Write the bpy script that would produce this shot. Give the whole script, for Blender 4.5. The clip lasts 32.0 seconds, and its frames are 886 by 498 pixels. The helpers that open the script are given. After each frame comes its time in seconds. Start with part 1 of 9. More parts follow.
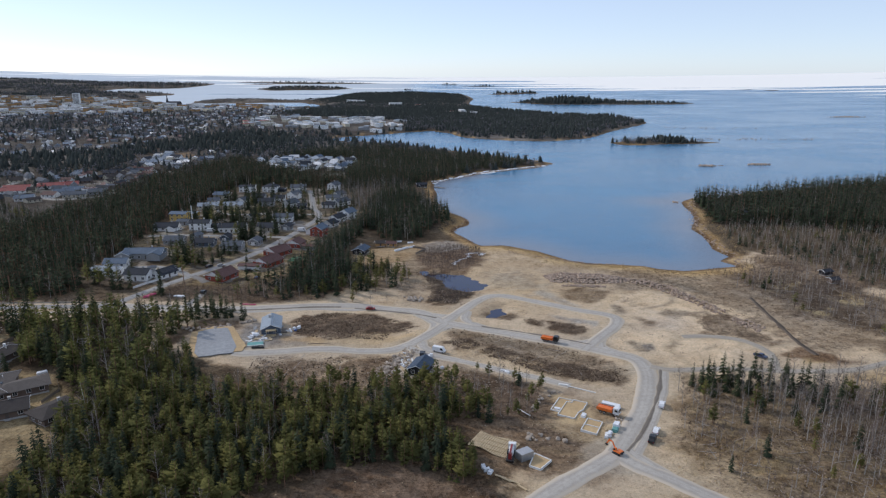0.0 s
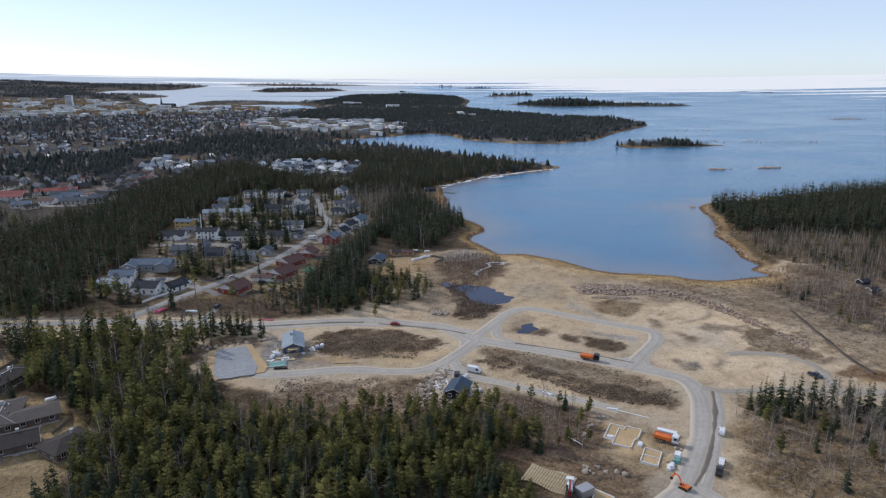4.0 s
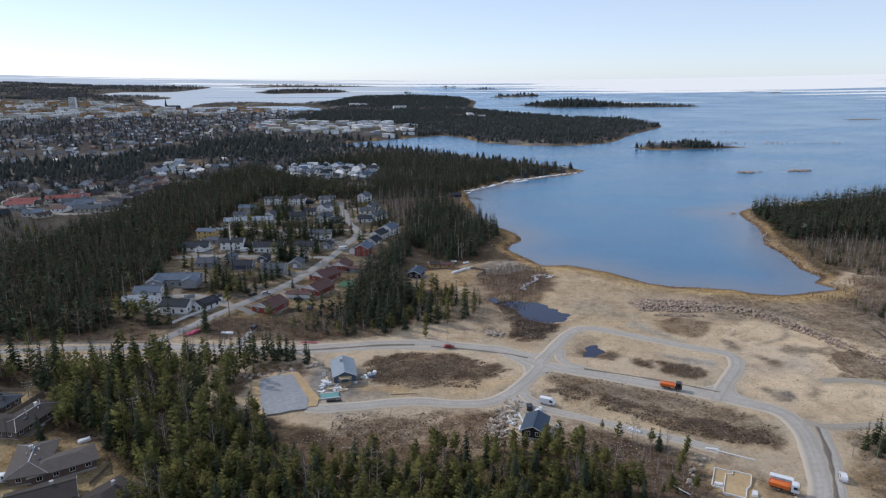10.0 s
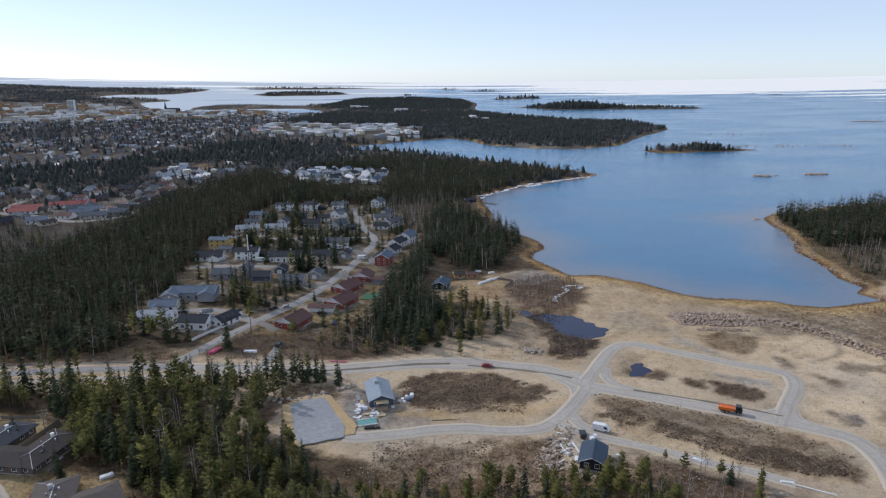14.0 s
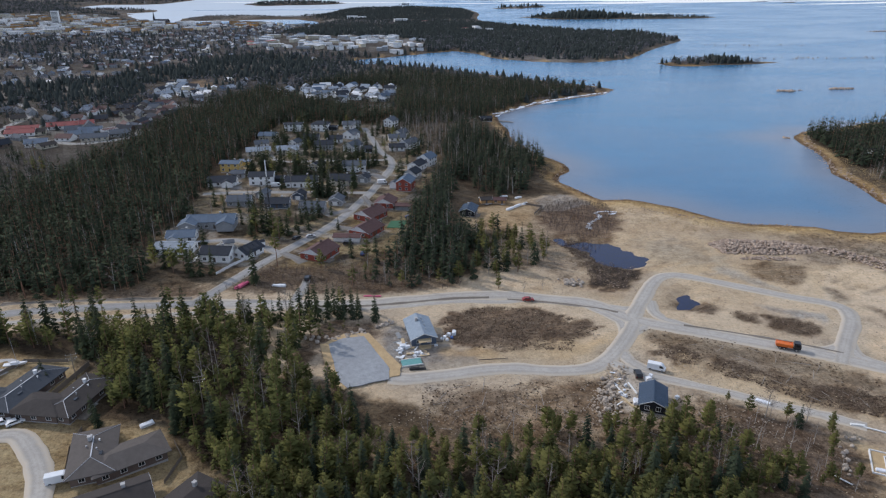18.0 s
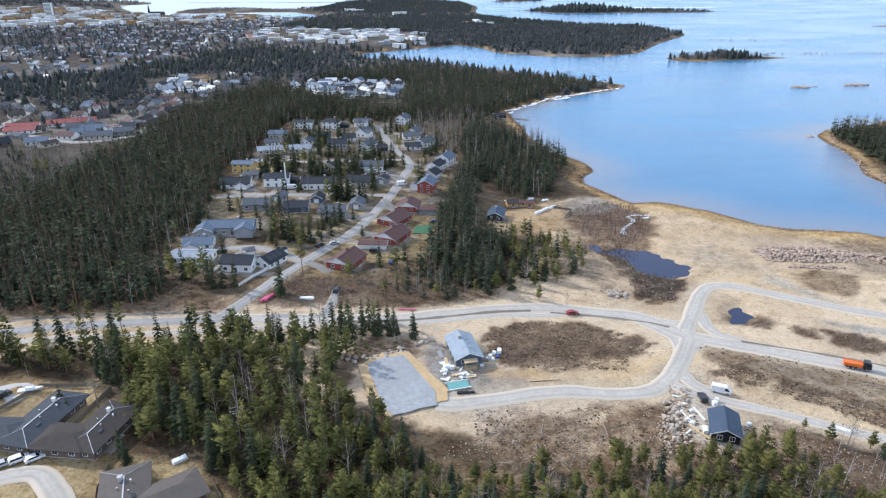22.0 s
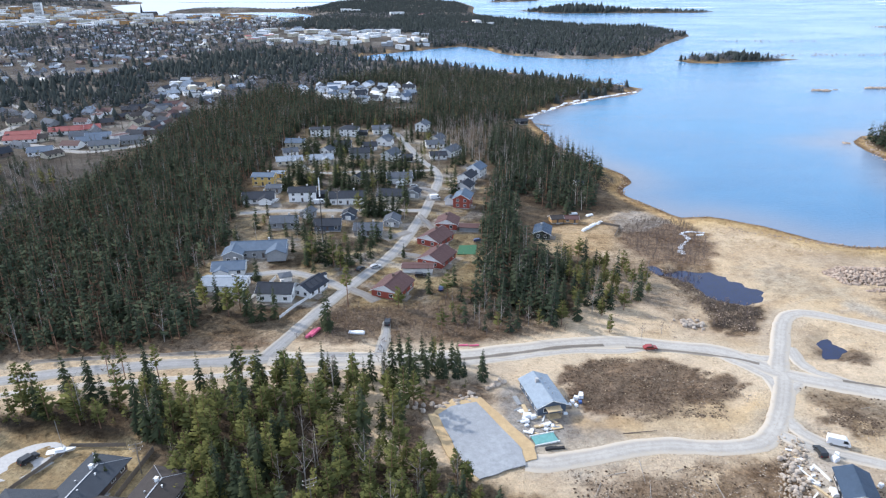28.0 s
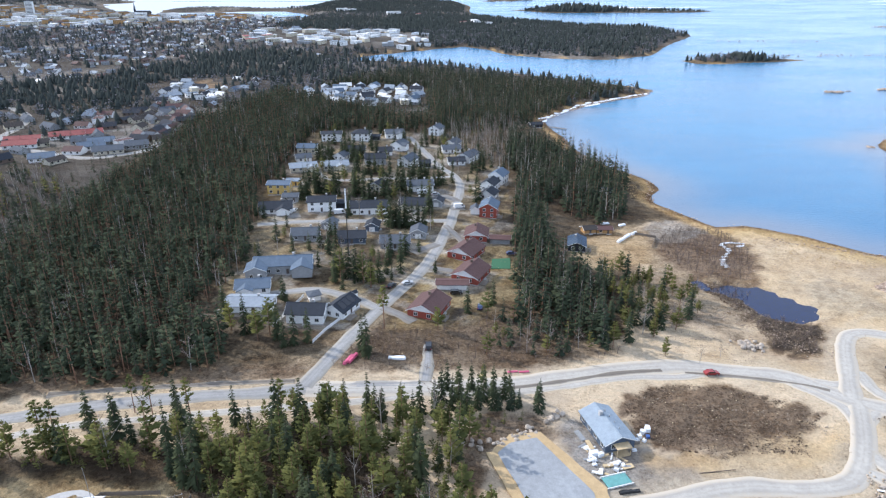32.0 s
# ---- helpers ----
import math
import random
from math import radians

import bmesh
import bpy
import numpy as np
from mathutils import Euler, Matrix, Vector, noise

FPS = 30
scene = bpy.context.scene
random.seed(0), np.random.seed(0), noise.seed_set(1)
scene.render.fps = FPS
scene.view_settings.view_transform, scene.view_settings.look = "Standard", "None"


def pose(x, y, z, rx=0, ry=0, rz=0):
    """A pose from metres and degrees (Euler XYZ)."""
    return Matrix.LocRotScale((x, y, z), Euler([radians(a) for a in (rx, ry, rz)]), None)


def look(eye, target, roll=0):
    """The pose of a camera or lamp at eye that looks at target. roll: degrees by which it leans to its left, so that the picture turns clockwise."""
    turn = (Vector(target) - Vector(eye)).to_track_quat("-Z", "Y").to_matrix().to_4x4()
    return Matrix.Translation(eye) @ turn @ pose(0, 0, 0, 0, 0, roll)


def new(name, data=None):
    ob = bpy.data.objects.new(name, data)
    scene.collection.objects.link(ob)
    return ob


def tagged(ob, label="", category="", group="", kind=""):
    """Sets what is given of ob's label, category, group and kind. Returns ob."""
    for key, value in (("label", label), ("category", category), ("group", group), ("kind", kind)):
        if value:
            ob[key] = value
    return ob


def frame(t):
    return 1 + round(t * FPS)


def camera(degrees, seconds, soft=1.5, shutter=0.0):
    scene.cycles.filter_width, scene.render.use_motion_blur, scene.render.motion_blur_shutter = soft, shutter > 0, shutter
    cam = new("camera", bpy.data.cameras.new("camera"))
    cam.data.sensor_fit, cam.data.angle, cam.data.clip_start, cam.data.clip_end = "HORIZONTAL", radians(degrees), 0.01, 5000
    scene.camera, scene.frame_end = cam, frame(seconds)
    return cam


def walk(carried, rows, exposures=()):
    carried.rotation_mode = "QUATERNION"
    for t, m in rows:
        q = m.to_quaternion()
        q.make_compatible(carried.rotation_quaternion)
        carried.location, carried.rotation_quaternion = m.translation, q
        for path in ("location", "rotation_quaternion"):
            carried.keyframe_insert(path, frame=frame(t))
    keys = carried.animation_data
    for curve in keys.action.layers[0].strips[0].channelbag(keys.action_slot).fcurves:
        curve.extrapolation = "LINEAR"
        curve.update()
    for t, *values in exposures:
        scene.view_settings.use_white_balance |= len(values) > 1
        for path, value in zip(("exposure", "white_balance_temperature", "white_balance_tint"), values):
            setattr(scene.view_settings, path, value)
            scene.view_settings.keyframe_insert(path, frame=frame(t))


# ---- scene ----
cam = camera(67.3, 32.0, soft=1.25)
METRES, EYE, TILT, LEAN, TURN = 186.8, 115.0, 0.0, 1.35, 0.0
ROWS = [
    (0.0, 0.0, 0.0, 0.0, 0.38, -15.02, -1.4),
    (0.5, -0.0113, 0.0119, 0.0002, 0.31, -15.04, -1.4),
    (1.0, -0.0223, 0.0235, 0.0005, 0.19, -15.02, -1.41),
    (1.5, -0.0335, 0.0352, 0.0003, 0.11, -14.99, -1.42),
    (2.0, -0.0446, 0.0469, 0.0001, 0.06, -14.96, -1.43),
    (2.5, -0.0559, 0.0586, -0.0003, 0.02, -14.95, -1.43),
    (3.0, -0.0668, 0.0703, -0.0007, -0.04, -14.93, -1.43),
    (3.5, -0.0779, 0.0817, -0.0011, -0.14, -14.89, -1.43),
    (5.5, -0.1217, 0.1289, -0.0029, -0.55, -14.83, -1.34),
    (6.0, -0.1327, 0.1402, -0.0032, -0.55, -14.83, -1.3),
    (6.5, -0.1434, 0.1516, -0.0034, -0.56, -14.81, -1.28),
    (7.0, -0.1542, 0.1627, -0.0035, -0.64, -14.79, -1.28),
    (7.5, -0.1651, 0.1742, -0.0038, -0.69, -14.78, -1.28),
    (8.0, -0.1762, 0.1857, -0.0041, -0.68, -14.78, -1.27),
    (8.5, -0.1871, 0.1965, -0.0041, -0.61, -14.78, -1.27),
    (9.0, -0.198, 0.2079, -0.0044, -0.5, -14.78, -1.29),
    (9.5, -0.2088, 0.2194, -0.0046, -0.41, -14.8, -1.28),
    (10.0, -0.2198, 0.2302, -0.0046, -0.29, -14.79, -1.28),
    (10.5, -0.2299, 0.2418, -0.0049, -0.28, -14.78, -1.26),
    (11.0, -0.2407, 0.2531, -0.0052, -0.35, -14.76, -1.25),
    (11.5, -0.2518, 0.2643, -0.0053, -0.39, -14.73, -1.24),
    (12.0, -0.2626, 0.2756, -0.0053, -0.42, -14.68, -1.25),
    (12.5, -0.2733, 0.2868, -0.0054, -0.39, -14.66, -1.26),
    (13.0, -0.2838, 0.2981, -0.0054, -0.44, -14.63, -1.25),
    (13.5, -0.2945, 0.3095, -0.0055, -0.5, -14.61, -1.25),
    (14.0, -0.3052, 0.3206, -0.0056, -0.56, -14.62, -1.23),
    (14.5, -0.3157, 0.3321, -0.0057, -0.6, -14.65, -1.2),
    (16.5, -0.357, 0.3781, -0.0056, -0.68, -14.74, -1.05),
    (17.0, -0.3677, 0.3894, -0.0061, -0.74, -14.86, -1.03),
    (17.5, -0.3786, 0.4001, -0.006, -0.84, -17.69, -1.04),
    (18.0, -0.3894, 0.411, -0.0057, -0.9, -21.81, -1.06),
    (18.5, -0.3995, 0.4223, -0.0065, -0.97, -22.48, -1.07),
    (19.0, -0.4105, 0.4331, -0.0067, -1.01, -22.48, -1.11),
    (19.5, -0.4212, 0.4443, -0.0069, -1.14, -22.44, -1.14),
    (20.0, -0.4322, 0.4556, -0.0072, -1.23, -22.41, -1.18),
    (20.5, -0.4428, 0.4668, -0.0073, -1.24, -22.39, -1.19),
    (21.0, -0.4536, 0.4781, -0.0079, -1.33, -22.35, -1.21),
    (21.5, -0.4645, 0.4891, -0.0079, -1.36, -22.34, -1.23),
    (22.0, -0.4752, 0.5004, -0.0081, -1.4, -22.33, -1.24),
    (22.5, -0.4859, 0.5117, -0.0081, -1.47, -22.32, -1.25),
    (23.0, -0.4966, 0.5229, -0.0082, -1.5, -22.31, -1.25),
    (23.5, -0.5072, 0.534, -0.0083, -1.52, -22.31, -1.26),
    (24.0, -0.518, 0.5453, -0.0083, -1.56, -22.3, -1.26),
    (24.5, -0.5286, 0.5566, -0.0085, -1.64, -22.3, -1.27),
    (25.0, -0.5386, 0.567, -0.0086, -1.78, -22.29, -1.27),
    (25.5, -0.5491, 0.5783, -0.0087, -1.91, -22.29, -1.3),
    (27.5, -0.5911, 0.6234, -0.0081, -2.14, -22.34, -1.3),
    (28.0, -0.602, 0.6348, -0.0084, -2.25, -22.34, -1.32),
    (28.5, -0.6127, 0.6461, -0.0087, -2.36, -22.34, -1.34),
    (29.0, -0.6237, 0.6573, -0.0091, -2.42, -22.35, -1.35),
    (29.5, -0.6345, 0.6686, -0.0092, -2.48, -22.36, -1.37),
    (30.0, -0.6452, 0.6798, -0.0094, -2.52, -22.37, -1.39),
    (30.5, -0.6559, 0.6911, -0.0095, -2.64, -22.38, -1.39),
    (31.0, -0.6667, 0.7024, -0.0097, -2.77, -22.38, -1.4),
    (31.5, -0.6775, 0.7137, -0.01, -2.87, -22.39, -1.41),
    (32.0, -0.6883, 0.725, -0.0103, -2.94, -22.39, -1.42),
]
EXPOSURES = [(0.0, -0.17, 6150, 13), (17.0, -0.17, 6150, 13), (18.0, -0.05, 6100, 13), (19.0, 0.33, 6030, 12), (20.0, 0.7, 5980, 11), (21.0, 0.76, 5980, 11), (23.0, 0.81, 5980, 11), (32.0, 0.91, 5980, 11)]
walk(cam, [(t, pose(0, 0, EYE, TILT, LEAN, TURN) @ pose(METRES * x, METRES * y, METRES * z, 90 + pitch, roll, yaw)) for t, x, y, z, yaw, pitch, roll in ROWS], EXPOSURES)

# ---- daylight: a low spring sun from the north-west side, thin bright haze ----
SUN_FROM = 150.0      # degrees, anticlockwise from the x axis, towards the sun
SUN_HIGH = 33.0
sky_world = bpy.data.worlds.new("sky")
scene.world = sky_world
sky_world.use_nodes = True
wn, wl = sky_world.node_tree.nodes, sky_world.node_tree.links
sky_tex = wn.new("ShaderNodeTexSky")
sky_tex.sky_type = "NISHITA"
sky_tex.sun_disc = False
sky_tex.sun_elevation = radians(SUN_HIGH)
sky_tex.sun_rotation = radians(90.0 - SUN_FROM)
sky_tex.air_density, sky_tex.dust_density, sky_tex.ozone_density = 0.62, 0.25, 1.9
veil = wn.new("ShaderNodeMix")      # thin even high haze
veil.data_type = "RGBA"
veil.inputs["Factor"].default_value = 0.42
veil.inputs["B"].default_value = (7.3, 8.0, 8.8, 1.0)
wl.new(sky_tex.outputs[0], veil.inputs["A"])
wl.new(veil.outputs["Result"], wn["Background"].inputs[0])
wn["Background"].inputs[1].default_value = 0.14
sun = new("sun", bpy.data.lights.new("sun", "SUN"))
sun.data.energy, sun.data.angle, sun.data.color = 2.7, radians(0.6), (1.0, 0.92, 0.81)
su = Vector((math.cos(radians(SUN_FROM)) * math.cos(radians(SUN_HIGH)), math.sin(radians(SUN_FROM)) * math.cos(radians(SUN_HIGH)), math.sin(radians(SUN_HIGH))))
sun.matrix_world = look(su * 500, (0, 0, 0))


# ---- materials ----
def nodes_of(name):
    m = bpy.data.materials.new(name)
    m.use_nodes = True
    return m, m.node_tree.nodes, m.node_tree.links, m.node_tree.nodes["Principled BSDF"]


def noise_node(n, l, scale, detail=4.0, rough=0.6, stretch=None, coords="Object"):
    tc = n.new("ShaderNodeTexCoord")
    tex = n.new("ShaderNodeTexNoise")
    tex.inputs["Scale"].default_value, tex.inputs["Detail"].default_value, tex.inputs["Roughness"].default_value = scale, detail, rough
    if stretch:
        mp = n.new("ShaderNodeMapping")
        mp.inputs["Scale"].default_value = stretch
        l.new(tc.outputs[coords], mp.inputs[0])
        l.new(mp.outputs[0], tex.inputs["Vector"])
    else:
        l.new(tc.outputs[coords], tex.inputs["Vector"])
    return tex


def ramp(n, l, src, a, b, lo=0.0, hi=1.0):
    mr = n.new("ShaderNodeMapRange")
    mr.inputs["From Min"].default_value, mr.inputs["From Max"].default_value = a, b
    mr.inputs["To Min"].default_value, mr.inputs["To Max"].default_value = lo, hi
    l.new(src, mr.inputs["Value"])
    return mr.outputs["Result"]


def mix(n, l, fac, a, b, blend="MIX"):
    mx = n.new("ShaderNodeMix")
    mx.data_type, mx.blend_type = "RGBA", blend
    for sock, v in ((mx.inputs["Factor"], fac), (mx.inputs["A"], a), (mx.inputs["B"], b)):
        if isinstance(v, bpy.types.NodeSocket):
            l.new(v, sock)
        elif isinstance(v, (int, float)):
            sock.default_value = v
        else:
            sock.default_value = (*v, 1.0)
    return mx.outputs["Result"]


def bump(n, l, bs, height, strength, dist):
    bp = n.new("ShaderNodeBump")
    bp.inputs["Strength"].default_value, bp.inputs["Distance"].default_value = strength, dist
    l.new(height, bp.inputs["Height"])
    l.new(bp.outputs[0], bs.inputs["Normal"])


def paint(name, color, rough=0.6, metal=0.0, var=0.25, scale=1.5, fine=14.0, spec=0.5, rand=0.0, relief=0.15):
    """A surface of one colour with patches, grain and slight relief; rand: how far single things differ."""
    m, n, l, bs = nodes_of(name)
    big, small = noise_node(n, l, scale), noise_node(n, l, fine, 6.0)
    dark = tuple(c * (1 - var) for c in color)
    light = tuple(min(1.0, c * (1 + var)) for c in color)
    col = mix(n, l, ramp(n, l, big.outputs["Fac"], 0.3, 0.7), dark, light)
    col = mix(n, l, ramp(n, l, small.outputs["Fac"], 0.3, 0.7, 0.0, 0.5), col, tuple(c * 0.8 for c in color))
    if rand:
        oi = n.new("ShaderNodeObjectInfo")
        v = ramp(n, l, oi.outputs["Random"], 0, 1, 1 - rand, 1 + rand)
        hs = n.new("ShaderNodeHueSaturation")
        l.new(v, hs.inputs["Value"])
        l.new(col, hs.inputs["Color"])
        col = hs.outputs[0]
    l.new(col, bs.inputs["Base Color"])
    bs.inputs["Roughness"].default_value, bs.inputs["Metallic"].default_value = rough, metal
    bs.inputs["Specular IOR Level"].default_value = spec
    if relief:
        bump(n, l, bs, small.outputs["Fac"], relief, 0.03)
    return m


def leafy(name, color, other, tint=True, thin=0.0):
    """Needles and twigs: colour differs from tree to tree and within the crown."""
    m, n, l, bs = nodes_of(name)
    if tint:
        at = n.new("ShaderNodeAttribute")
        at.attribute_name = "tint"
        r = at.outputs["Fac"]
    else:
        oi = n.new("ShaderNodeObjectInfo")
        r = oi.outputs["Random"]
    geo = n.new("ShaderNodeNewGeometry")
    isl = geo.outputs["Random Per Island"]
    col = mix(n, l, r, color, other)
    ns = noise_node(n, l, 1.2, 3.0)
    col = mix(n, l, ramp(n, l, ns.outputs["Fac"], 0.3, 0.7, 0.0, 0.35), col, tuple(c * 0.55 for c in color))
    col = mix(n, l, ramp(n, l, isl, 0, 1, 0.0, 0.3), col, tuple(min(1, c * 1.4) for c in other))
    l.new(col, bs.inputs["Base Color"])
    bs.inputs["Roughness"].default_value = 1.0
    bs.inputs["Specular IOR Level"].default_value = 0.04
    if thin:
        tr = n.new("ShaderNodeBsdfTranslucent")
        ms = n.new("ShaderNodeMixShader")
        ms.inputs[0].default_value = thin
        l.new(col, tr.inputs["Color"])
        l.new(bs.outputs[0], ms.inputs[1])
        l.new(tr.outputs[0], ms.inputs[2])
        l.new(ms.outputs[0], n["Material Output"].inputs["Surface"])
    return m


def ground_material():
    m, n, l, bs = nodes_of("open_ground")
    at = n.new("ShaderNodeAttribute")
    at.attribute_name = "cover"
    col = at.outputs["Color"]
    big, mid, fine = noise_node(n, l, 0.05, 7.0, 0.7), noise_node(n, l, 0.28, 8.0, 0.75), noise_node(n, l, 1.1, 7.0, 0.8)
    drag = noise_node(n, l, 0.22, 6.0, 0.7, (0.35, 2.2, 1.0))
    wide = noise_node(n, l, 0.017, 5.0, 0.6)
    bw = n.new("ShaderNodeRGBToBW")
    l.new(col, bw.inputs[0])
    uneven = ramp(n, l, bw.outputs[0], 0.2, 0.45, 1.0, 0.34)

    def rougher(fac):
        mu = n.new("ShaderNodeMath")
        mu.operation = "MULTIPLY"
        l.new(fac, mu.inputs[0])
        l.new(uneven, mu.inputs[1])
        return mu.outputs[0]

    col = mix(n, l, ramp(n, l, wide.outputs["Fac"], 0.4, 0.62, 0.0, 0.5), col, (1.1, 1.0, 0.82), "MULTIPLY")
    col = mix(n, l, ramp(n, l, wide.outputs["Fac"], 0.5, 0.36, 0.0, 0.6), col, (0.72, 0.7, 0.7), "MULTIPLY")
    col = mix(n, l, rougher(ramp(n, l, big.outputs["Fac"], 0.45, 0.6, 0.0, 0.85)), col, (0.56, 0.49, 0.43), "MULTIPLY")
    col = mix(n, l, rougher(ramp(n, l, drag.outputs["Fac"], 0.48, 0.62, 0.0, 0.5)), col, (1.45, 1.38, 1.27), "MULTIPLY")
    col = mix(n, l, rougher(ramp(n, l, mid.outputs["Fac"], 0.48, 0.62, 0.0, 0.85)), col, (0.45, 0.395, 0.34), "MULTIPLY")
    col = mix(n, l, rougher(ramp(n, l, fine.outputs["Fac"], 0.5, 0.62, 0.0, 0.8)), col, (1.7, 1.63, 1.52), "MULTIPLY")
    col = mix(n, l, rougher(ramp(n, l, fine.outputs["Fac"], 0.49, 0.38, 0.0, 0.8)), col, (0.42, 0.38, 0.34), "MULTIPLY")
    clump = noise_node(n, l, 0.55, 6.0, 0.8)
    col = mix(n, l, rougher(ramp(n, l, clump.outputs["Fac"], 0.56, 0.66, 0.0, 0.85)), col, (0.5, 0.44, 0.38), "MULTIPLY")
    # gravel, chips and tussocks
    for scale, lo, hi, amount, tone in ((1.5, 0.3, 0.12, 0.55, (1.75, 1.7, 1.62)), (0.9, 0.34, 0.15, 0.6, (0.42, 0.38, 0.36))):
        co = n.new("ShaderNodeTexCoord")
        vo = n.new("ShaderNodeTexVoronoi")
        vo.inputs["Scale"].default_value = scale
        l.new(co.outputs["Object"], vo.inputs["Vector"])
        near = ramp(n, l, vo.outputs["Distance"], lo, hi)
        gate = n.new("ShaderNodeMath")
        gate.operation = "MULTIPLY"
        l.new(near, gate.inputs[0])
        l.new(ramp(n, l, mid.outputs["Fac"], 0.44, 0.6, 0.1, amount), gate.inputs[1])
        col = mix(n, l, gate.outputs[0], col, tone, "MULTIPLY")
    l.new(col, bs.inputs["Base Color"])
    bs.inputs["Roughness"].default_value = 0.95
    bs.inputs["Specular IOR Level"].default_value = 0.15
    bump(n, l, bs, fine.outputs["Fac"], 1.0, 0.7)
    return m


def gravel_material(name, color, pale, verge=(0.33, 0.28, 0.21)):
    m, n, l, bs = nodes_of(name)
    big, mid, fine = noise_node(n, l, 0.07, 5.0, 0.6), noise_node(n, l, 0.6, 5.0, 0.7), noise_node(n, l, 5.0, 4.0, 0.8)
    col = mix(n, l, ramp(n, l, big.outputs["Fac"], 0.35, 0.65), color, pale)
    col = mix(n, l, ramp(n, l, mid.outputs["Fac"], 0.35, 0.7, 0.0, 0.65), col, tuple(c * 0.62 for c in color))
    col = mix(n, l, ramp(n, l, fine.outputs["Fac"], 0.4, 0.7, 0.0, 0.35), col, tuple(min(1, c * 1.4) for c in pale))
    # wheel tracks and a crumbling edge, by the distance from the middle line
    at = n.new("ShaderNodeAttribute")
    at.attribute_name = "tint"
    wv = n.new("ShaderNodeMath")
    wv.operation = "MULTIPLY_ADD"
    l.new(mid.outputs["Fac"], wv.inputs[0])
    wv.inputs[1].default_value = 0.9
    l.new(at.outputs["Fac"], wv.inputs[2])
    col = mix(n, l, ramp(n, l, wv.outputs[0], 0.95, 1.4, 0.0, 0.9), col, verge)
    sn = n.new("ShaderNodeMath")
    sn.operation = "SINE"
    fq = n.new("ShaderNodeMath")
    fq.operation = "MULTIPLY"
    l.new(at.outputs["Fac"], fq.inputs[0])
    fq.inputs[1].default_value = 9.0
    l.new(fq.outputs[0], sn.inputs[0])
    col = mix(n, l, ramp(n, l, sn.outputs[0], 0.1, 1.0, 0.0, 0.2), col, tuple(min(1, c * 1.2) for c in pale))
    col = mix(n, l, ramp(n, l, sn.outputs[0], -0.2, -1.0, 0.0, 0.25), col, tuple(c * 0.75 for c in color))
    l.new(col, bs.inputs["Base Color"])
    bs.inputs["Roughness"].default_value = 0.9
    bs.inputs["Specular IOR Level"].default_value = 0.2
    bump(n, l, bs, fine.outputs["Fac"], 0.35, 0.1)
    return m


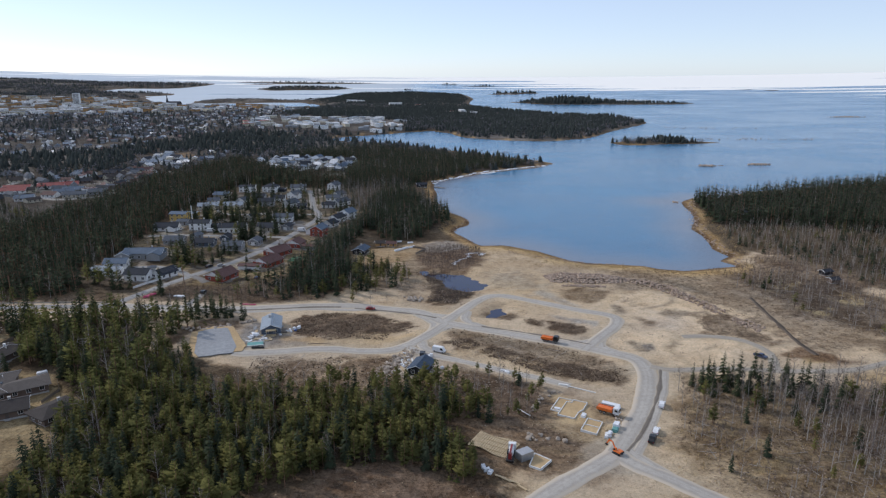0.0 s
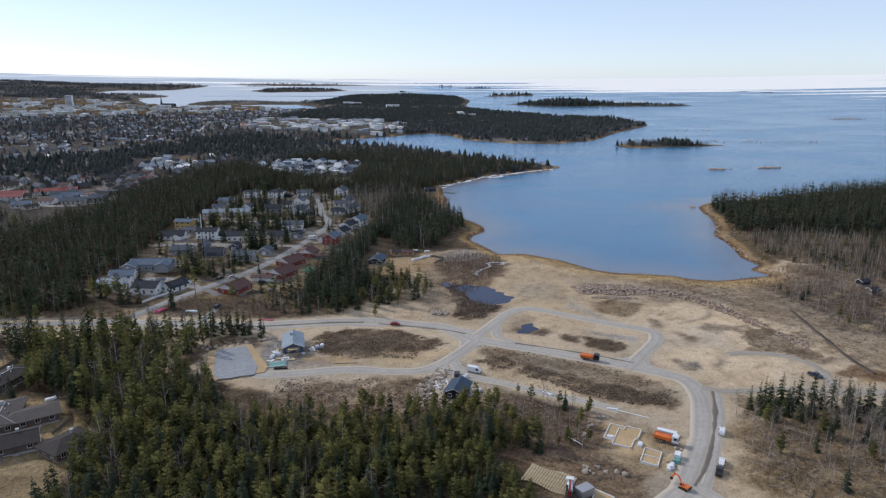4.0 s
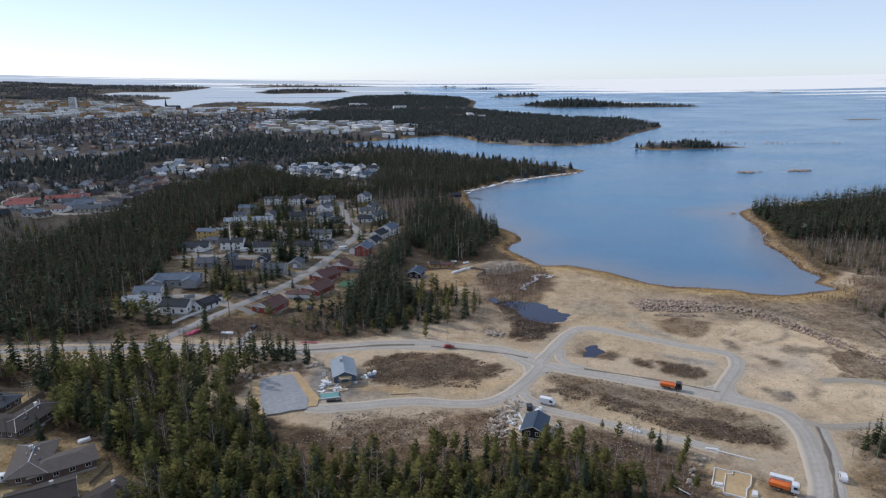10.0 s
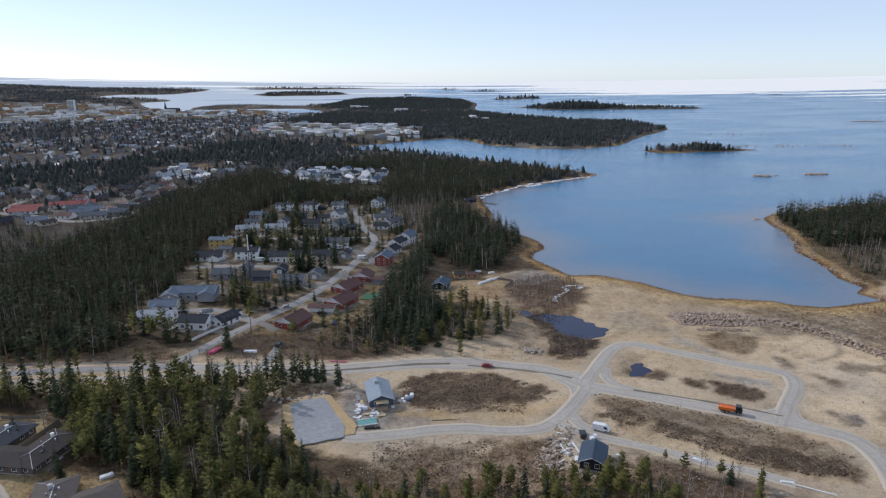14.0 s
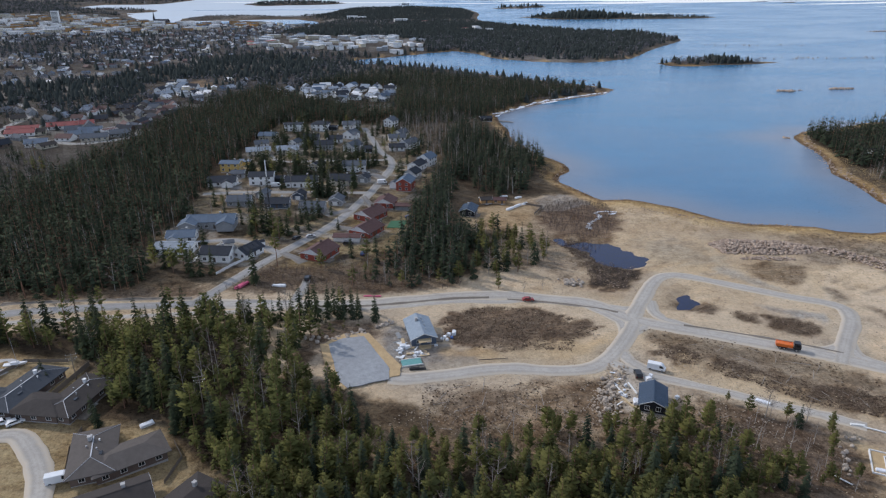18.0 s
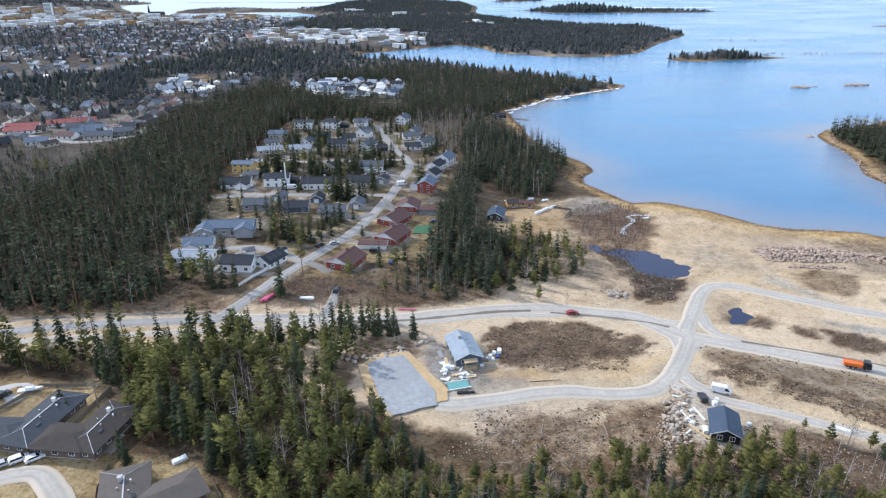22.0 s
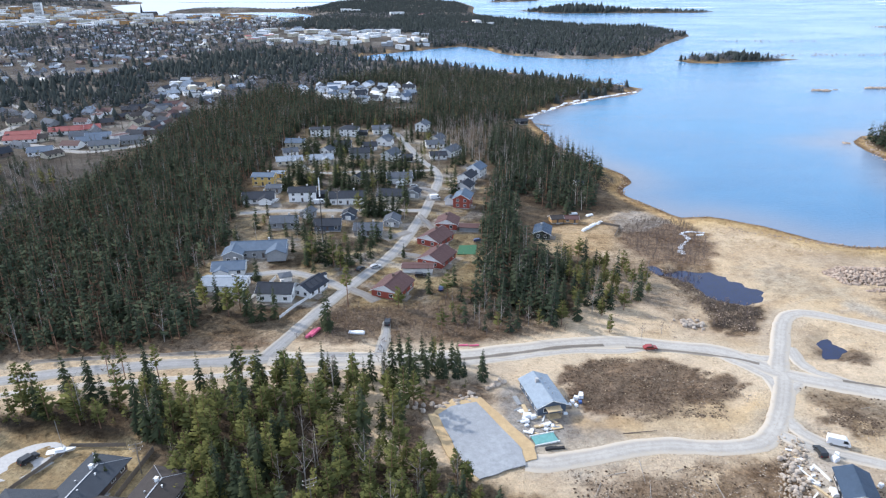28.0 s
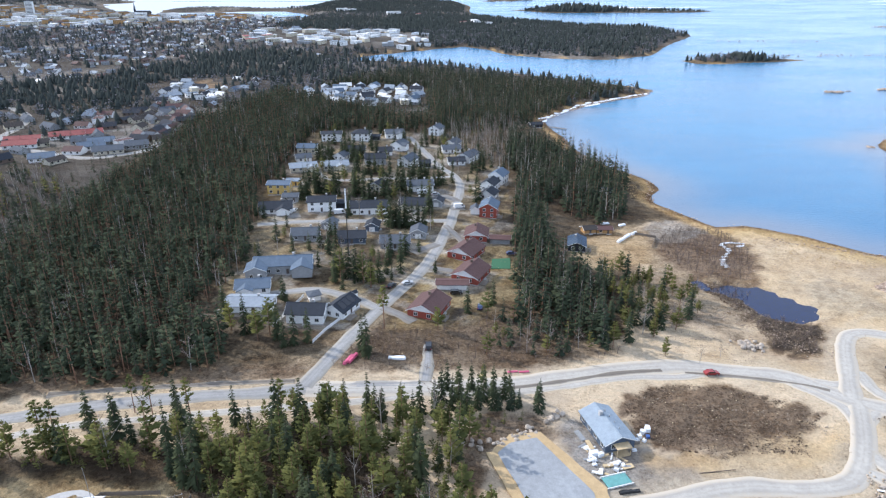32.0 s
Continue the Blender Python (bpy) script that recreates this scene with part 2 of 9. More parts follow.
def sea_material():
    m, n, l, bs = nodes_of("sea_water")
    geo = n.new("ShaderNodeNewGeometry")
    sep = n.new("ShaderNodeSeparateXYZ")
    l.new(geo.outputs["Position"], sep.inputs[0])
    patches = noise_node(n, l, 0.004, 4.0, 0.55, (1.0, 2.2, 1.0))
    streak = noise_node(n, l, 0.0016, 5.0, 0.6, (0.35, 2.4, 1.0))
    waves = noise_node(n, l, 0.35, 3.0, 0.6, (1.0, 1.6, 1.0))
    col = mix(n, l, ramp(n, l, patches.outputs["Fac"], 0.35, 0.65), (0.03, 0.134, 0.26), (0.052, 0.185, 0.33))
    # pink-grey towards the shore: shallow bed plus calm-water reflection, painted as one tint
    at = n.new("ShaderNodeAttribute")
    at.attribute_name = "tint"
    sh = n.new("ShaderNodeMath")
    sh.operation = "MULTIPLY"
    l.new(at.outputs["Fac"], sh.inputs[0])
    l.new(ramp(n, l, patches.outputs["Fac"], 0.3, 0.65, 0.55, 1.0), sh.inputs[1])
    col = mix(n, l, sh.outputs[0], col, (0.215, 0.2, 0.21))
    # drift ice far out
    s = n.new("ShaderNodeMath")
    s.operation = "MULTIPLY_ADD"
    l.new(streak.outputs["Fac"], s.inputs[0])
    s.inputs[1].default_value = 3600.0
    lane = noise_node(n, l, 0.0035, 3.0, 0.55, (0.16, 1.7, 1.0))
    ls = n.new("ShaderNodeMath")
    ls.operation = "MULTIPLY_ADD"
    l.new(ramp(n, l, lane.outputs["Fac"], 0.3, 0.7, -1.0, 1.0), ls.inputs[0])
    ls.inputs[1].default_value = 1000.0
    l.new(sep.outputs["Y"], ls.inputs[2])
    l.new(ls.outputs[0], s.inputs[2])
    s2 = n.new("ShaderNodeMath")
    s2.operation = "MULTIPLY_ADD"
    l.new(sep.outputs["X"], s2.inputs[0])
    s2.inputs[1].default_value = 0.4
    l.new(s.outputs[0], s2.inputs[2])
    ice = ramp(n, l, s2.outputs[0], 5750.0, 5850.0)
    # the shallow bay behind the town is still frozen over
    bay = n.new("ShaderNodeMath")
    bay.operation = "MULTIPLY_ADD"
    l.new(sep.outputs["X"], bay.inputs[0])
    bay.inputs[1].default_value = -1.0
    l.new(s.outputs[0], bay.inputs[2])
    melt = n.new("ShaderNodeMath")
    melt.operation = "MULTIPLY"
    l.new(ramp(n, l, bay.outputs[0], 4100.0, 4800.0, 0.0, 0.5), melt.inputs[0])
    l.new(ramp(n, l, sep.outputs["X"], -60.0, -260.0), melt.inputs[1])
    both = n.new("ShaderNodeMath")
    both.operation = "MAXIMUM"
    l.new(ice, both.inputs[0])
    l.new(melt.outputs[0], both.inputs[1])
    ice = both.outputs[0]
    col = mix(n, l, ice, col, (0.93, 0.92, 0.87))
    l.new(col, bs.inputs["Base Color"])
    calm = ramp(n, l, patches.outputs["Fac"], 0.4, 0.6, 0.17, 0.25)
    rf = n.new("ShaderNodeMath")
    rf.operation = "MAXIMUM"
    l.new(calm, rf.inputs[0])
    l.new(ramp(n, l, ice, 0, 1, 0.0, 0.9), rf.inputs[1])
    l.new(rf.outputs[0], bs.inputs["Roughness"])
    bs.inputs["IOR"].default_value = 1.33
    bump(n, l, bs, waves.outputs["Fac"], 0.4, 0.6)
    return m


GROUND = ground_material()
GRAVEL = gravel_material("gravel", (0.345, 0.322, 0.29), (0.43, 0.402, 0.36), (0.48, 0.41, 0.32))
TRACK = gravel_material("sandy_track", (0.29, 0.262, 0.222), (0.37, 0.335, 0.285), (0.36, 0.31, 0.24))
ASPHALT = gravel_material("pale_asphalt", (0.245, 0.24, 0.235), (0.32, 0.315, 0.308), (0.3, 0.27, 0.22))
PADSTONE = gravel_material("crushed_stone", (0.27, 0.28, 0.295), (0.33, 0.345, 0.36), (0.3, 0.29, 0.27))
SANDM = gravel_material("sand_fill", (0.42, 0.3, 0.165), (0.52, 0.385, 0.22), (0.4, 0.29, 0.17))
SEA = sea_material()
PONDW = paint("dark_pond_water", (0.007, 0.014, 0.052), 0.04, var=0.3, scale=0.3, relief=0.02, spec=0.3)
BARK = paint("bark", (0.13, 0.1, 0.08), 0.9)
PINEBARK = paint("pine_bark", (0.24, 0.13, 0.08), 0.9)
BIRCHBARK = paint("birch_bark", (0.36, 0.33, 0.295), 0.8, var=0.4, scale=0.8)
TWIGS = leafy("bare_twigs", (0.115, 0.09, 0.078), (0.185, 0.145, 0.125))
SPRUCE = leafy("spruce_needles", (0.03, 0.042, 0.029), (0.06, 0.073, 0.043), thin=0.2)
PINE = leafy("pine_needles", (0.072, 0.082, 0.033), (0.158, 0.152, 0.053), thin=0.3)
OLDPINE = leafy("old_pine_needles", (0.036, 0.05, 0.035), (0.066, 0.08, 0.048), thin=0.2)
# far needles and twigs: paler and bluer, distance haze put into the colour
FARWOOD = leafy("hazed_distant_needles", (0.038, 0.047, 0.046), (0.065, 0.075, 0.07), thin=0.2)
FARTWIGS = leafy("hazed_distant_twigs", (0.118, 0.114, 0.126), (0.2, 0.192, 0.205), thin=0.2)
DRIVE = gravel_material("grey_drive", (0.17, 0.162, 0.155), (0.23, 0.22, 0.21), (0.2, 0.17, 0.13))
SPRUCE_ONE = leafy("spruce_needles_single", (0.032, 0.042, 0.026), (0.066, 0.078, 0.04), tint=False, thin=0.2)
PINE_ONE = leafy("pine_needles_single", (0.07, 0.085, 0.034), (0.155, 0.154, 0.052), tint=False, thin=0.25)
STONE = paint("boulder_stone", (0.375, 0.318, 0.262), 0.85, var=0.3, scale=2.0, rand=0.25)
WHITE = paint("white_paint", (0.78, 0.78, 0.77), 0.55, var=0.06, scale=3.0)
GLASS = paint("dark_window_glass", (0.02, 0.025, 0.03), 0.06, var=0.1, relief=0)
CONCRETE = paint("concrete", (0.42, 0.41, 0.4), 0.85, var=0.15)


# ---- the plan, in metres: x to the east, y away from the start ----
COAST_A = [(-222, 1138), (-145, 1130), (-65, 1070), (-1, 1000), (47, 952), (91, 908), (119, 885), (136, 857), (110, 816), (73, 791), (38, 764), (5, 730), (-13, 707), (-15, 671), (-11, 636), (-12, 609), (-7, 582)]
COAST_B = [(-8, 581), (-2, 557), (2, 545), (10, 533), (16, 516), (15, 499), (7, 489), (4, 477), (7, 469), (12, 457), (18, 443), (22, 436), (38, 438), (45, 434), (57, 424), (68, 411), (78, 400), (90, 394), (103, 392), (119, 389), (127, 383), (141, 379)]
COAST_C = [(137, 380), (157, 378), (169, 375), (178, 389), (172, 401), (182, 412), (178, 431), (185, 462), (184, 490), (195, 509), (208, 555), (207, 574), (214, 598), (235, 618), (257, 618), (299, 648), (345, 662), (401, 683), (462, 698)]
INLET = [(-230, 1129), (-183, 1199), (-118, 1254), (-78, 1290), (-33, 1328), (9, 1268), (20, 1202), (76, 1152), (159, 1125), (245, 1175), (336, 1347), (461, 1542)]
ROAD_WEST = [(-235, 281), (-229, 287), (-217, 290), (-203, 292), (-188, 294), (-173, 295), (-159, 297), (-144, 298), (-124, 299)]
ROAD_MAIN = [(-159, 297), (-143, 297), (-124, 298), (-101, 300), (-83, 304), (-64, 308), (-46, 310), (-29, 307), (-13, 303), (-1, 299), (11, 295)]
ROAD_MAIN2 = [(0, 290), (18, 282), (34, 275), (50, 268), (66, 259)]
ROAD_MAIN3 = [(52, 275), (63, 268), (72, 261), (77, 251), (78, 239), (74, 224), (67, 207), (59, 193), (52, 181)]
PATH_S = [(-120, 295), (-101, 296), (-84, 299), (-73, 302), (-61, 304), (-48, 304)]
BIKE = [(86, 243), (80, 224), (72, 207), (65, 193), (58, 181)]
ROAD_SE = [(52, 181), (57, 175), (64, 169), (73, 160), (88, 146)]
ROAD_SW = [(52, 181), (45, 175), (35, 167), (26, 159), (16, 148)]
LOOP = [(-1, 292), (8, 308), (16, 322), (23, 329), (32, 328.5), (49, 318.5), (66, 308), (76, 303), (80.5, 297), (77, 287), (69, 276), (62, 266), (58, 260)]
ROAD_SOUTH = [(0, 290), (-6, 279), (-13, 268), (-20, 260), (-26, 257), (-36, 256), (-47, 257), (-57, 256), (-68, 253), (-77, 251), (-82, 250)]
ROAD_VAN = [(-16, 261), (-10, 255), (-3, 252), (12, 245), (25, 238), (36, 233), (46, 227)]
EAST = [(81, 244), (89, 241), (111, 242), (135, 240), (158, 241), (177, 248), (204, 261)]
SPUR = [(98, 243), (95, 266), (104, 275), (115, 275.5), (127, 272), (133, 264), (134, 255), (131, 246), (129, 241)]
STREET = [(-160, 298), (-154.6, 312), (-147, 331), (-140, 347), (-133, 362), (-125, 379.5), (-118, 401), (-113.6, 420), (-108.8, 441), (-103.6, 473), (-100, 500), (-102.6, 520), (-110, 539), (-117, 568), (-123.6, 597), (-129, 618)]
STREET2 = [(-110, 440), (-126, 438.7), (-142, 437.3), (-162, 435.7), (-181, 434.7), (-200, 431)]
STREET4 = [(-102, 517), (-125, 511), (-145, 508.6), (-164, 503.5), (-176, 507), (-185, 524)]
STREET3 = [(-141, 347), (-151, 355), (-164, 361), (-176, 359), (-185, 356)]
PAD = [(-108, 269), (-104, 273), (-97, 275), (-87, 255), (-87, 249), (-99, 244), (-102, 248)]
POND = [(-10, 366), (-3, 371), (7, 368), (17, 360), (23, 349), (18, 341), (9, 338), (2, 341), (-1, 351), (-5, 360)]
POND3 = [(-16, 374), (-12, 375), (-11, 368), (-14, 367)]
POND2 = [(21, 311), (27, 312), (29, 304), (24, 300), (19, 301)]
BRUSH1 = [(-69, 290), (-62, 297), (-50, 300), (-38, 299), (-25, 293), (-14, 285), (-19, 279), (-25, 276), (-27, 267), (-37, 269), (-50, 268), (-60, 270), (-67, 274), (-71, 282)]
BRUSH2 = [(13, 260), (21, 263), (30, 256), (39, 251), (48, 247), (58, 243), (66, 240), (66, 232), (56, 230), (45, 235), (40, 237), (32, 242), (24, 249), (17, 253)]
BERM = [(1, 268), (6, 271), (11, 269), (15, 264), (8, 260), (3, 263)]
BRUSH3 = [(0, 284), (20, 280), (50, 263), (66, 249), (73, 239), (64, 229), (46, 236), (29, 246), (16, 259), (1, 268)]
SAND1 = [(-56, 269), (-39, 272), (-29, 275), (-21, 275), (-13, 279), (-25, 261), (-36, 257), (-57, 258), (-68, 256)]
PILE = [(55, 365), (65, 370), (90, 367), (104, 358), (97, 351), (77, 351), (58, 353)]
MARSH = [(-16, 371), (-1, 372), (5, 365), (-3, 355), (0, 342), (12, 338), (13, 330), (3, 318), (-10, 320), (-7, 336), (-11, 354)]
LAWN_RED = [(-137, 354), (-119, 380), (-95, 434), (-80, 434), (-87, 387), (-76, 387), (-86, 361), (-105, 338), (-123, 334)]
CABINYARD = [(-58, 398), (-50, 420), (-41, 422), (-24, 435), (-17, 424), (-25, 393), (-38, 386), (-54, 382)]
F_LEFT = [(-285, 300), (-244, 299), (-230, 301), (-191, 304), (-185, 312), (-185, 325), (-206, 341), (-197, 358), (-197, 396), (-200, 430), (-211, 482), (-205, 527), (-203, 583), (-199, 646), (-177, 691), (-213, 756), (-251, 801), (-294, 666), (-292, 539), (-297, 473), (-302, 404), (-317, 344)]
F_NEAR = [(-330, 262), (-237, 269), (-208, 276), (-192, 279), (-160, 284), (-129, 286), (-115, 278), (-112, 258), (-110, 238), (-104, 226), (-92, 214), (-100, 190), (-119, 187), (-124, 205), (-135, 214), (-141, 226), (-155, 230), (-164, 231), (-171, 245), (-179, 258), (-192, 263), (-212, 263), (-240, 262)]
F_NEAR2 = [(-110, 236), (-102, 224), (-84, 221), (-58, 222), (-43, 225), (-22, 227), (-8, 226), (4, 228), (12, 223), (15, 203), (11, 187), (9, 166), (3, 163), (-8, 172), (-20, 176), (-33, 171), (-42, 163), (-54, 157), (-64, 138), (-118, 138), (-122, 190), (-112, 215)]
F_MID = [(-68, 500), (-61, 520), (-58, 486), (-61, 456), (-63, 433), (-65, 415), (-66, 399), (-62, 388), (-53, 381), (-52, 366), (-58, 350), (-66, 322), (-83, 326), (-93, 338), (-88, 375), (-82, 415), (-76, 455)]
F_FRONT = [(-58, 350), (-52, 384), (-46, 380), (-28, 368), (-19, 357), (-23, 346), (-44, 328), (-64, 320)]
F_SHORE = [(-51, 639), (-39, 630), (-6, 569), (3, 525), (-21, 443), (-37, 438), (-47, 447), (-63, 486), (-65, 565)]
F_PEN = [(-219, 846), (-176, 912), (-110, 979), (-35, 944), (27, 901), (95, 856), (102, 837), (36, 787), (-17, 700), (-47, 696), (-102, 665), (-111, 742), (-180, 703)]
F_EAST = [(225, 606), (276, 612), (345, 650), (462, 690), (530, 690), (530, 480), (360, 420), (300, 480), (240, 500), (205, 490), (214, 545)]
F_BIRCH = [(160, 353), (202, 375), (217, 343), (229, 317), (273, 301), (153, 156), (93, 155), (74, 189), (91, 234), (108, 229), (137, 225), (165, 229), (192, 273), (173, 301)]
FAR_COAST = [(-4600, 3700), (-2900, 3950), (-2400, 3960), (-2050, 3860), (-1800, 3780), (-1550, 3830), (-1300, 3860), (-1280, 3680), (-1340, 3330), (-1590, 3300), (-1560, 3050), (-1412, 2960),
             (-1263, 2990), (-1155, 2930), (-1163, 2780), (-1240, 2770), (-1113, 2526), (-950, 2300), (-860, 2215), (-727, 2235), (-569, 2170), (-434, 2080), (-410, 2200), (-440, 2330), (-531, 2450),
             (-620, 2440), (-700, 2400), (-897, 2377), (-925, 2500), (-900, 2620), (-717, 2650), (-600, 2590), (-500, 2640), (-462, 2900), (-450, 3080), (-291, 3090), (-151, 3200), (-21, 3150),
             (80, 3014), (104, 2700), (75, 2420), (90, 2300), (179, 2060), (311, 1850), (450, 1740)]
MAINLAND = COAST_A + COAST_B + COAST_C[3:] + [(700, 760), (1300, 700), (2600, 300), (4700, -900), (-4700, -900)] + FAR_COAST + INLET[::-1]
# islands: centre, half length, half width, turn in degrees
ISLANDS = [(345, 1112, 94, 34, 6), (520, 2450, 330, 95, -10), (-730, 3450, 230, 140, 8), (-190, 3330, 50, 25, 0), (10, 3890, 60, 40, 0), (190, 3750, 110, 25, 0),
           (310, 3110, 140, 70, 30), (1030, 3425, 50, 25, 0), (1460, 3260, 150, 35, -40), (-820, 4000, 390, 75, 0), (-1060, 3830, 90, 25, 0),
           (325, 831, 8, 4, -10), (396, 845, 11, 4, -15), (344, 838, 3, 1.5, 0), (207, 594, 3, 2, 0), (1032, 1752, 40, 8, -10)]
ROCKS = 11   # from here on the islands are bare rocks


def arr(p):
    return np.array(p, float)


def inside_distance(px, py, poly):
    """Distance to the outline, positive within."""
    q = arr(poly)
    d2 = np.full(px.shape, 1e12)
    within = np.zeros(px.shape, bool)
    for (ax, ay), (bx, by) in zip(q, np.roll(q, -1, 0)):
        ex, ey = bx - ax, by - ay
        s = np.clip(((px - ax) * ex + (py - ay) * ey) / (ex * ex + ey * ey + 1e-9), 0, 1)
        d2 = np.minimum(d2, (px - ax - s * ex) ** 2 + (py - ay - s * ey) ** 2)
        if ay != by:
            within ^= ((ay > py) != (by > py)) & (px < (bx - ax) * (py - ay) / (by - ay) + ax)
    return np.where(within, 1, -1) * np.sqrt(d2)


def line_distance(px, py, line):
    q = arr(line)
    d2 = np.full(px.shape, 1e12)
    for (ax, ay), (bx, by) in zip(q[:-1], q[1:]):
        ex, ey = bx - ax, by - ay
        s = np.clip(((px - ax) * ex + (py - ay) * ey) / (ex * ex + ey * ey + 1e-9), 0, 1)
        d2 = np.minimum(d2, (px - ax - s * ex) ** 2 + (py - ay - s * ey) ** 2)
    return np.sqrt(d2)


def wob(x, y, s, seed=0.0):
    """Cheap smooth waviness, about -1 to 1."""
    a = np.sin(x / s + 1.7 * np.sin(y / s * 0.73 + seed) + seed * 2.1) + np.sin(y / s * 1.13 + 1.3 * np.sin(x / s * 0.61 - seed) + seed)
    b = np.sin(x / s * 2.3 + y / s * 1.7 + seed * 3.3 + 1.1 * np.sin(y / s * 2.9)) + np.sin(y / s * 3.1 - x / s * 1.9 + seed)
    return (a + 0.6 * b) / 3.2


def smooth(a, lo, hi):
    t = np.clip((a - lo) / (hi - lo), 0, 1)
    return t * t * (3 - 2 * t)


def island_depth(px, py, isl):
    cx, cy, a, b, turn = isl
    c, s = math.cos(radians(turn)), math.sin(radians(turn))
    u, v = (px - cx) * c + (py - cy) * s, -(px - cx) * s + (py - cy) * c
    r = np.hypot(u / a, v / b) + 0.12 * np.sin(np.arctan2(v / b, u / a) * 3 + cx) + 0.06 * np.sin(np.arctan2(v / b, u / a) * 7 + cy)
    return (1 - r) * min(a, b)


def shore(px, py):
    """Distance from the water's edge, positive on land."""
    d = inside_distance(px, py, MAINLAND) + wob(px, py, 9.0, 0.4) * np.clip(np.hypot(px, py) / 500.0, 0.6, 4.0)
    for isl in ISLANDS:
        d = np.maximum(d, island_depth(px, py, isl))
    return d


def rise(px, py):
    """The far plain lifts by a hair, so that the horizon closes within reach."""
    return 69.0 * np.clip((np.hypot(px, py) - 2200.0) / 2600.0, 0, None) ** 1.5


LAND_X = [-700, -300, -160, -110, -75, -25, 40, 200, 700]
LAND_Z = [9, 9, 7.2, 4.8, 3.6, 1.9, 1.2, 1.6, 3]
PONDS = [(POND, 0.5), (POND2, 0.45), (POND3, 1.0)]


def height(px, py, d=None):
    px, py = np.asarray(px, float), np.asarray(py, float)
    if d is None:
        d = shore(px, py)
    base = sum(np.interp(px + o, LAND_X, LAND_Z) for o in (-16, 0, 16)) / 3
    land = np.minimum(base, 0.12 + 0.085 * np.clip(d, 0, None))
    z = np.where(d > 0, land, np.maximum(0.12 + 0.12 * d, -2.5))
    for poly, level in PONDS:
        near = (np.abs(px - poly[0][0]) < 60) & (np.abs(py - poly[0][1]) < 60)
        if near.any():
            e = inside_distance(px, py, poly) + wob(px, py, 4.2, 3.0) * (3.0 if poly is POND else 1.0)
            z = np.where(near, np.minimum(z, np.maximum(level - 0.25 * e, level - 0.8)), z)
    return z + rise(px, py)


def gz(x, y):
    return float(height(np.array([x]), np.array([y]))[0])


def curve_points(line, step=2.0):
    """A smooth line through the given points, at even steps."""
    p = [Vector(q) for q in line]
    p = [p[0] * 2 - p[1]] + p + [p[-1] * 2 - p[-2]]
    o = []
    for a, b, c, d in zip(p, p[1:], p[2:], p[3:]):
        k = max(2, int((c - b).length / step))
        for i in range(k):
            t = i / k
            o.append(0.5 * ((2 * b) + (c - a) * t + (2 * a - 5 * b + 4 * c - d) * t * t + (3 * b - a - 3 * c + d) * t ** 3))
    return o + [p[-2]]


ROAD_ALL = ROAD_MAIN[:-2] + ROAD_MAIN2 + ROAD_MAIN3[3:]
WEST_ALL = [(-420, 236), (-330, 262), (-268, 277)] + ROAD_WEST[1:] + [(-112, 299.5)]
ROADS = [("path", PATH_S + [(-40, 305.5), (-32, 306.5)], 3.0, GRAVEL, "gravel path beside the main road"),
         ("path", BIKE, 3.4, GRAVEL, "gravel cycle path beside the road"),
         ("path", [(-235, 276), (-222, 281), (-200, 284), (-175, 287), (-150, 290), (-128, 294)], 3.0, GRAVEL, "pale gravel footpath along the road"),
         ("road", WEST_ALL, 5.6, ASPHALT, "pale worn asphalt road along the forest"),
         ("road", ROAD_ALL, 7.8, GRAVEL, "pale gravel main road across the building site"),
         ("road", ROAD_SOUTH + [(-87, 250.5)], 6.2, GRAVEL, "gravel side road to the new house"),
         ("road", ROAD_VAN, 4.2, GRAVEL, "narrow gravel road with tyre marks"),
         ("road", LOOP, 6.0, GRAVEL, "grey gravel loop road on the bare field"),
         ("road", ROAD_SE, 6.6, GRAVEL, "grey gravel road leaving the crossing"),
         ("road", ROAD_SW, 6.6, GRAVEL, "grey gravel road past the foundations"),
         ("road", EAST, 3.8, TRACK, "faint gravel track towards the bare birches"),
         ("road", SPUR[2:], 3.6, TRACK, "curved gravel track on the bare field"),
         ("road", STREET, 4.8, ASPHALT, "pale asphalt street through the housing area"),
         ("road", STREET2, 4.2, ASPHALT, "asphalt side street between detached houses"),
         ("road", STREET4, 3.6, ASPHALT, "narrow asphalt lane between garden plots"),
         ("road", STREET3, 4.2, ASPHALT, "asphalt yard street with parked cars")]


def axis(lo, hi, step, far_lo, far_hi, grow):
    a = list(np.arange(lo, hi + 0.01, step))
    s = step
    while a[-1] < far_hi:
        s = min(s * grow, 90.0)
        a.append(a[-1] + s)
    s = step
    while a[0] > far_lo:
        s = min(s * grow, 90.0)
        a.insert(0, a[0] - s)
    return np.array(a)


def grid_mesh(name, gx, gy, z, keep=None):
    nx, ny = len(gx), len(gy)
    X, Y = np.meshgrid(gx, gy)
    co = np.stack([X.ravel(), Y.ravel(), z.ravel()], 1)
    i = np.arange(nx * ny).reshape(ny, nx)
    f = np.stack([i[:-1, :-1], i[:-1, 1:], i[1:, 1:], i[1:, :-1]], -1).reshape(-1, 4)
    if keep is not None:
        f = f[keep.ravel()[f].all(1)]
    return co, f


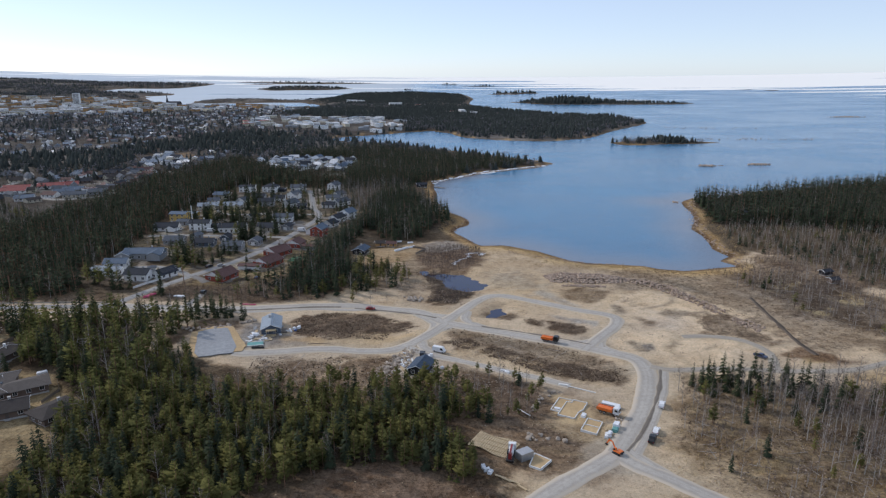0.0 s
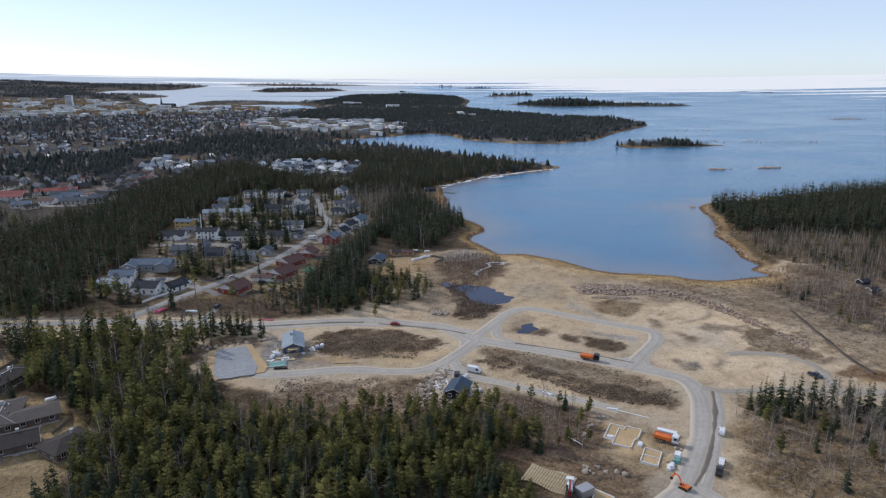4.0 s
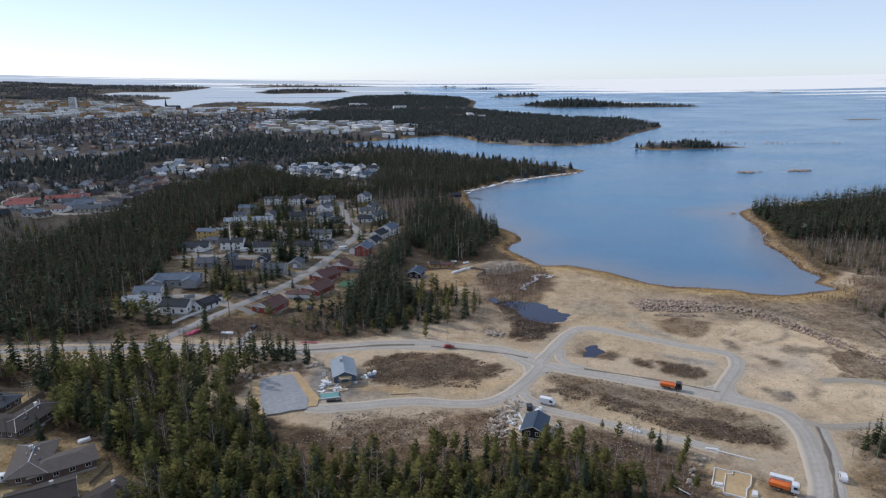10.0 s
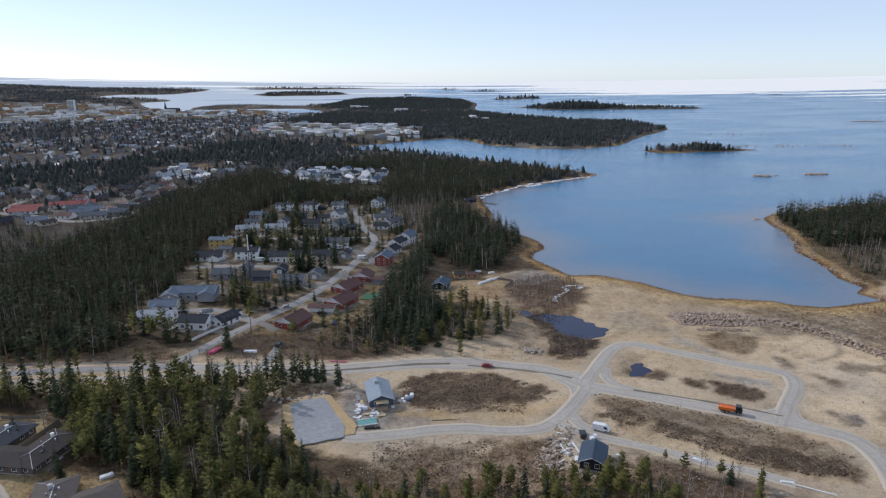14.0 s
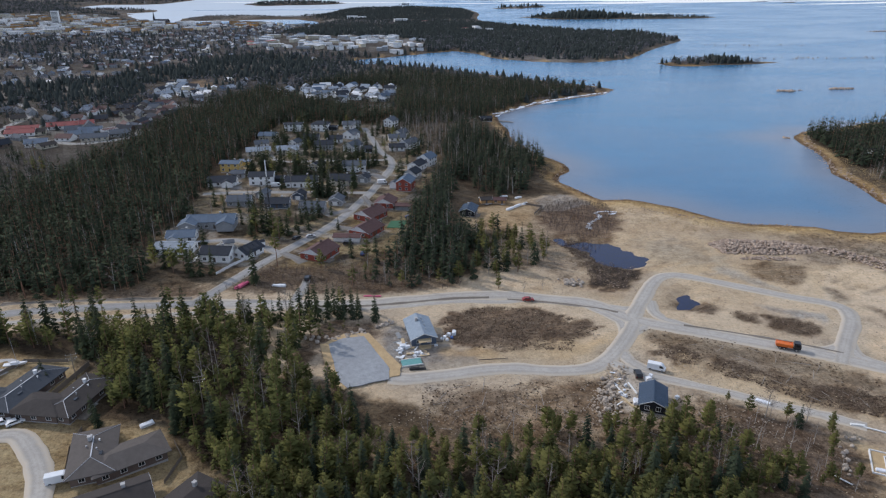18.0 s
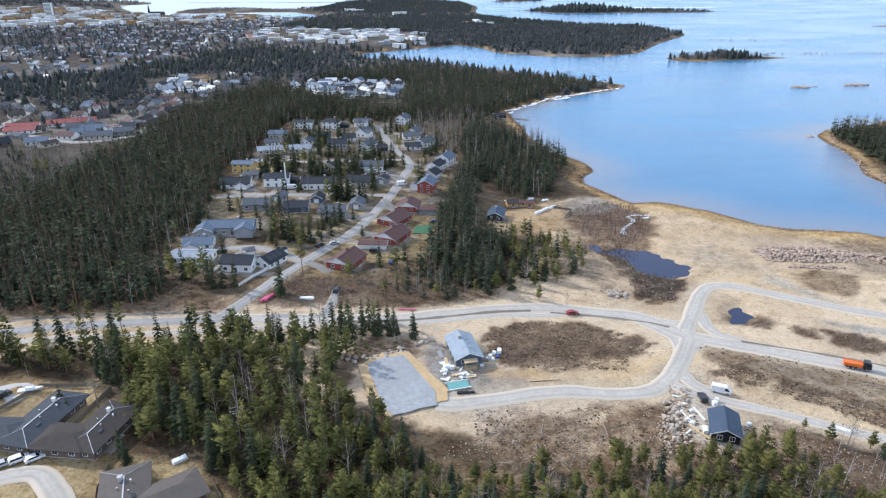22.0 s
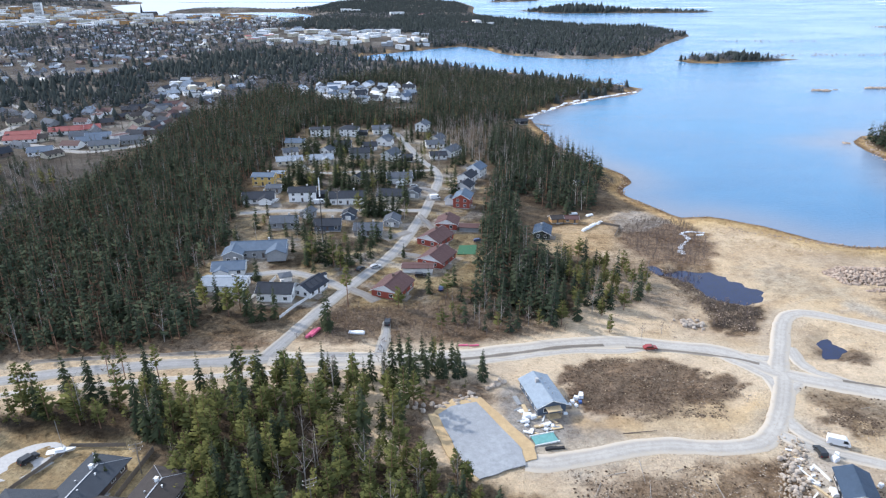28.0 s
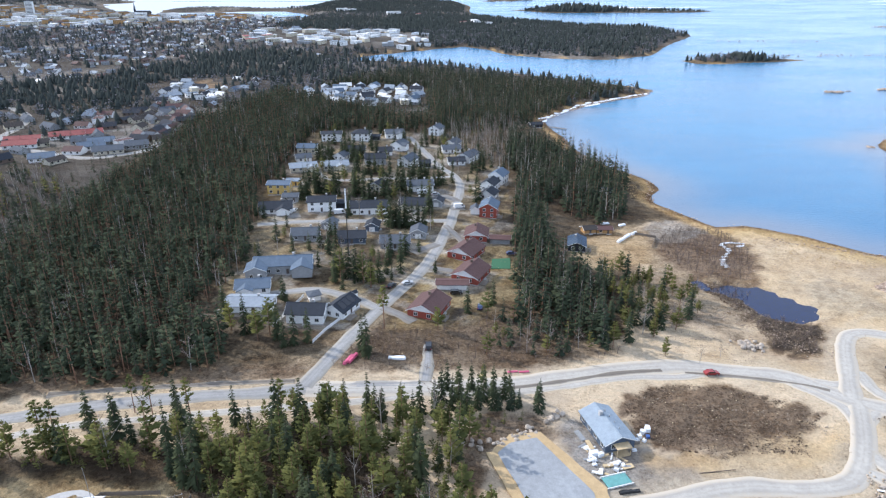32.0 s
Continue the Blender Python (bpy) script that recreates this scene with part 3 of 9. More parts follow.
def raw_mesh(name, co, faces, mats=(), mat_index=None, attr=None, smooth_faces=False, normals=None):
    """A mesh straight from arrays; faces all of one size."""
    me = bpy.data.meshes.new(name)
    n, k = faces.shape
    me.vertices.add(len(co))
    me.vertices.foreach_set("co", np.asarray(co, np.float32).ravel())
    me.loops.add(n * k)
    me.loops.foreach_set("vertex_index", faces.astype(np.int32).ravel())
    me.polygons.add(n)
    me.polygons.foreach_set("loop_start", np.arange(0, n * k, k, dtype=np.int32))
    me.polygons.foreach_set("loop_total", np.full(n, k, np.int32))
    for m in mats:
        me.materials.append(m)
    if mat_index is not None:
        me.polygons.foreach_set("material_index", np.asarray(mat_index, np.int32))
    if attr is not None:
        a = me.attributes.new("tint", "FLOAT", "POINT")
        a.data.foreach_set("value", np.asarray(attr, np.float32))
    me.update(calc_edges=True)
    me.polygons.foreach_set("use_smooth", np.full(n, smooth_faces or normals is not None))
    if normals is not None:
        me.normals_split_custom_set_from_vertices(np.asarray(normals, np.float32))
    return me


CLEARING = [(-355, 837), (-356, 889), (-329, 870), (-316, 816)]
FORESTS = [F_LEFT, F_NEAR, F_NEAR2, F_MID, F_FRONT, F_SHORE, F_PEN, F_EAST]


def build_ground():
    gx = axis(-250, 230, 1.6, -4650, 4650, 1.06)
    gy = axis(130, 420, 1.6, -1000, 4780, 1.05)
    X, Y = np.meshgrid(gx, gy)
    x, y = X.ravel(), Y.ravel()
    d = shore(x, y)
    z = height(x, y, d)
    near = (np.hypot(x, y) < 900)
    rd = np.full(x.shape, 99.0)
    k = np.where(near)[0]
    for _, line, w, _, _ in ROADS:
        rd[k] = np.minimum(rd[k], line_distance(x[k], y[k], curve_points(line, 4.0)) - w / 2)
    rough = smooth(rd, 0.6, 5.0) * smooth(d, 0.0, 10.0)
    z += np.where(near, rough * (0.28 * wob(x, y, 4.0, 1.0) + 0.16 * wob(x, y, 1.7, 2.0)), 0)
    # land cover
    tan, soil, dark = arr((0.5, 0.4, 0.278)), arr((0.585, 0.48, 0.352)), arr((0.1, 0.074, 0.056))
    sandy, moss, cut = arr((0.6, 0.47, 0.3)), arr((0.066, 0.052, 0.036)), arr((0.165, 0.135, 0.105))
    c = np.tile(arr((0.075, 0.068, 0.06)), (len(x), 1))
    # uneven far ground; its patches are greyed to stand in for distance haze
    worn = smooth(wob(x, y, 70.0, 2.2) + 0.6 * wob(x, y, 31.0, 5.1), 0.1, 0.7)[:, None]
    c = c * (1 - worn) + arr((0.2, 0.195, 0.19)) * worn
    c[inside_distance(x, y, CLEARING) > 0] = (0.24, 0.18, 0.12)
    c[(np.hypot(x, y) < 720) & (x > -300)] = (0.12, 0.095, 0.066)

    def lay(mask, col):
        nonlocal c
        c = c * (1 - mask[:, None]) + col * mask[:, None]

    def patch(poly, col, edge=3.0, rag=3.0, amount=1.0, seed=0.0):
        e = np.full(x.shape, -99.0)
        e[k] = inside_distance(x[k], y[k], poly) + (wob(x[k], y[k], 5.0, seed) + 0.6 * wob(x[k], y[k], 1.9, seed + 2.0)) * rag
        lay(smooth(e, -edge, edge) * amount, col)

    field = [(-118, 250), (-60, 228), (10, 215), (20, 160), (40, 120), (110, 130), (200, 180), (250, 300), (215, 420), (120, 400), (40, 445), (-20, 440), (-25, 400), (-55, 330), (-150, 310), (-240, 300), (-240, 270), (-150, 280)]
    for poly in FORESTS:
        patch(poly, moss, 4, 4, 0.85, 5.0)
    patch(field, soil, 4, 5, 1.0, 0.5)
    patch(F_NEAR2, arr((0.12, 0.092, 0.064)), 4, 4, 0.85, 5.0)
    patch([(-106, 234), (-100, 224), (-58, 224), (4, 230), (13, 222), (14, 212), (-104, 211)], arr((0.26, 0.2, 0.135)), 3, 5, 0.85, 5.3)
    patch([(-40, 310), (20, 300), (80, 320), (150, 300), (190, 340), (170, 385), (100, 400), (40, 440), (0, 425), (-20, 360)], tan, 6, 9, 0.85, 1.5)
    patch([(60, 260), (100, 250), (150, 260), (165, 310), (120, 340), (85, 320), (82, 280)], arr((0.7, 0.575, 0.42)), 8, 10, 0.8, 2.5)
    patch([(98, 345), (120, 335), (138, 300), (150, 262), (185, 258), (215, 330), (180, 375), (130, 385), (95, 380)], arr((0.3, 0.25, 0.19)), 8, 12, 0.8, 4.4)
    patch([(150, 374), (175, 378), (192, 400), (215, 425), (245, 350), (205, 325), (170, 340)], arr((0.19, 0.148, 0.11)), 5, 6, 0.85, 5.1)
    patch(F_BIRCH, cut, 8, 8, 0.85, 3.5)
    e = np.full(x.shape, -99.0)
    e[k] = inside_distance(x[k], y[k], F_BIRCH)
    lay(smooth(e, 0, 8) * smooth(wob(x, y, 6.5, 2.9) + 0.5 * wob(x, y, 2.4, 1.3), 0.25, 0.75) * 0.85, arr((0.44, 0.36, 0.21)))
    lay(smooth(e, 0, 8) * smooth(wob(x, y, 5.0, 6.1) + 0.5 * wob(x, y, 2.1, 4.3), 0.3, 0.8) * 0.7, arr((0.06, 0.045, 0.034)))
    patch([(60, 140), (120, 140), (150, 200), (100, 235), (80, 215)], arr((0.27, 0.215, 0.14)), 8, 10, 0.6, 3.9)
    patch(BRUSH1, arr((0.15, 0.108, 0.078)), 1.5, 4.0, 0.92, 4.0)
    patch(BRUSH3, arr((0.225, 0.185, 0.143)), 2.0, 4.0, 0.85, 6.0)
    for i, poly in enumerate((BRUSH2, BERM, MARSH, [(26, 275), (31, 274), (34, 268), (30, 267)], [(7, 244), (17, 238), (34, 227), (30, 221), (7, 223), (1, 232)])):
        patch(poly, dark, 1.6, 6.0, 0.82, 5.0 + i)
    patch(MARSH, arr((0.06, 0.05, 0.042)), 2.0, 3.0, 0.9, 6.6)
    patch([(-75, 245), (-20, 250), (10, 235), (25, 225), (5, 205), (-30, 225), (-70, 228)], arr((0.25, 0.19, 0.135)), 4, 7, 0.88, 7.0)
    patch([(15, 225), (60, 212), (62, 190), (40, 165), (14, 172), (5, 200)], arr((0.22, 0.165, 0.117)), 4, 4, 0.93, 7.7)
    patch([(31, 209), (38, 222), (52, 217), (60, 206), (58, 193), (49, 184), (40, 190), (36, 199)], arr((0.44, 0.345, 0.222)), 3, 4, 0.9, 6.4)
    patch([(33, 207), (39, 220), (50, 215), (50, 205), (44, 200), (37, 202)], arr((0.62, 0.48, 0.29)), 1.5, 3, 0.9, 7.4)
    for line, w, col in (([(24, 203), (34, 199), (44, 190), (50, 182)], 1.0, (0.42, 0.33, 0.21)), ([(20, 196), (32, 195), (42, 186), (48, 180)], 0.8, (0.12, 0.088, 0.064)), ([(30, 184), (40, 181), (48, 176)], 1.2, (0.4, 0.32, 0.21)), ([(22, 187), (34, 184.5), (44, 177)], 0.8, (0.11, 0.082, 0.06)), ([(54, 200), (58, 196), (57, 188)], 1.6, (0.36, 0.32, 0.27))):
        e = np.full(x.shape, 99.0)
        e[k] = line_distance(x[k], y[k], curve_points(line, 3.0)) + wob(x[k], y[k], 3.0, w) * 0.9
        lay(smooth(-e, -w - 1.2, -w + 1.0) * 0.8, arr(col))
    patch([(-90, 277), (-85, 286), (-78, 272), (-69, 270), (-62, 266), (-66, 256), (-86, 250), (-90, 262)], arr((0.33, 0.32, 0.305)), 1.5, 2.0, 0.9, 3.1)
    patch([(-64, 138), (-52, 158), (-42, 163), (-33, 171), (-20, 176), (-8, 172), (3, 163), (12, 166), (16, 148), (30, 120), (-60, 110)], arr((0.22, 0.162, 0.12)), 3, 4, 0.95, 6.9)
    patch(SAND1, sandy, 4, 4, 0.9, 8.0)
    patch([(8, 268), (20, 262), (40, 240), (60, 228), (30, 232), (0, 252)], sandy, 3, 4, 0.6, 8.6)
    # faint wheel tracks
    for line, w, col in (([(8, 276), (22, 268), (40, 259), (58, 248), (70, 238)], 2.6, (0.36, 0.31, 0.24)), (SPUR, 1.8, (0.47, 0.38, 0.27)), ([(9, 285), (26, 274), (43, 265), (60, 254), (72, 242)], 0.7, (0.2, 0.17, 0.135)), ([(7, 280), (24, 267.5), (41, 258.5), (57, 248), (68, 236)], 0.6, (0.19, 0.16, 0.125)),
                         ([(6, 276), (22, 264), (38, 256), (54, 246), (66, 233)], 0.9, (0.52, 0.43, 0.32)), ([(-12, 315), (4, 312), (10, 322), (30, 338), (52, 345)], 1.1, (0.56, 0.47, 0.36)), ([(92, 330), (84, 314), (80, 308)], 2.2, (0.68, 0.57, 0.43)),
                         ([(86, 300), (100, 292), (118, 296), (140, 280)], 1.0, (0.66, 0.55, 0.41)), ([(95, 310), (112, 318), (120, 334)], 1.2, (0.3, 0.26, 0.21))):
        e = np.full(x.shape, 99.0)
        e[k] = line_distance(x[k], y[k], curve_points(line, 4.0)) + wob(x[k], y[k], 5.0, w) * 1.2
        lay(smooth(-e, -w - 1.2, -w + 1.6) * 0.7, arr(col))
    # bare field round the loop road
    patch([(50, 301), (72, 294), (69, 286), (55, 295)], arr((0.37, 0.36, 0.345)), 2, 2, 0.9, 1.1)
    patch([(51, 338), (58, 331), (69, 310), (62, 310), (50, 326), (40, 331)], arr((0.39, 0.375, 0.35)), 2.5, 3, 0.8, 1.2)
    for poly, s in (([(37, 297), (46, 295), (44, 287), (37, 290)], 1.3), ([(48, 293), (63, 287), (61, 281), (56, 277), (46, 284)], 1.4), ([(19, 304), (30, 306), (36, 298), (30, 294), (22, 298)], 1.5)):
        patch(poly, dark, 1.5, 2.5, 0.85, s)
    patch([(60, 341), (74, 344), (86, 337), (80, 321), (71, 317), (62, 326)], arr((0.24, 0.19, 0.135)), 2, 2, 0.85, 1.7)
    worn_ = np.full(x.shape, -99.0)
    worn_[k] = inside_distance(x[k], y[k], [(84, 330), (105, 325), (150, 300), (165, 262), (120, 245), (88, 262), (86, 290)])
    lay(smooth(worn_, 0, 8) * smooth(wob(x, y, 6.0, 8.3) + 0.5 * wob(x, y, 2.2, 3.7), 0.25, 0.7) * 0.75, arr((0.24, 0.2, 0.155)))
    lay(smooth(worn_, 0, 8) * smooth(wob(x, y, 7.0, 1.9) + 0.5 * wob(x, y, 2.6, 5.7), 0.2, 0.6) * 0.7, arr((0.72, 0.6, 0.45)))
    patch([(86, 334), (91, 330), (79, 309), (75, 314)], arr((0.62, 0.5, 0.345)), 1.5, 2, 0.9, 1.8)
    patch([(99, 298), (109, 293), (103, 283), (96, 288)], arr((0.62, 0.52, 0.38)), 2.5, 3, 0.85, 1.9)
    patch([(72, 293), (74, 291), (61, 270), (59, 273)], arr((0.58, 0.47, 0.33)), 0.8, 0.8, 0.9, 2.0)
    for poly, s in (([(84, 318), (88, 309), (85, 301), (81, 308)], 2.1), ([(108, 309), (116, 306), (109, 295), (104, 299)], 2.2), ([(81, 268), (88, 262), (85, 256), (79, 262)], 2.3), ([(118, 352), (136, 330), (140, 335), (124, 358)], 2.4)):
        patch(poly, arr((0.24, 0.21, 0.17)), 2, 3, 0.8, s)
    patch([(5, 281), (20, 275), (35, 268), (55, 256), (52, 248), (33, 258), (18, 266), (4, 273)], arr((0.27, 0.225, 0.17)), 1.5, 2, 0.85, 2.6)
    patch([(144, 256), (154, 257), (154, 249), (144, 246)], arr((0.46, 0.34, 0.17)), 2, 2, 0.8, 2.7)
    patch([(-70, 268), (-58, 269), (-52, 264), (-62, 258), (-72, 260)], arr((0.6, 0.44, 0.25)), 2, 3, 0.8, 3.7)
    patch([(12, 240), (36, 228), (38, 205), (22, 196), (13, 205), (10, 226)], arr((0.17, 0.127, 0.094)), 3, 4, 0.9, 3.2)
    patch([(150, 238), (168, 244), (172, 232), (152, 226)], arr((0.46, 0.34, 0.18)), 3, 3, 0.8, 2.8)
    patch([(114, 276), (120, 297), (134, 305), (139, 286), (145, 271), (135, 267), (125, 276)], arr((0.23, 0.185, 0.14)), 2, 4, 0.8, 3.4)
    patch([(98, 297), (108, 301), (113, 292), (105, 278), (98, 284)], arr((0.68, 0.58, 0.46)), 3, 3, 0.8, 3.6)
    patch([(84, 267), (89, 268), (88, 261), (84, 260)], arr((0.2, 0.2, 0.205)), 1.2, 1, 0.8, 3.8)
    patch([(135, 255), (150, 265), (162, 252), (172, 246), (159, 246)], arr((0.2, 0.135, 0.09)), 1.5, 2, 0.8, 3.9)
    patch([(-17, 255), (-10, 257), (-4, 252), (-2, 244), (-6, 233), (-15, 232), (-18, 235), (-18, 243)], arr((0.6, 0.54, 0.46)), 1.5, 1.5, 0.85, 4.2)
    # rough brown ground between the street corner and the shore wood
    patch([(-158, 309), (-146, 335), (-124, 333), (-108, 338), (-95, 348), (-78, 400), (-70, 380), (-82, 330), (-60, 318), (-90, 308), (-125, 306)], arr((0.155, 0.118, 0.085)), 3, 3, 0.85, 2.9)
    patch([(-300, 296), (-235, 297), (-190, 300), (-160, 302), (-158, 310), (-190, 309), (-240, 306), (-300, 308)], arr((0.17, 0.13, 0.095)), 2, 2, 0.9, 6.2)
    patch([(-42, 338), (-20, 330), (-6, 345), (-8, 368), (8, 372), (20, 396), (10, 432), (-25, 432), (-30, 395), (-45, 370)], arr((0.27, 0.222, 0.165)), 4, 6, 0.8, 5.4)
    patch([(20, 345), (40, 340), (60, 345), (50, 365), (25, 372)], arr((0.4, 0.35, 0.275)), 5, 6, 0.7, 5.9)
    patch([(-120, 262), (-112, 284), (-96, 287), (-87, 277), (-95, 273), (-104, 275), (-111, 268), (-113, 255), (-106, 240), (-113, 238)], arr((0.15, 0.115, 0.085)), 2, 2, 0.9, 4.7)
    patch([(-88, 257), (-74, 262), (-60, 263), (-56, 252), (-70, 247), (-88, 246)], arr((0.4, 0.375, 0.335)), 2, 2, 0.85, 4.9)
    patch(LAWN_RED, arr((0.27, 0.22, 0.13)), 4, 3, 0.9, 9.0)
    patch([(-195, 335), (-140, 345), (-110, 420), (-92, 500), (-100, 560), (-130, 640), (-175, 640), (-195, 520), (-205, 420)], arr((0.15, 0.13, 0.095)), 5, 5, 0.9, 9.3)
    est = np.full(x.shape, -99.0)
    est[k] = inside_distance(x[k], y[k], [(-205, 336), (-150, 325), (-105, 336), (-86, 380), (-70, 470), (-66, 530), (-90, 640), (-205, 640), (-205, 420)])
    lay(smooth(est, 0, 6) * smooth(wob(x, y, 7.5, 3.3) + 0.5 * wob(x, y, 3.1, 0.4), 0.15, 0.45) * 0.75, arr((0.33, 0.27, 0.165)))
    lay(smooth(est, 0, 6) * smooth(wob(x, y, 8.5, 7.7) + 0.4 * wob(x, y, 2.7, 2.4), 0.3, 0.5) * 0.8, arr((0.2, 0.196, 0.19)))
    lay(smooth(est, 0, 6) * smooth(wob(x, y, 5.5, 1.1) + 0.5 * wob(x, y, 2.3, 6.4), 0.25, 0.6) * 0.8, arr((0.075, 0.058, 0.045)))
    streets = [q for line in (STREET, STREET2, STREET3, STREET4) for q in curve_points(line, 3.0)]
    for i, (hx, hy, rot, L, W) in enumerate(PLOTS):
        n_ = np.where((np.abs(x - hx) < 40) & (np.abs(y - hy) < 40))[0]
        ca_, sa = math.cos(radians(rot)), math.sin(radians(rot))
        u, v = (x[n_] - hx) * ca_ + (y[n_] - hy) * sa, -(x[n_] - hx) * sa + (y[n_] - hy) * ca_
        out = np.maximum(np.abs(u) - L / 2, np.abs(v) - W / 2)
        mask = np.zeros(x.shape)
        mask[n_] = smooth(-out + 1.3 * wob(x[n_], y[n_], 3.0, i), -3.4, -1.2) * 0.75
        lay(mask, arr((0.36, 0.335, 0.3) if i % 3 else (0.3, 0.25, 0.155)))
        end = min(streets, key=lambda q: math.hypot(q[0] - hx, q[1] - hy))
        if math.hypot(end[0] - hx, end[1] - hy) < 34:
            mask = np.zeros(x.shape)
            mask[n_] = smooth(-line_distance(x[n_], y[n_], [(hx, hy), (end[0], end[1])]), -2.9, -1.9) * 0.85
            lay(mask, arr((0.33, 0.32, 0.305) if i % 2 else (0.4, 0.375, 0.335)))
    patch([(-250, 150), (-128, 150), (-118, 196), (-134, 212), (-145, 222), (-165, 228), (-174, 244), (-184, 258), (-205, 262), (-250, 258)], arr((0.4, 0.32, 0.19)), 3, 3, 0.95, 9.5)
    patch([(-22, 400), (-12, 375), (10, 370), (24, 398), (22, 428), (-6, 432)], arr((0.17, 0.125, 0.095)), 4, 4, 0.85, 2.2)
    patch([(-13, 441), (2, 445), (12, 434), (20, 431), (-4, 412), (-18, 416)], arr((0.29, 0.275, 0.26)), 1.5, 3, 0.85, 4.1)
    patch(CABINYARD, arr((0.4, 0.31, 0.2)), 2.5, 2, 0.9, 9.9)
    # town ground, greyer; shores: dry reed, then wet sand
    beach = smooth(-np.abs(d - 5.0), -5.0, -1.0) * np.where(np.hypot(x, y) < 1300, 1, 0.3)
    lay(beach * 0.8, arr((0.4, 0.29, 0.15)))
    lay(smooth(-d, -2.2, 0.4) * np.where(near, 1, 0.7), arr((0.16, 0.115, 0.07)))
    reed = smooth(d, 1.0, 4.0) * smooth(-d, -22.0, -9.0) * ((x > 15) & (x < 180) & (y < 445))
    lay(reed * 0.75, arr((0.5, 0.37, 0.19)))
    lay(smooth(-np.abs(d - 1.6), -1.8, 0.0) * near * 0.8, arr((0.2, 0.12, 0.06)))
    dust = smooth(-rd, -5.5 - 2.6 * wob(x, y, 6.0, 2.4), -0.4) * ((x > -130) & (x < 240) & (y < 345))
    lay(dust * 0.6 * (d > 0), arr((0.55, 0.465, 0.35)))
    edge = smooth(-np.abs(rd - 1.2), -2.2, 0.0) * (x <= -130)
    lay(edge * 0.5 * (d > 0), arr((0.38, 0.32, 0.24)))
    # swept corners where the roads meet
    for cx, cy, r in ((0, 291, 10), (-14, 265, 8), (62, 266, 10), (53, 181, 11), (79, 243, 8), (-115, 298, 8), (-158, 299, 7)):
        e = r - np.hypot(x - cx, y - cy) + wob(x, y, 4.0, r) * 1.5
        lay(smooth(e, -2.0, 3.0) * 0.85, arr((0.46, 0.405, 0.325)))
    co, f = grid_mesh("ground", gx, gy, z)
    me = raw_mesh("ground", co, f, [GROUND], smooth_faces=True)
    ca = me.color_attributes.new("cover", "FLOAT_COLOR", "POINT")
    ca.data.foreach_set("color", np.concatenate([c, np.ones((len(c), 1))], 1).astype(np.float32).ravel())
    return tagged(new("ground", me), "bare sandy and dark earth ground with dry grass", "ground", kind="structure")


PLOTS = []    # footprints of the houses, for their yards and drives


def build_sea():
    gx = axis(-20, 320, 10.0, -4650, 4650, 1.05)
    gy = axis(360, 760, 10.0, 300, 4790, 1.04)
    X, Y = np.meshgrid(gx, gy)
    co, f = grid_mesh("sea", gx, gy, rise(X, Y))
    d = shore(co[:, 0], co[:, 1])
    # mask of the shore tint, which holds seabed colour and painted reflection
    shallow = 0.75 * smooth(d, -55.0, 0.0) ** 1.5 * (np.hypot(co[:, 0] - 60, co[:, 1] - 430) < 330)
    tagged(new("sea", raw_mesh("sea", co, f, [SEA], attr=shallow, smooth_faces=True)), "calm blue sea water with drift ice far out", "sea", kind="structure")


build_sea()


def strip(name, line, width, material, lift, across=4, step=2.0):
    p = curve_points(line, step)
    pts = arr([(q.x, q.y) for q in p])
    t = np.gradient(pts, axis=0)
    t /= np.linalg.norm(t, axis=1)[:, None] + 1e-9
    nrm = np.stack([-t[:, 1], t[:, 0]], 1)
    rag = 0.8 * wob(pts[:, 0], pts[:, 1], 4.0, width) + 0.35 * wob(pts[:, 0], pts[:, 1], 1.3, width)
    rows = []
    offs = [-0.5] + list(np.linspace(-0.5, 0.5, across + 1)) + [0.5]
    for j, o in enumerate(offs):
        q = pts + nrm * (o * (width + rag * (1 if o else 0)))[:, None]
        skirt = j in (0, len(offs) - 1)
        z = height(q[:, 0], q[:, 1]) + lift + (0.08 * (1 - (2 * o) ** 2)) - (0.3 if skirt else 0)
        rows.append(np.column_stack([q + (nrm * np.sign(o) * 0.5 if skirt else 0), z]))
    co = np.stack(rows, 1).reshape(-1, 3)
    m, k = len(pts), len(offs)
    i = np.arange(m * k).reshape(m, k)
    f = np.stack([i[:-1, :-1], i[:-1, 1:], i[1:, 1:], i[1:, :-1]], -1).reshape(-1, 4)[:, ::-1]
    across_ = np.tile(np.abs(np.array(offs)) * 2, m)
    return new(name, raw_mesh(name, co, f, [material], attr=across_, smooth_faces=True))


DITCH = gravel_material("wet_ditch_earth", (0.13, 0.112, 0.095), (0.19, 0.168, 0.145), (0.3, 0.262, 0.21))
for q, w in (([(-118, 297), (-100, 298.2), (-84, 301.6), (-66, 306), (-52, 307.6)], 1.3), ([(-230, 296), (-205, 298.5), (-180, 300.2), (-163, 301)], 1.4), ([(-45, 306.4), (-28, 303.8), (-12, 299.6), (-5, 296)], 1.0), ([(84, 241), (79, 226), (71, 208), (63, 193), (56, 183)], 1.0),
             ([(16, 286), (34, 279.5), (50, 272.5), (62, 266)], 0.8)):
    tagged(strip("ditch", q, w * 1.4, DITCH, 0.14, 2, 1.5), "dark wet ditch along the road", "ditch", kind="structure")
PEAT = gravel_material("black_peat_ditch", (0.05, 0.04, 0.033), (0.085, 0.068, 0.055), (0.14, 0.11, 0.085))
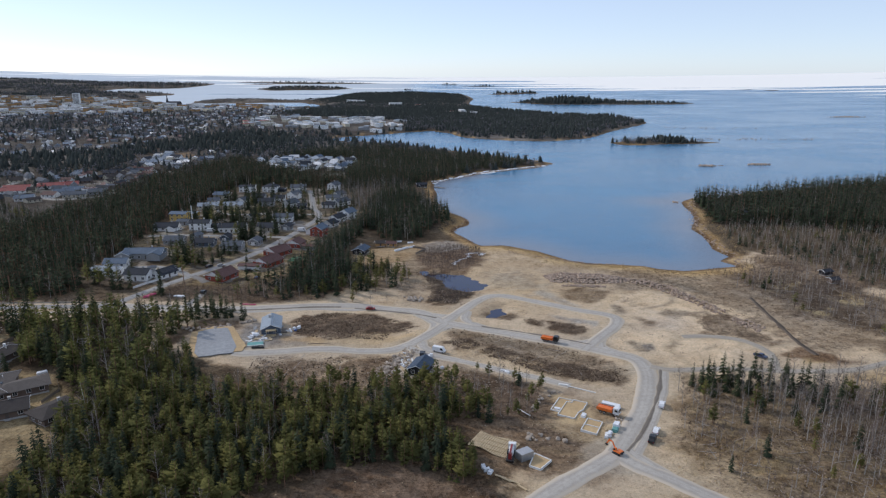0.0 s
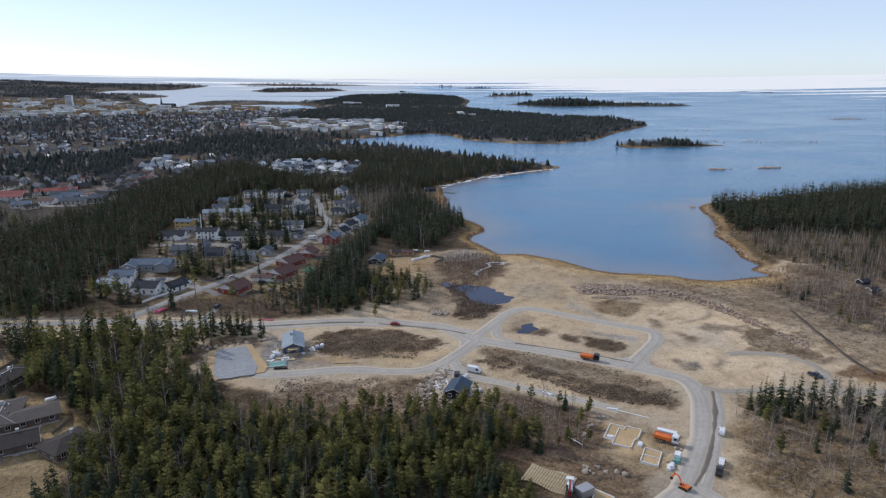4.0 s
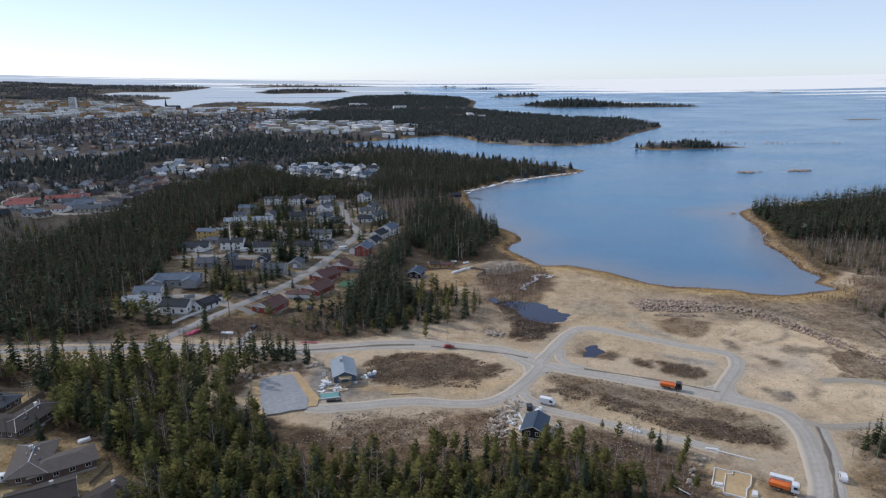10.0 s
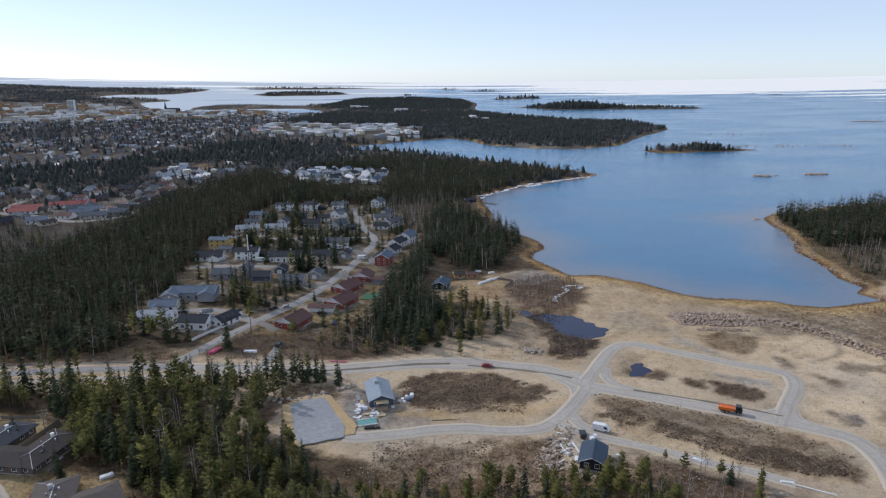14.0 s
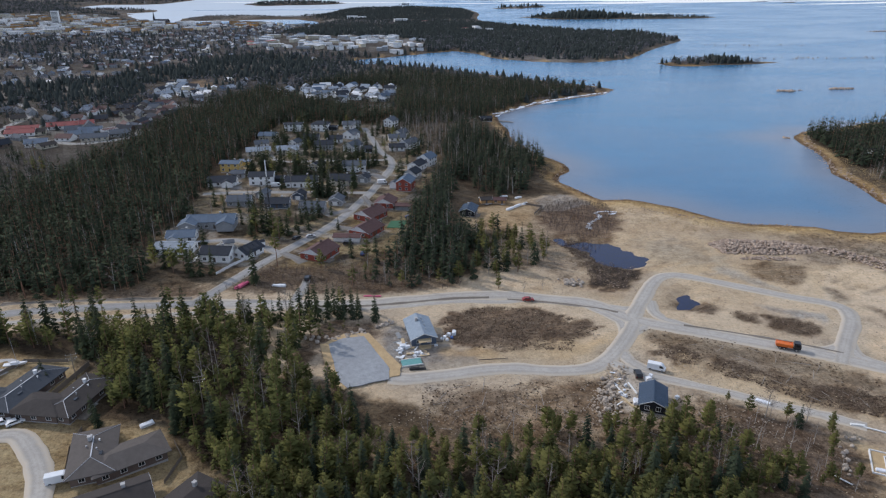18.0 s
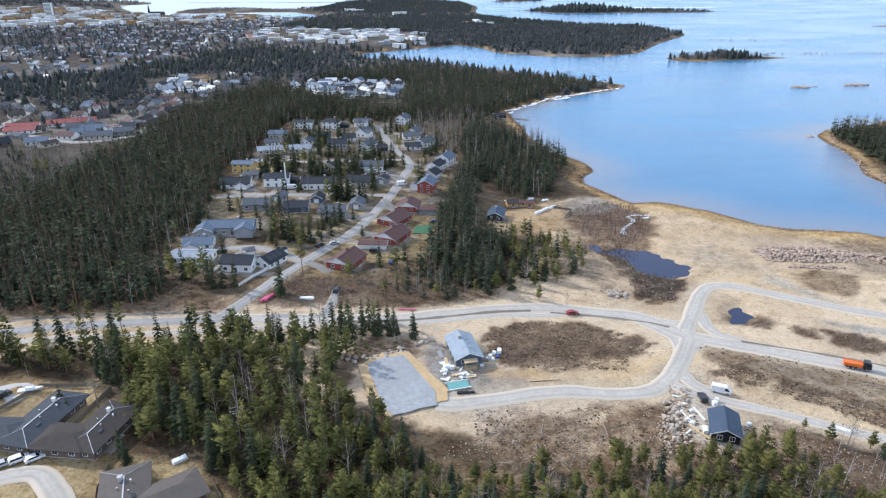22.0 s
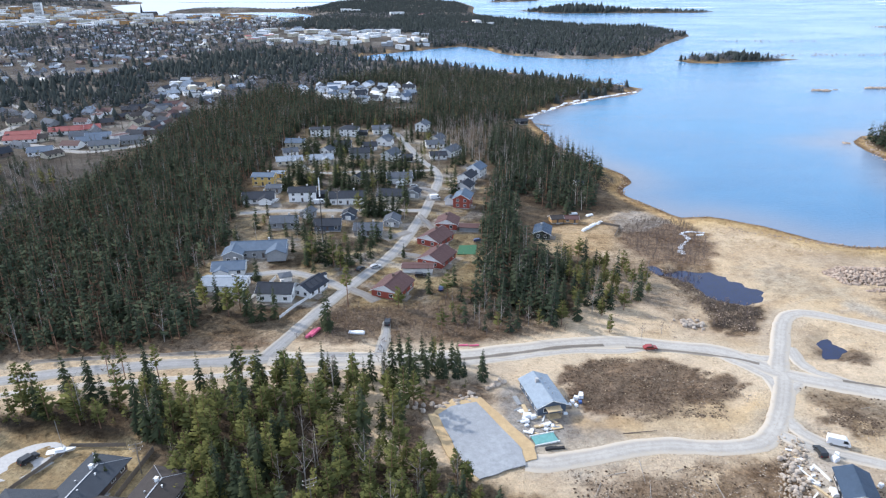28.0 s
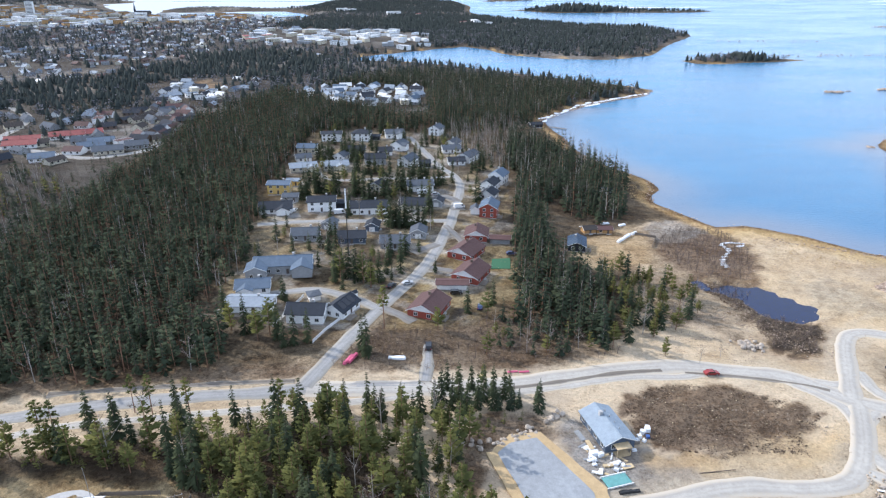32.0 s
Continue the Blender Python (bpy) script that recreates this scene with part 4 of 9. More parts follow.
tagged(strip("ditch", [(157, 327), (155, 306), (153, 282), (152, 267), (153, 255)], 1.5, PEAT, 0.3, 2, 1.5), "straight dark ditch across the cleared ground", "ditch", kind="structure")
for i, (nm, line, w, m, text) in enumerate(ROADS):
    tagged(strip(nm, line, w, m, 0.03 + 0.01 * i), text, nm, kind="structure")


def sheet(name, poly, material, lift, level=None, rag=0.5, thick=0.3, step=1.5, straight=False):
    """A filled patch that lies on the ground, with a rounded ragged edge."""
    q = curve_points(list(poly) + [poly[0]], step)[:-1]
    if straight:
        c = [Vector(p) for p in poly]
        q = [a.lerp(b, k / 8) for a, b in zip(c, c[1:] + c[:1]) for k in range(8)]
    bm = bmesh.new()
    vs = []
    for v in q:
        w = float(wob(np.array([v.x]), np.array([v.y]), 1.5, lift)[0]) * rag
        x, y = v.x + w, v.y - w * 0.7
        vs.append(bm.verts.new((x, y, (gz(x, y) + lift) if level is None else level)))
    f = bm.faces.new(vs)
    if f.normal.z < 0:
        f.normal_flip()
    f.normal_update()
    if f.normal.z < 0:
        bmesh.ops.reverse_faces(bm, faces=[f])
    low = bmesh.ops.extrude_edge_only(bm, edges=list(f.edges))
    for v in low["geom"]:
        if isinstance(v, bmesh.types.BMVert):
            v.co.z -= thick
    bmesh.ops.triangulate(bm, faces=[f])
    me = bpy.data.meshes.new(name)
    bm.to_mesh(me)
    bm.free()
    me.materials.append(material)
    return new(name, me)


tagged(sheet("gravel_pad", PAD, PADSTONE, 0.55, rag=0.25, straight=True), "levelled pad of blue-grey crushed stone", "gravel pad", kind="structure")
for poly, level in PONDS:
    big = [(x + (x - poly[0][0]) * 0.0, y) for x, y in poly]
    c = sum((Vector(p) for p in big), Vector((0, 0))) / len(big)
    tagged(sheet("pond", [tuple(c + (Vector(p) - c) * 1.25) for p in big], PONDW, 0, level - 0.02, rag=0.0, thick=0.05), "dark still pond in the bare ground", "pond", kind="structure")


# ---- trees ----
class Shape:
    """Triangles gathered as plain arrays: co, tri, mat."""

    def __init__(self):
        self.co, self.tri, self.mi = [], [], []

    def add(self, pts, tris, m):
        b = len(self.co)
        self.co += [tuple(p) for p in pts]
        self.tri += [tuple(i + b for i in t) for t in tris]
        self.mi += [m] * len(tris)

    def stem(self, a, b, ra, rb, sides, m):
        a, b = Vector(a), Vector(b)
        d = (b - a).normalized()
        u = d.orthogonal().normalized()
        v = d.cross(u)
        pts = []
        for c, r in ((a, ra), (b, rb)):
            for k in range(sides):
                w = 2 * math.pi * k / sides
                pts.append(c + (u * math.cos(w) + v * math.sin(w)) * r)
        tris = []
        for k in range(sides):
            j = (k + 1) % sides
            tris += [(k, j, sides + j), (k, sides + j, sides + k)]
        self.add(pts, tris, m)

    def done(self):
        return np.array(self.co, float), np.array(self.tri, int), np.array(self.mi, int)


def spruce(rng, whorls, per, detail, r0=2.2, h=14.0):
    """A pointed crown of drooping sprays; detail: each spray is bent and forked."""
    s = Shape()
    s.stem((0, 0, -0.3), (0, 0, h * 0.96), 0.17, 0.02, 4 if detail else 3, 0)
    for k in range(whorls):
        f = (k + rng.random() * 0.6) / whorls
        r = r0 * ((1 - f) ** 0.8) * rng.uniform(0.75, 1.12) + 0.18
        a0 = rng.random() * 6.3
        for j in range(per):
            a = a0 + 6.283 * j / per + rng.uniform(-0.3, 0.3)
            rr = r * rng.uniform(0.55, 1.15)
            z = h * (0.05 + 0.92 * f) + rng.uniform(-0.6, 0.6) * h / whorls
            droop = rr * rng.uniform(0.2, 0.5) - 0.35 * f
            wd = rr * rng.uniform(0.22, 0.36) + 0.1
            c, q = math.cos(a), math.sin(a)
            mid = 0.6 * rr
            top = (c * 0.06 * rr, q * 0.06 * rr, z + 0.28 * rr)
            tip = (c * rr, q * rr, z - droop)
            le = (c * mid - q * wd, q * mid + c * wd, z - droop * 0.7)
            ri = (c * mid + q * wd, q * mid - c * wd, z - droop * 0.8)
            if detail:
                t2 = (c * rr * 0.85 - q * wd * 1.1, q * rr * 0.85 + c * wd * 1.1, z - droop * 1.05)
                t3 = (c * rr * 0.8 + q * wd * 1.2, q * rr * 0.8 - c * wd * 1.2, z - droop * 1.1)
                md = (c * mid, q * mid, z - droop * 0.3)
                s.add([top, le, md, ri, tip, t2, t3], [(0, 1, 2), (0, 2, 3), (1, 5, 2), (2, 4, 1), (2, 6, 3)], 1)
            else:
                s.add([top, le, ri, tip], [(0, 1, 3), (0, 3, 2)], 1)
    return s.done()


def young_pine(rng, whorls, per, blades=0, h=12.0, r0=2.3, low=0.16, blunt=0.75):
    """A bushy pine: whorls of upswept branches that end in tufts; blunt: how round its top is."""
    s = Shape()
    lean = (rng.uniform(-0.35, 0.35), rng.uniform(-0.35, 0.35))
    s.stem((0, 0, -0.3), (lean[0], lean[1], h * 0.95), 0.15, 0.03, 4, 0)
    lop = rng.random() * 6.3
    for k in range(whorls):
        f = (k + rng.random() * 0.7) / whorls
        r = r0 * min(1.0, 0.55 + 1.6 * f) * (1.04 - f) ** blunt * rng.uniform(0.7, 1.15) + 0.25
        a0 = rng.random() * 6.3
        for j in range(per):
            a = a0 + 6.283 * j / per + rng.uniform(-0.45, 0.45)
            rr = r * rng.uniform(0.5, 1.15) * (1 + 0.2 * math.cos(a - lop))
            z = h * (low + (0.93 - low) * f) + rng.uniform(-0.7, 0.7) * h / whorls
            c, q = math.cos(a), math.sin(a)
            up = rr * rng.uniform(0.1, 0.5)
            wd = rr * rng.uniform(0.2, 0.34) + 0.14
            m = 0.62 * rr
            ox, oy = lean[0] * f, lean[1] * f
            base, tip = (ox + c * 0.15 * rr, oy + q * 0.15 * rr, z - 0.15), (ox + c * rr, oy + q * rr, z + up)
            le = (ox + c * m - q * wd, oy + q * m + c * wd, z + up * 0.35 + rng.uniform(-0.15, 0.2))
            ri = (ox + c * m + q * wd, oy + q * m - c * wd, z + up * 0.35 + rng.uniform(-0.15, 0.2))
            s.add([base, le, ri, tip], [(0, 1, 3), (0, 3, 2)], 1)
            if blades:
                tuft(s, rng, (ox + c * rr * 0.82, oy + q * rr * 0.82, z + up * 0.85), 0.26 * rr + 0.28, blades, 1)
    tuft(s, rng, (lean[0], lean[1], h * 0.95), 0.5, 5, 1)
    return s.done()


def far_spruce(rng, h=14.0):
    """A spruce for the far shores: two ragged tiers."""
    s = Shape()
    for z0, z1, r in ((0.5, 8.5, 2.6), (4.5, h, 1.8)):
        n = 4
        p = [(math.cos(6.283 * k / n) * r * rng.uniform(0.75, 1.2), math.sin(6.283 * k / n) * r * rng.uniform(0.75, 1.2), z0 + rng.uniform(-0.5, 0.5)) for k in range(n)]
        s.add(p + [(0, 0, z1)], [(k, (k + 1) % n, n) for k in range(n)], 1)
    return s.done()


def tuft(s, rng, c, r, n, m, flat=0.75):
    """A clump of needles: many small blades pointing outwards."""
    for _ in range(n):
        d = Vector((rng.gauss(0, 1), rng.gauss(0, 1), rng.gauss(0.25, 0.8))).normalized()
        p = Vector(c) + Vector((d.x * r, d.y * r, d.z * r * flat)) * rng.uniform(0.35, 1.0)
        u = d.orthogonal().normalized()
        u.rotate(Matrix.Rotation(rng.random() * 6.3, 3, d))
        w = r * rng.uniform(0.3, 0.55)
        s.add([p - u * w * 0.6, p + u * w * 0.6 + d * w * 0.2, p + d * w * 1.3], [(0, 1, 2)], m)


def blob(s, rng, c, r, m):
    """The dense, lumpy heart of a clump: eight uneven faces."""
    p = [Vector(c) + Vector(d) * r * rng.uniform(0.7, 1.25) for d in ((1, 0, 0), (0, 1, 0), (-1, 0, 0), (0, -1, 0), (0, 0, 0.75), (0, 0, -0.6))]
    s.add(p, [(0, 1, 4), (1, 2, 4), (2, 3, 4), (3, 0, 4), (1, 0, 5), (2, 1, 5), (3, 2, 5), (0, 3, 5)], m)


def pine(rng, clumps, blades, h=13.0, r0=2.5, low=0.35, core=True, lump=1.0):
    s = Shape()
    lean = Vector((rng.uniform(-0.4, 0.4), rng.uniform(-0.4, 0.4), 0))
    s.stem((0, 0, -0.3), lean * 0.5 + Vector((0, 0, h * 0.55)), 0.17, 0.12, 5, 0)
    s.stem(lean * 0.5 + Vector((0, 0, h * 0.55)), lean + Vector((0, 0, h * 0.95)), 0.12, 0.03, 4, 0)
    for k in range(clumps):
        f = (k + 0.5) / clumps
        z = h * (low + (0.97 - low) * f ** 0.85)
        env = r0 * min(1.0, 0.55 + 2.2 * f) * (1.02 - f) ** 0.62
        a = k * 2.4 + rng.uniform(-0.5, 0.5)
        rr = env * rng.uniform(0.45, 0.98)
        c = lean * f + Vector((math.cos(a) * rr, math.sin(a) * rr, z + rng.uniform(-0.4, 0.4)))
        if core and k % 2 == 0 and blades > 7:
            s.stem(lean * f + Vector((0, 0, z - 0.5)), c, 0.05, 0.02, 3, 0)
        rc = r0 * rng.uniform(0.26, 0.42) * (1.2 - 0.45 * f) * lump
        blob(s, rng, c, rc * 0.85, 1)
        tuft(s, rng, c, rc, blades, 1)
    return s.done()


def bare(rng, h=13.0, limbs=9, twigs=6, w=0.05, spread=0.45):
    """A leafless birch or aspen."""
    s = Shape()
    top = Vector((rng.uniform(-0.5, 0.5), rng.uniform(-0.5, 0.5), h))
    s.stem((0, 0, -0.3), top * 0.5, 0.13, 0.09, 4, 0)
    s.stem(top * 0.5, top, 0.09, 0.02, 3, 0)
    for k in range(limbs):
        f = 0.3 + 0.65 * k / limbs
        a = k * 2.4 + rng.random()
        ln = h * spread * (1.1 - f) * rng.uniform(0.6, 1.0) + 0.6
        b = top * f
        e = b + Vector((math.cos(a) * ln * 0.6, math.sin(a) * ln * 0.6, ln * 0.85))
        s.stem(b, e, 0.045, 0.012, 3, 0 if k < limbs * 0.4 else 1)
        for _ in range(twigs):
            t = rng.uniform(0.25, 1.0)
            p = b.lerp(e, t)
            d = Vector((rng.gauss(0, 1), rng.gauss(0, 1), rng.gauss(0.5, 0.6))).normalized() * ln * rng.uniform(0.2, 0.45)
            u = d.orthogonal().normalized() * w
            s.add([p - u, p + u, p + d], [(0, 1, 2)], 1)
    return s.done()


def crown_normals(co, tri, mi):
    """Crowns shade as soft bodies: normals lean out from the stem and up; the faces are turned to suit."""
    nrm = np.column_stack([co[:, 0], co[:, 1], np.zeros(len(co))])
    r = np.linalg.norm(nrm, axis=1, keepdims=True)
    nrm = nrm / np.maximum(r, 0.3) + np.array([0, 0, 0.55])
    fn = np.cross(co[tri[:, 1]] - co[tri[:, 0]], co[tri[:, 2]] - co[tri[:, 0]])
    fn /= np.linalg.norm(fn, axis=1, keepdims=True) + 1e-9
    out = nrm[tri].mean(1)
    turn = ((fn * out).sum(1) < 0) & (mi == 1)
    tri = tri.copy()
    tri[turn] = tri[turn][:, ::-1]
    fn[turn] *= -1
    add = np.zeros_like(co)
    for k in range(3):
        np.add.at(add, tri[:, k], fn)
    add /= np.linalg.norm(add, axis=1, keepdims=True) + 1e-9
    leaf = np.zeros(len(co), bool)
    leaf[tri[mi == 1].ravel()] = True
    nrm = np.where(leaf[:, None], nrm + 0.6 * add, add)
    return tri, nrm / (np.linalg.norm(nrm, axis=1, keepdims=True) + 1e-9)


def far_bare(rng):
    """A leafless tree far off: a stem and a loose, see-through crown."""
    s = Shape()
    s.add([(-0.3, 0, 0), (0.3, 0, 0), (0, 0, 6)], [(0, 1, 2)], 0)
    tuft(s, rng, (0, 0, 6.4), 4.0, 9, 1, 1.15)
    return s.done()


RNG = random.Random(11)
SPRUCE_HI = [spruce(RNG, 14, 6, True, RNG.uniform(1.7, 2.5)) for _ in range(5)]
SPRUCE_MID = [spruce(RNG, 9, 5, False, RNG.uniform(1.9, 2.7)) for _ in range(6)]
SPRUCE_LOW = [spruce(RNG, 5, 5, False, 2.5) for _ in range(4)]
PINE_HI = [young_pine(RNG, 10, 6, 3, RNG.uniform(10.5, 13), RNG.uniform(1.8, 2.5), RNG.uniform(0.08, 0.35), RNG.uniform(0.5, 0.85)) for _ in range(8)]
PINE_MID = [young_pine(RNG, 8, 5, 1, 12.5, RNG.uniform(1.9, 2.5), 0.2, 0.65) for _ in range(5)]
PINE_ROUND = [pine(RNG, 9, 3, h=13.5, r0=2.1, low=0.28, core=False) for _ in range(5)]
PINE_LOW = [young_pine(RNG, 5, 5, 0, 12.5, 2.5, 0.2) for _ in range(3)]
SPRUCE_FAR = [far_spruce(RNG) for _ in range(4)]
BARE_HI = [bare(RNG, limbs=11, twigs=8) for _ in range(6)]
BARE_MID = [bare(RNG, limbs=6, twigs=5, w=0.1) for _ in range(5)]
FARBARE = [far_bare(RNG) for _ in range(6)]
BUSH = [bare(RNG, h=3.0, limbs=6, twigs=6, w=0.05, spread=0.75) for _ in range(4)]


def scatter(name, templates, xy, scale, mats, seed, label, category, wide=None, z=None, sink=0.0, soft=False):
    """Many copies joined into one mesh, each with a tint of its own."""
    if len(xy) == 0:
        return None
    rg = np.random.default_rng(seed)
    xy = np.asarray(xy, float)
    if z is None:
        z = height(xy[:, 0], xy[:, 1]) - sink
    n = len(xy)
    pick = rg.integers(0, len(templates), n)
    yaw = rg.random(n) * 6.283
    tint = rg.random(n)
    wide = np.ones(n) if wide is None else wide
    cos_, tri_, mi_, at_, nr_ = [], [], [], [], []
    base = 0
    for k, (co, tri, mi) in enumerate(templates):
        w = np.where(pick == k)[0]
        if len(w) == 0:
            continue
        c, s = np.cos(yaw[w])[:, None], np.sin(yaw[w])[:, None]
        if soft:
            tri, nm = crown_normals(co, tri, mi)
            nr_.append(np.stack([nm[:, 0] * c - nm[:, 1] * s, nm[:, 0] * s + nm[:, 1] * c, np.broadcast_to(nm[:, 2], (len(w), len(nm)))], -1).reshape(-1, 3))
        sc, wd = scale[w][:, None], (scale[w] * wide[w])[:, None]
        X = (co[:, 0] * c - co[:, 1] * s) * wd + xy[w, 0][:, None]
        Y = (co[:, 0] * s + co[:, 1] * c) * wd + xy[w, 1][:, None]
        Z = co[:, 2] * sc + z[w][:, None]
        cos_.append(np.stack([X, Y, Z], -1).reshape(-1, 3))
        m = len(co)
        tri_.append((tri[None] + (base + np.arange(len(w)) * m)[:, None, None]).reshape(-1, 3))
        mi_.append(np.tile(mi, len(w)))
        at_.append(np.repeat(tint[w], m))
        base += m * len(w)
    me = raw_mesh(name, np.concatenate(cos_), np.concatenate(tri_), mats, np.concatenate(mi_), np.concatenate(at_), normals=np.concatenate(nr_) if soft else None)
    return tagged(new(name, me), label, category, kind="stuff")


def spots(poly, gap, seed, jitter=0.42, keep=1.0, margin=1.5, houses=False):
    """Uneven places within an outline, clear of roads."""
    rg = np.random.default_rng(seed)
    q = arr(poly)
    gx, gy = np.meshgrid(np.arange(q[:, 0].min(), q[:, 0].max(), gap), np.arange(q[:, 1].min(), q[:, 1].max(), gap))
    x = gx.ravel() + rg.uniform(-jitter, jitter, gx.size) * gap
    y = gy.ravel() + rg.uniform(-jitter, jitter, gx.size) * gap
    ok = (inside_distance(x, y, poly) + wob(x, y, 7.0, seed) * 2.0 > 0) & (rg.random(x.size) < keep)
    x, y = x[ok], y[ok]
    return clear(np.column_stack([x, y]), margin, houses)


# yards and buildings that trees keep away from: x, y, radius
OPEN_SPOTS = [(-78, 280, 13), (-101, 261, 18), (-10, 240, 11), (18, 186, 13), (7, 192, 9), (27, 177, 8), (43, 211, 12), (48, 198, 8), (-57, 398, 9), (-40, 414, 13)]


def clear(xy, margin=1.5, houses=False):
    ok = shore(xy[:, 0], xy[:, 1]) > 2.5
    for _, line, w, _, _ in ROADS:
        ok &= line_distance(xy[:, 0], xy[:, 1], curve_points(line, 6.0)) > w / 2 + margin
    for x, y, r in OPEN_SPOTS:
        ok &= np.hypot(xy[:, 0] - x, xy[:, 1] - y) > r
    if not houses:
        for poly in CLUSTERS:
            ok &= inside_distance(xy[:, 0], xy[:, 1], poly) < 0
    return xy[ok]


def wood(poly, gap, seed, share, size, label, keep=1.0, level="mid", birch=0.0, needles=None):
    """A stretch of forest: pines and spruces, some leafless trees between."""
    rg = np.random.default_rng(seed)
    xy = spots(poly, gap, seed, keep=keep)
    kind = rg.random(len(xy))
    hts = rg.uniform(0.62, 1.15, len(xy)) * size
    wide = rg.uniform(1.1, 1.6, len(xy))
    sp, pi, ba = {"hi": (SPRUCE_HI, PINE_HI, BARE_HI), "mid": (SPRUCE_MID, PINE_MID + PINE_ROUND, BARE_MID), "low": (SPRUCE_LOW, PINE_LOW, BARE_MID)}[level]
    a, b = kind < share, (kind >= share) & (kind < 1 - birch)
    c = kind >= 1 - birch
    scatter("spruce_wood", sp, xy[a], hts[a], [BARK, SPRUCE], seed, "dense dark green spruce wood, " + label, "forest", wide[a], soft=True)
    scatter("pine_wood", pi, xy[b], hts[b], [PINEBARK, needles or PINE], seed + 1, ("olive green pine wood, " if needles is None else "dark green old pine wood, ") + label, "forest", wide[b], soft=True)
    scatter("bare_wood", ba, xy[c], hts[c], [BIRCHBARK, TWIGS], seed + 2, "leafless grey birch wood, " + label, "forest", wide[c])


def build_woods():
    wood(F_LEFT, 3.6, 21, 0.35, 0.9, "behind the housing area", birch=0.06, needles=OLDPINE)
    wood([(x, min(y, 211)) for x, y in F_NEAR2], 3.4, 22, 0.24, 0.84, "below the building site", level="hi", birch=0.12)
    wood([(-106, 234), (-100, 224), (-84, 222), (-58, 223), (-22, 228), (4, 229), (13, 222), (14, 210), (-104, 210)], 3.9, 55, 0.1, 0.72, "at the edge of the building site", keep=0.75, level="hi", birch=0.16)
    wood([(12, 240), (35, 226), (36, 205), (22, 198), (14, 205)], 3.2, 58, 0.03, 0.5, "beside the dug plots", level="hi", keep=0.42, birch=0.7)
    wood([(-120, 264), (-111, 263), (-107, 252), (-102, 240), (-94, 230), (-88, 224), (-100, 221), (-113, 224)], 3.3, 66, 0.45, 0.72, "beside the gravel pad", level="hi", keep=0.85, birch=0.14)
    wood([(-108, 285), (-95, 286), (-92, 292), (-106, 292)], 3.2, 67, 0.9, 0.7, "beside the main road", level="hi", keep=0.9)
    wood(F_MID, 3.9, 23, 0.7, 1.0, "between houses and shore", keep=0.85, birch=0.1, needles=OLDPINE)
    wood(F_FRONT, 4.3, 56, 0.4, 0.85, "between houses and shore", keep=0.7, birch=0.14, level="hi")
    wood([(-92, 345), (-80, 332), (-62, 320), (-86, 312), (-106, 313), (-102, 330)], 4.2, 59, 0.3, 0.75, "beside the road corner", keep=0.6, birch=0.35)
    wood(F_SHORE, 4.3, 24, 0.7, 1.0, "along the shore", keep=0.85, birch=0.16, needles=OLDPINE)
    wood([(-84, 545), (-72, 530), (-64, 528), (-65, 565), (-50, 640), (-34, 655), (-40, 690), (-100, 660), (-98, 590)], 3.8, 64, 0.35, 0.8, "between houses and shore", level="low", keep=0.75, birch=0.62)
    wood(F_PEN, 4.4, 25, 0.7, 0.9, "on the headland", level="low", birch=0.05, needles=OLDPINE)
    wood(F_EAST, 4.3, 26, 0.8, 1.12, "on the far side of the bay", level="low", birch=0.02, needles=OLDPINE)
    wood([(238, 345), (203, 395), (196, 440), (200, 480), (240, 500), (300, 480), (360, 420), (300, 320)], 4.4, 37, 0.3, 0.6, "on the far side of the bay", birch=0.62)
    wood(F_BIRCH, 4.8, 27, 0.02, 0.65, "on the cleared ground", level="hi", keep=0.5, birch=0.95)
    wood([(100, 226), (110, 204), (116, 184), (122, 160), (160, 150), (195, 215), (165, 228), (130, 232)], 3.6, 57, 0.1, 0.85, "beyond the gravel crossing", level="hi", keep=0.75, birch=0.85)
    wood([(-330, 150), (-240, 235), (-225, 262), (-260, 275), (-420, 230), (-420, 150)], 4.0, 28, 0.6, 0.8, "beside the road")
    wood([(-317, 344), (-285, 300), (-420, 290), (-620, 400), (-620, 640), (-420, 640), (-300, 470)], 4.8, 29, 0.5, 0.75, "west of the housing area", keep=0.8, birch=0.3)
    wood([(-208, 628), (-150, 634), (-70, 645), (-20, 685), (-25, 715), (-100, 735), (-115, 690), (-165, 712), (-215, 742), (-215, 680)], 4.6, 30, 0.5, 0.95, "behind the housing area", needles=OLDPINE)
    # young conifers under the near woods
    for poly, gap, seed in ((F_NEAR, 3.0, 61), (F_NEAR2, 3.6, 62), ([(-120, 262), (-112, 284), (-98, 284), (-104, 272), (-112, 255)], 3.4, 63)):
        xy = spots(poly, gap, seed, keep=0.6, margin=1.0)
        scatter("young_conifers", PINE_LOW + SPRUCE_LOW, xy, np.random.default_rng(seed).uniform(0.18, 0.45, len(xy)), [BARK, PINE], seed, "young green conifers under taller trees", "saplings", np.full(len(xy), 1.5), soft=True)
    # thin trees, bushes and saplings on open ground
    rg = np.random.default_rng(5)
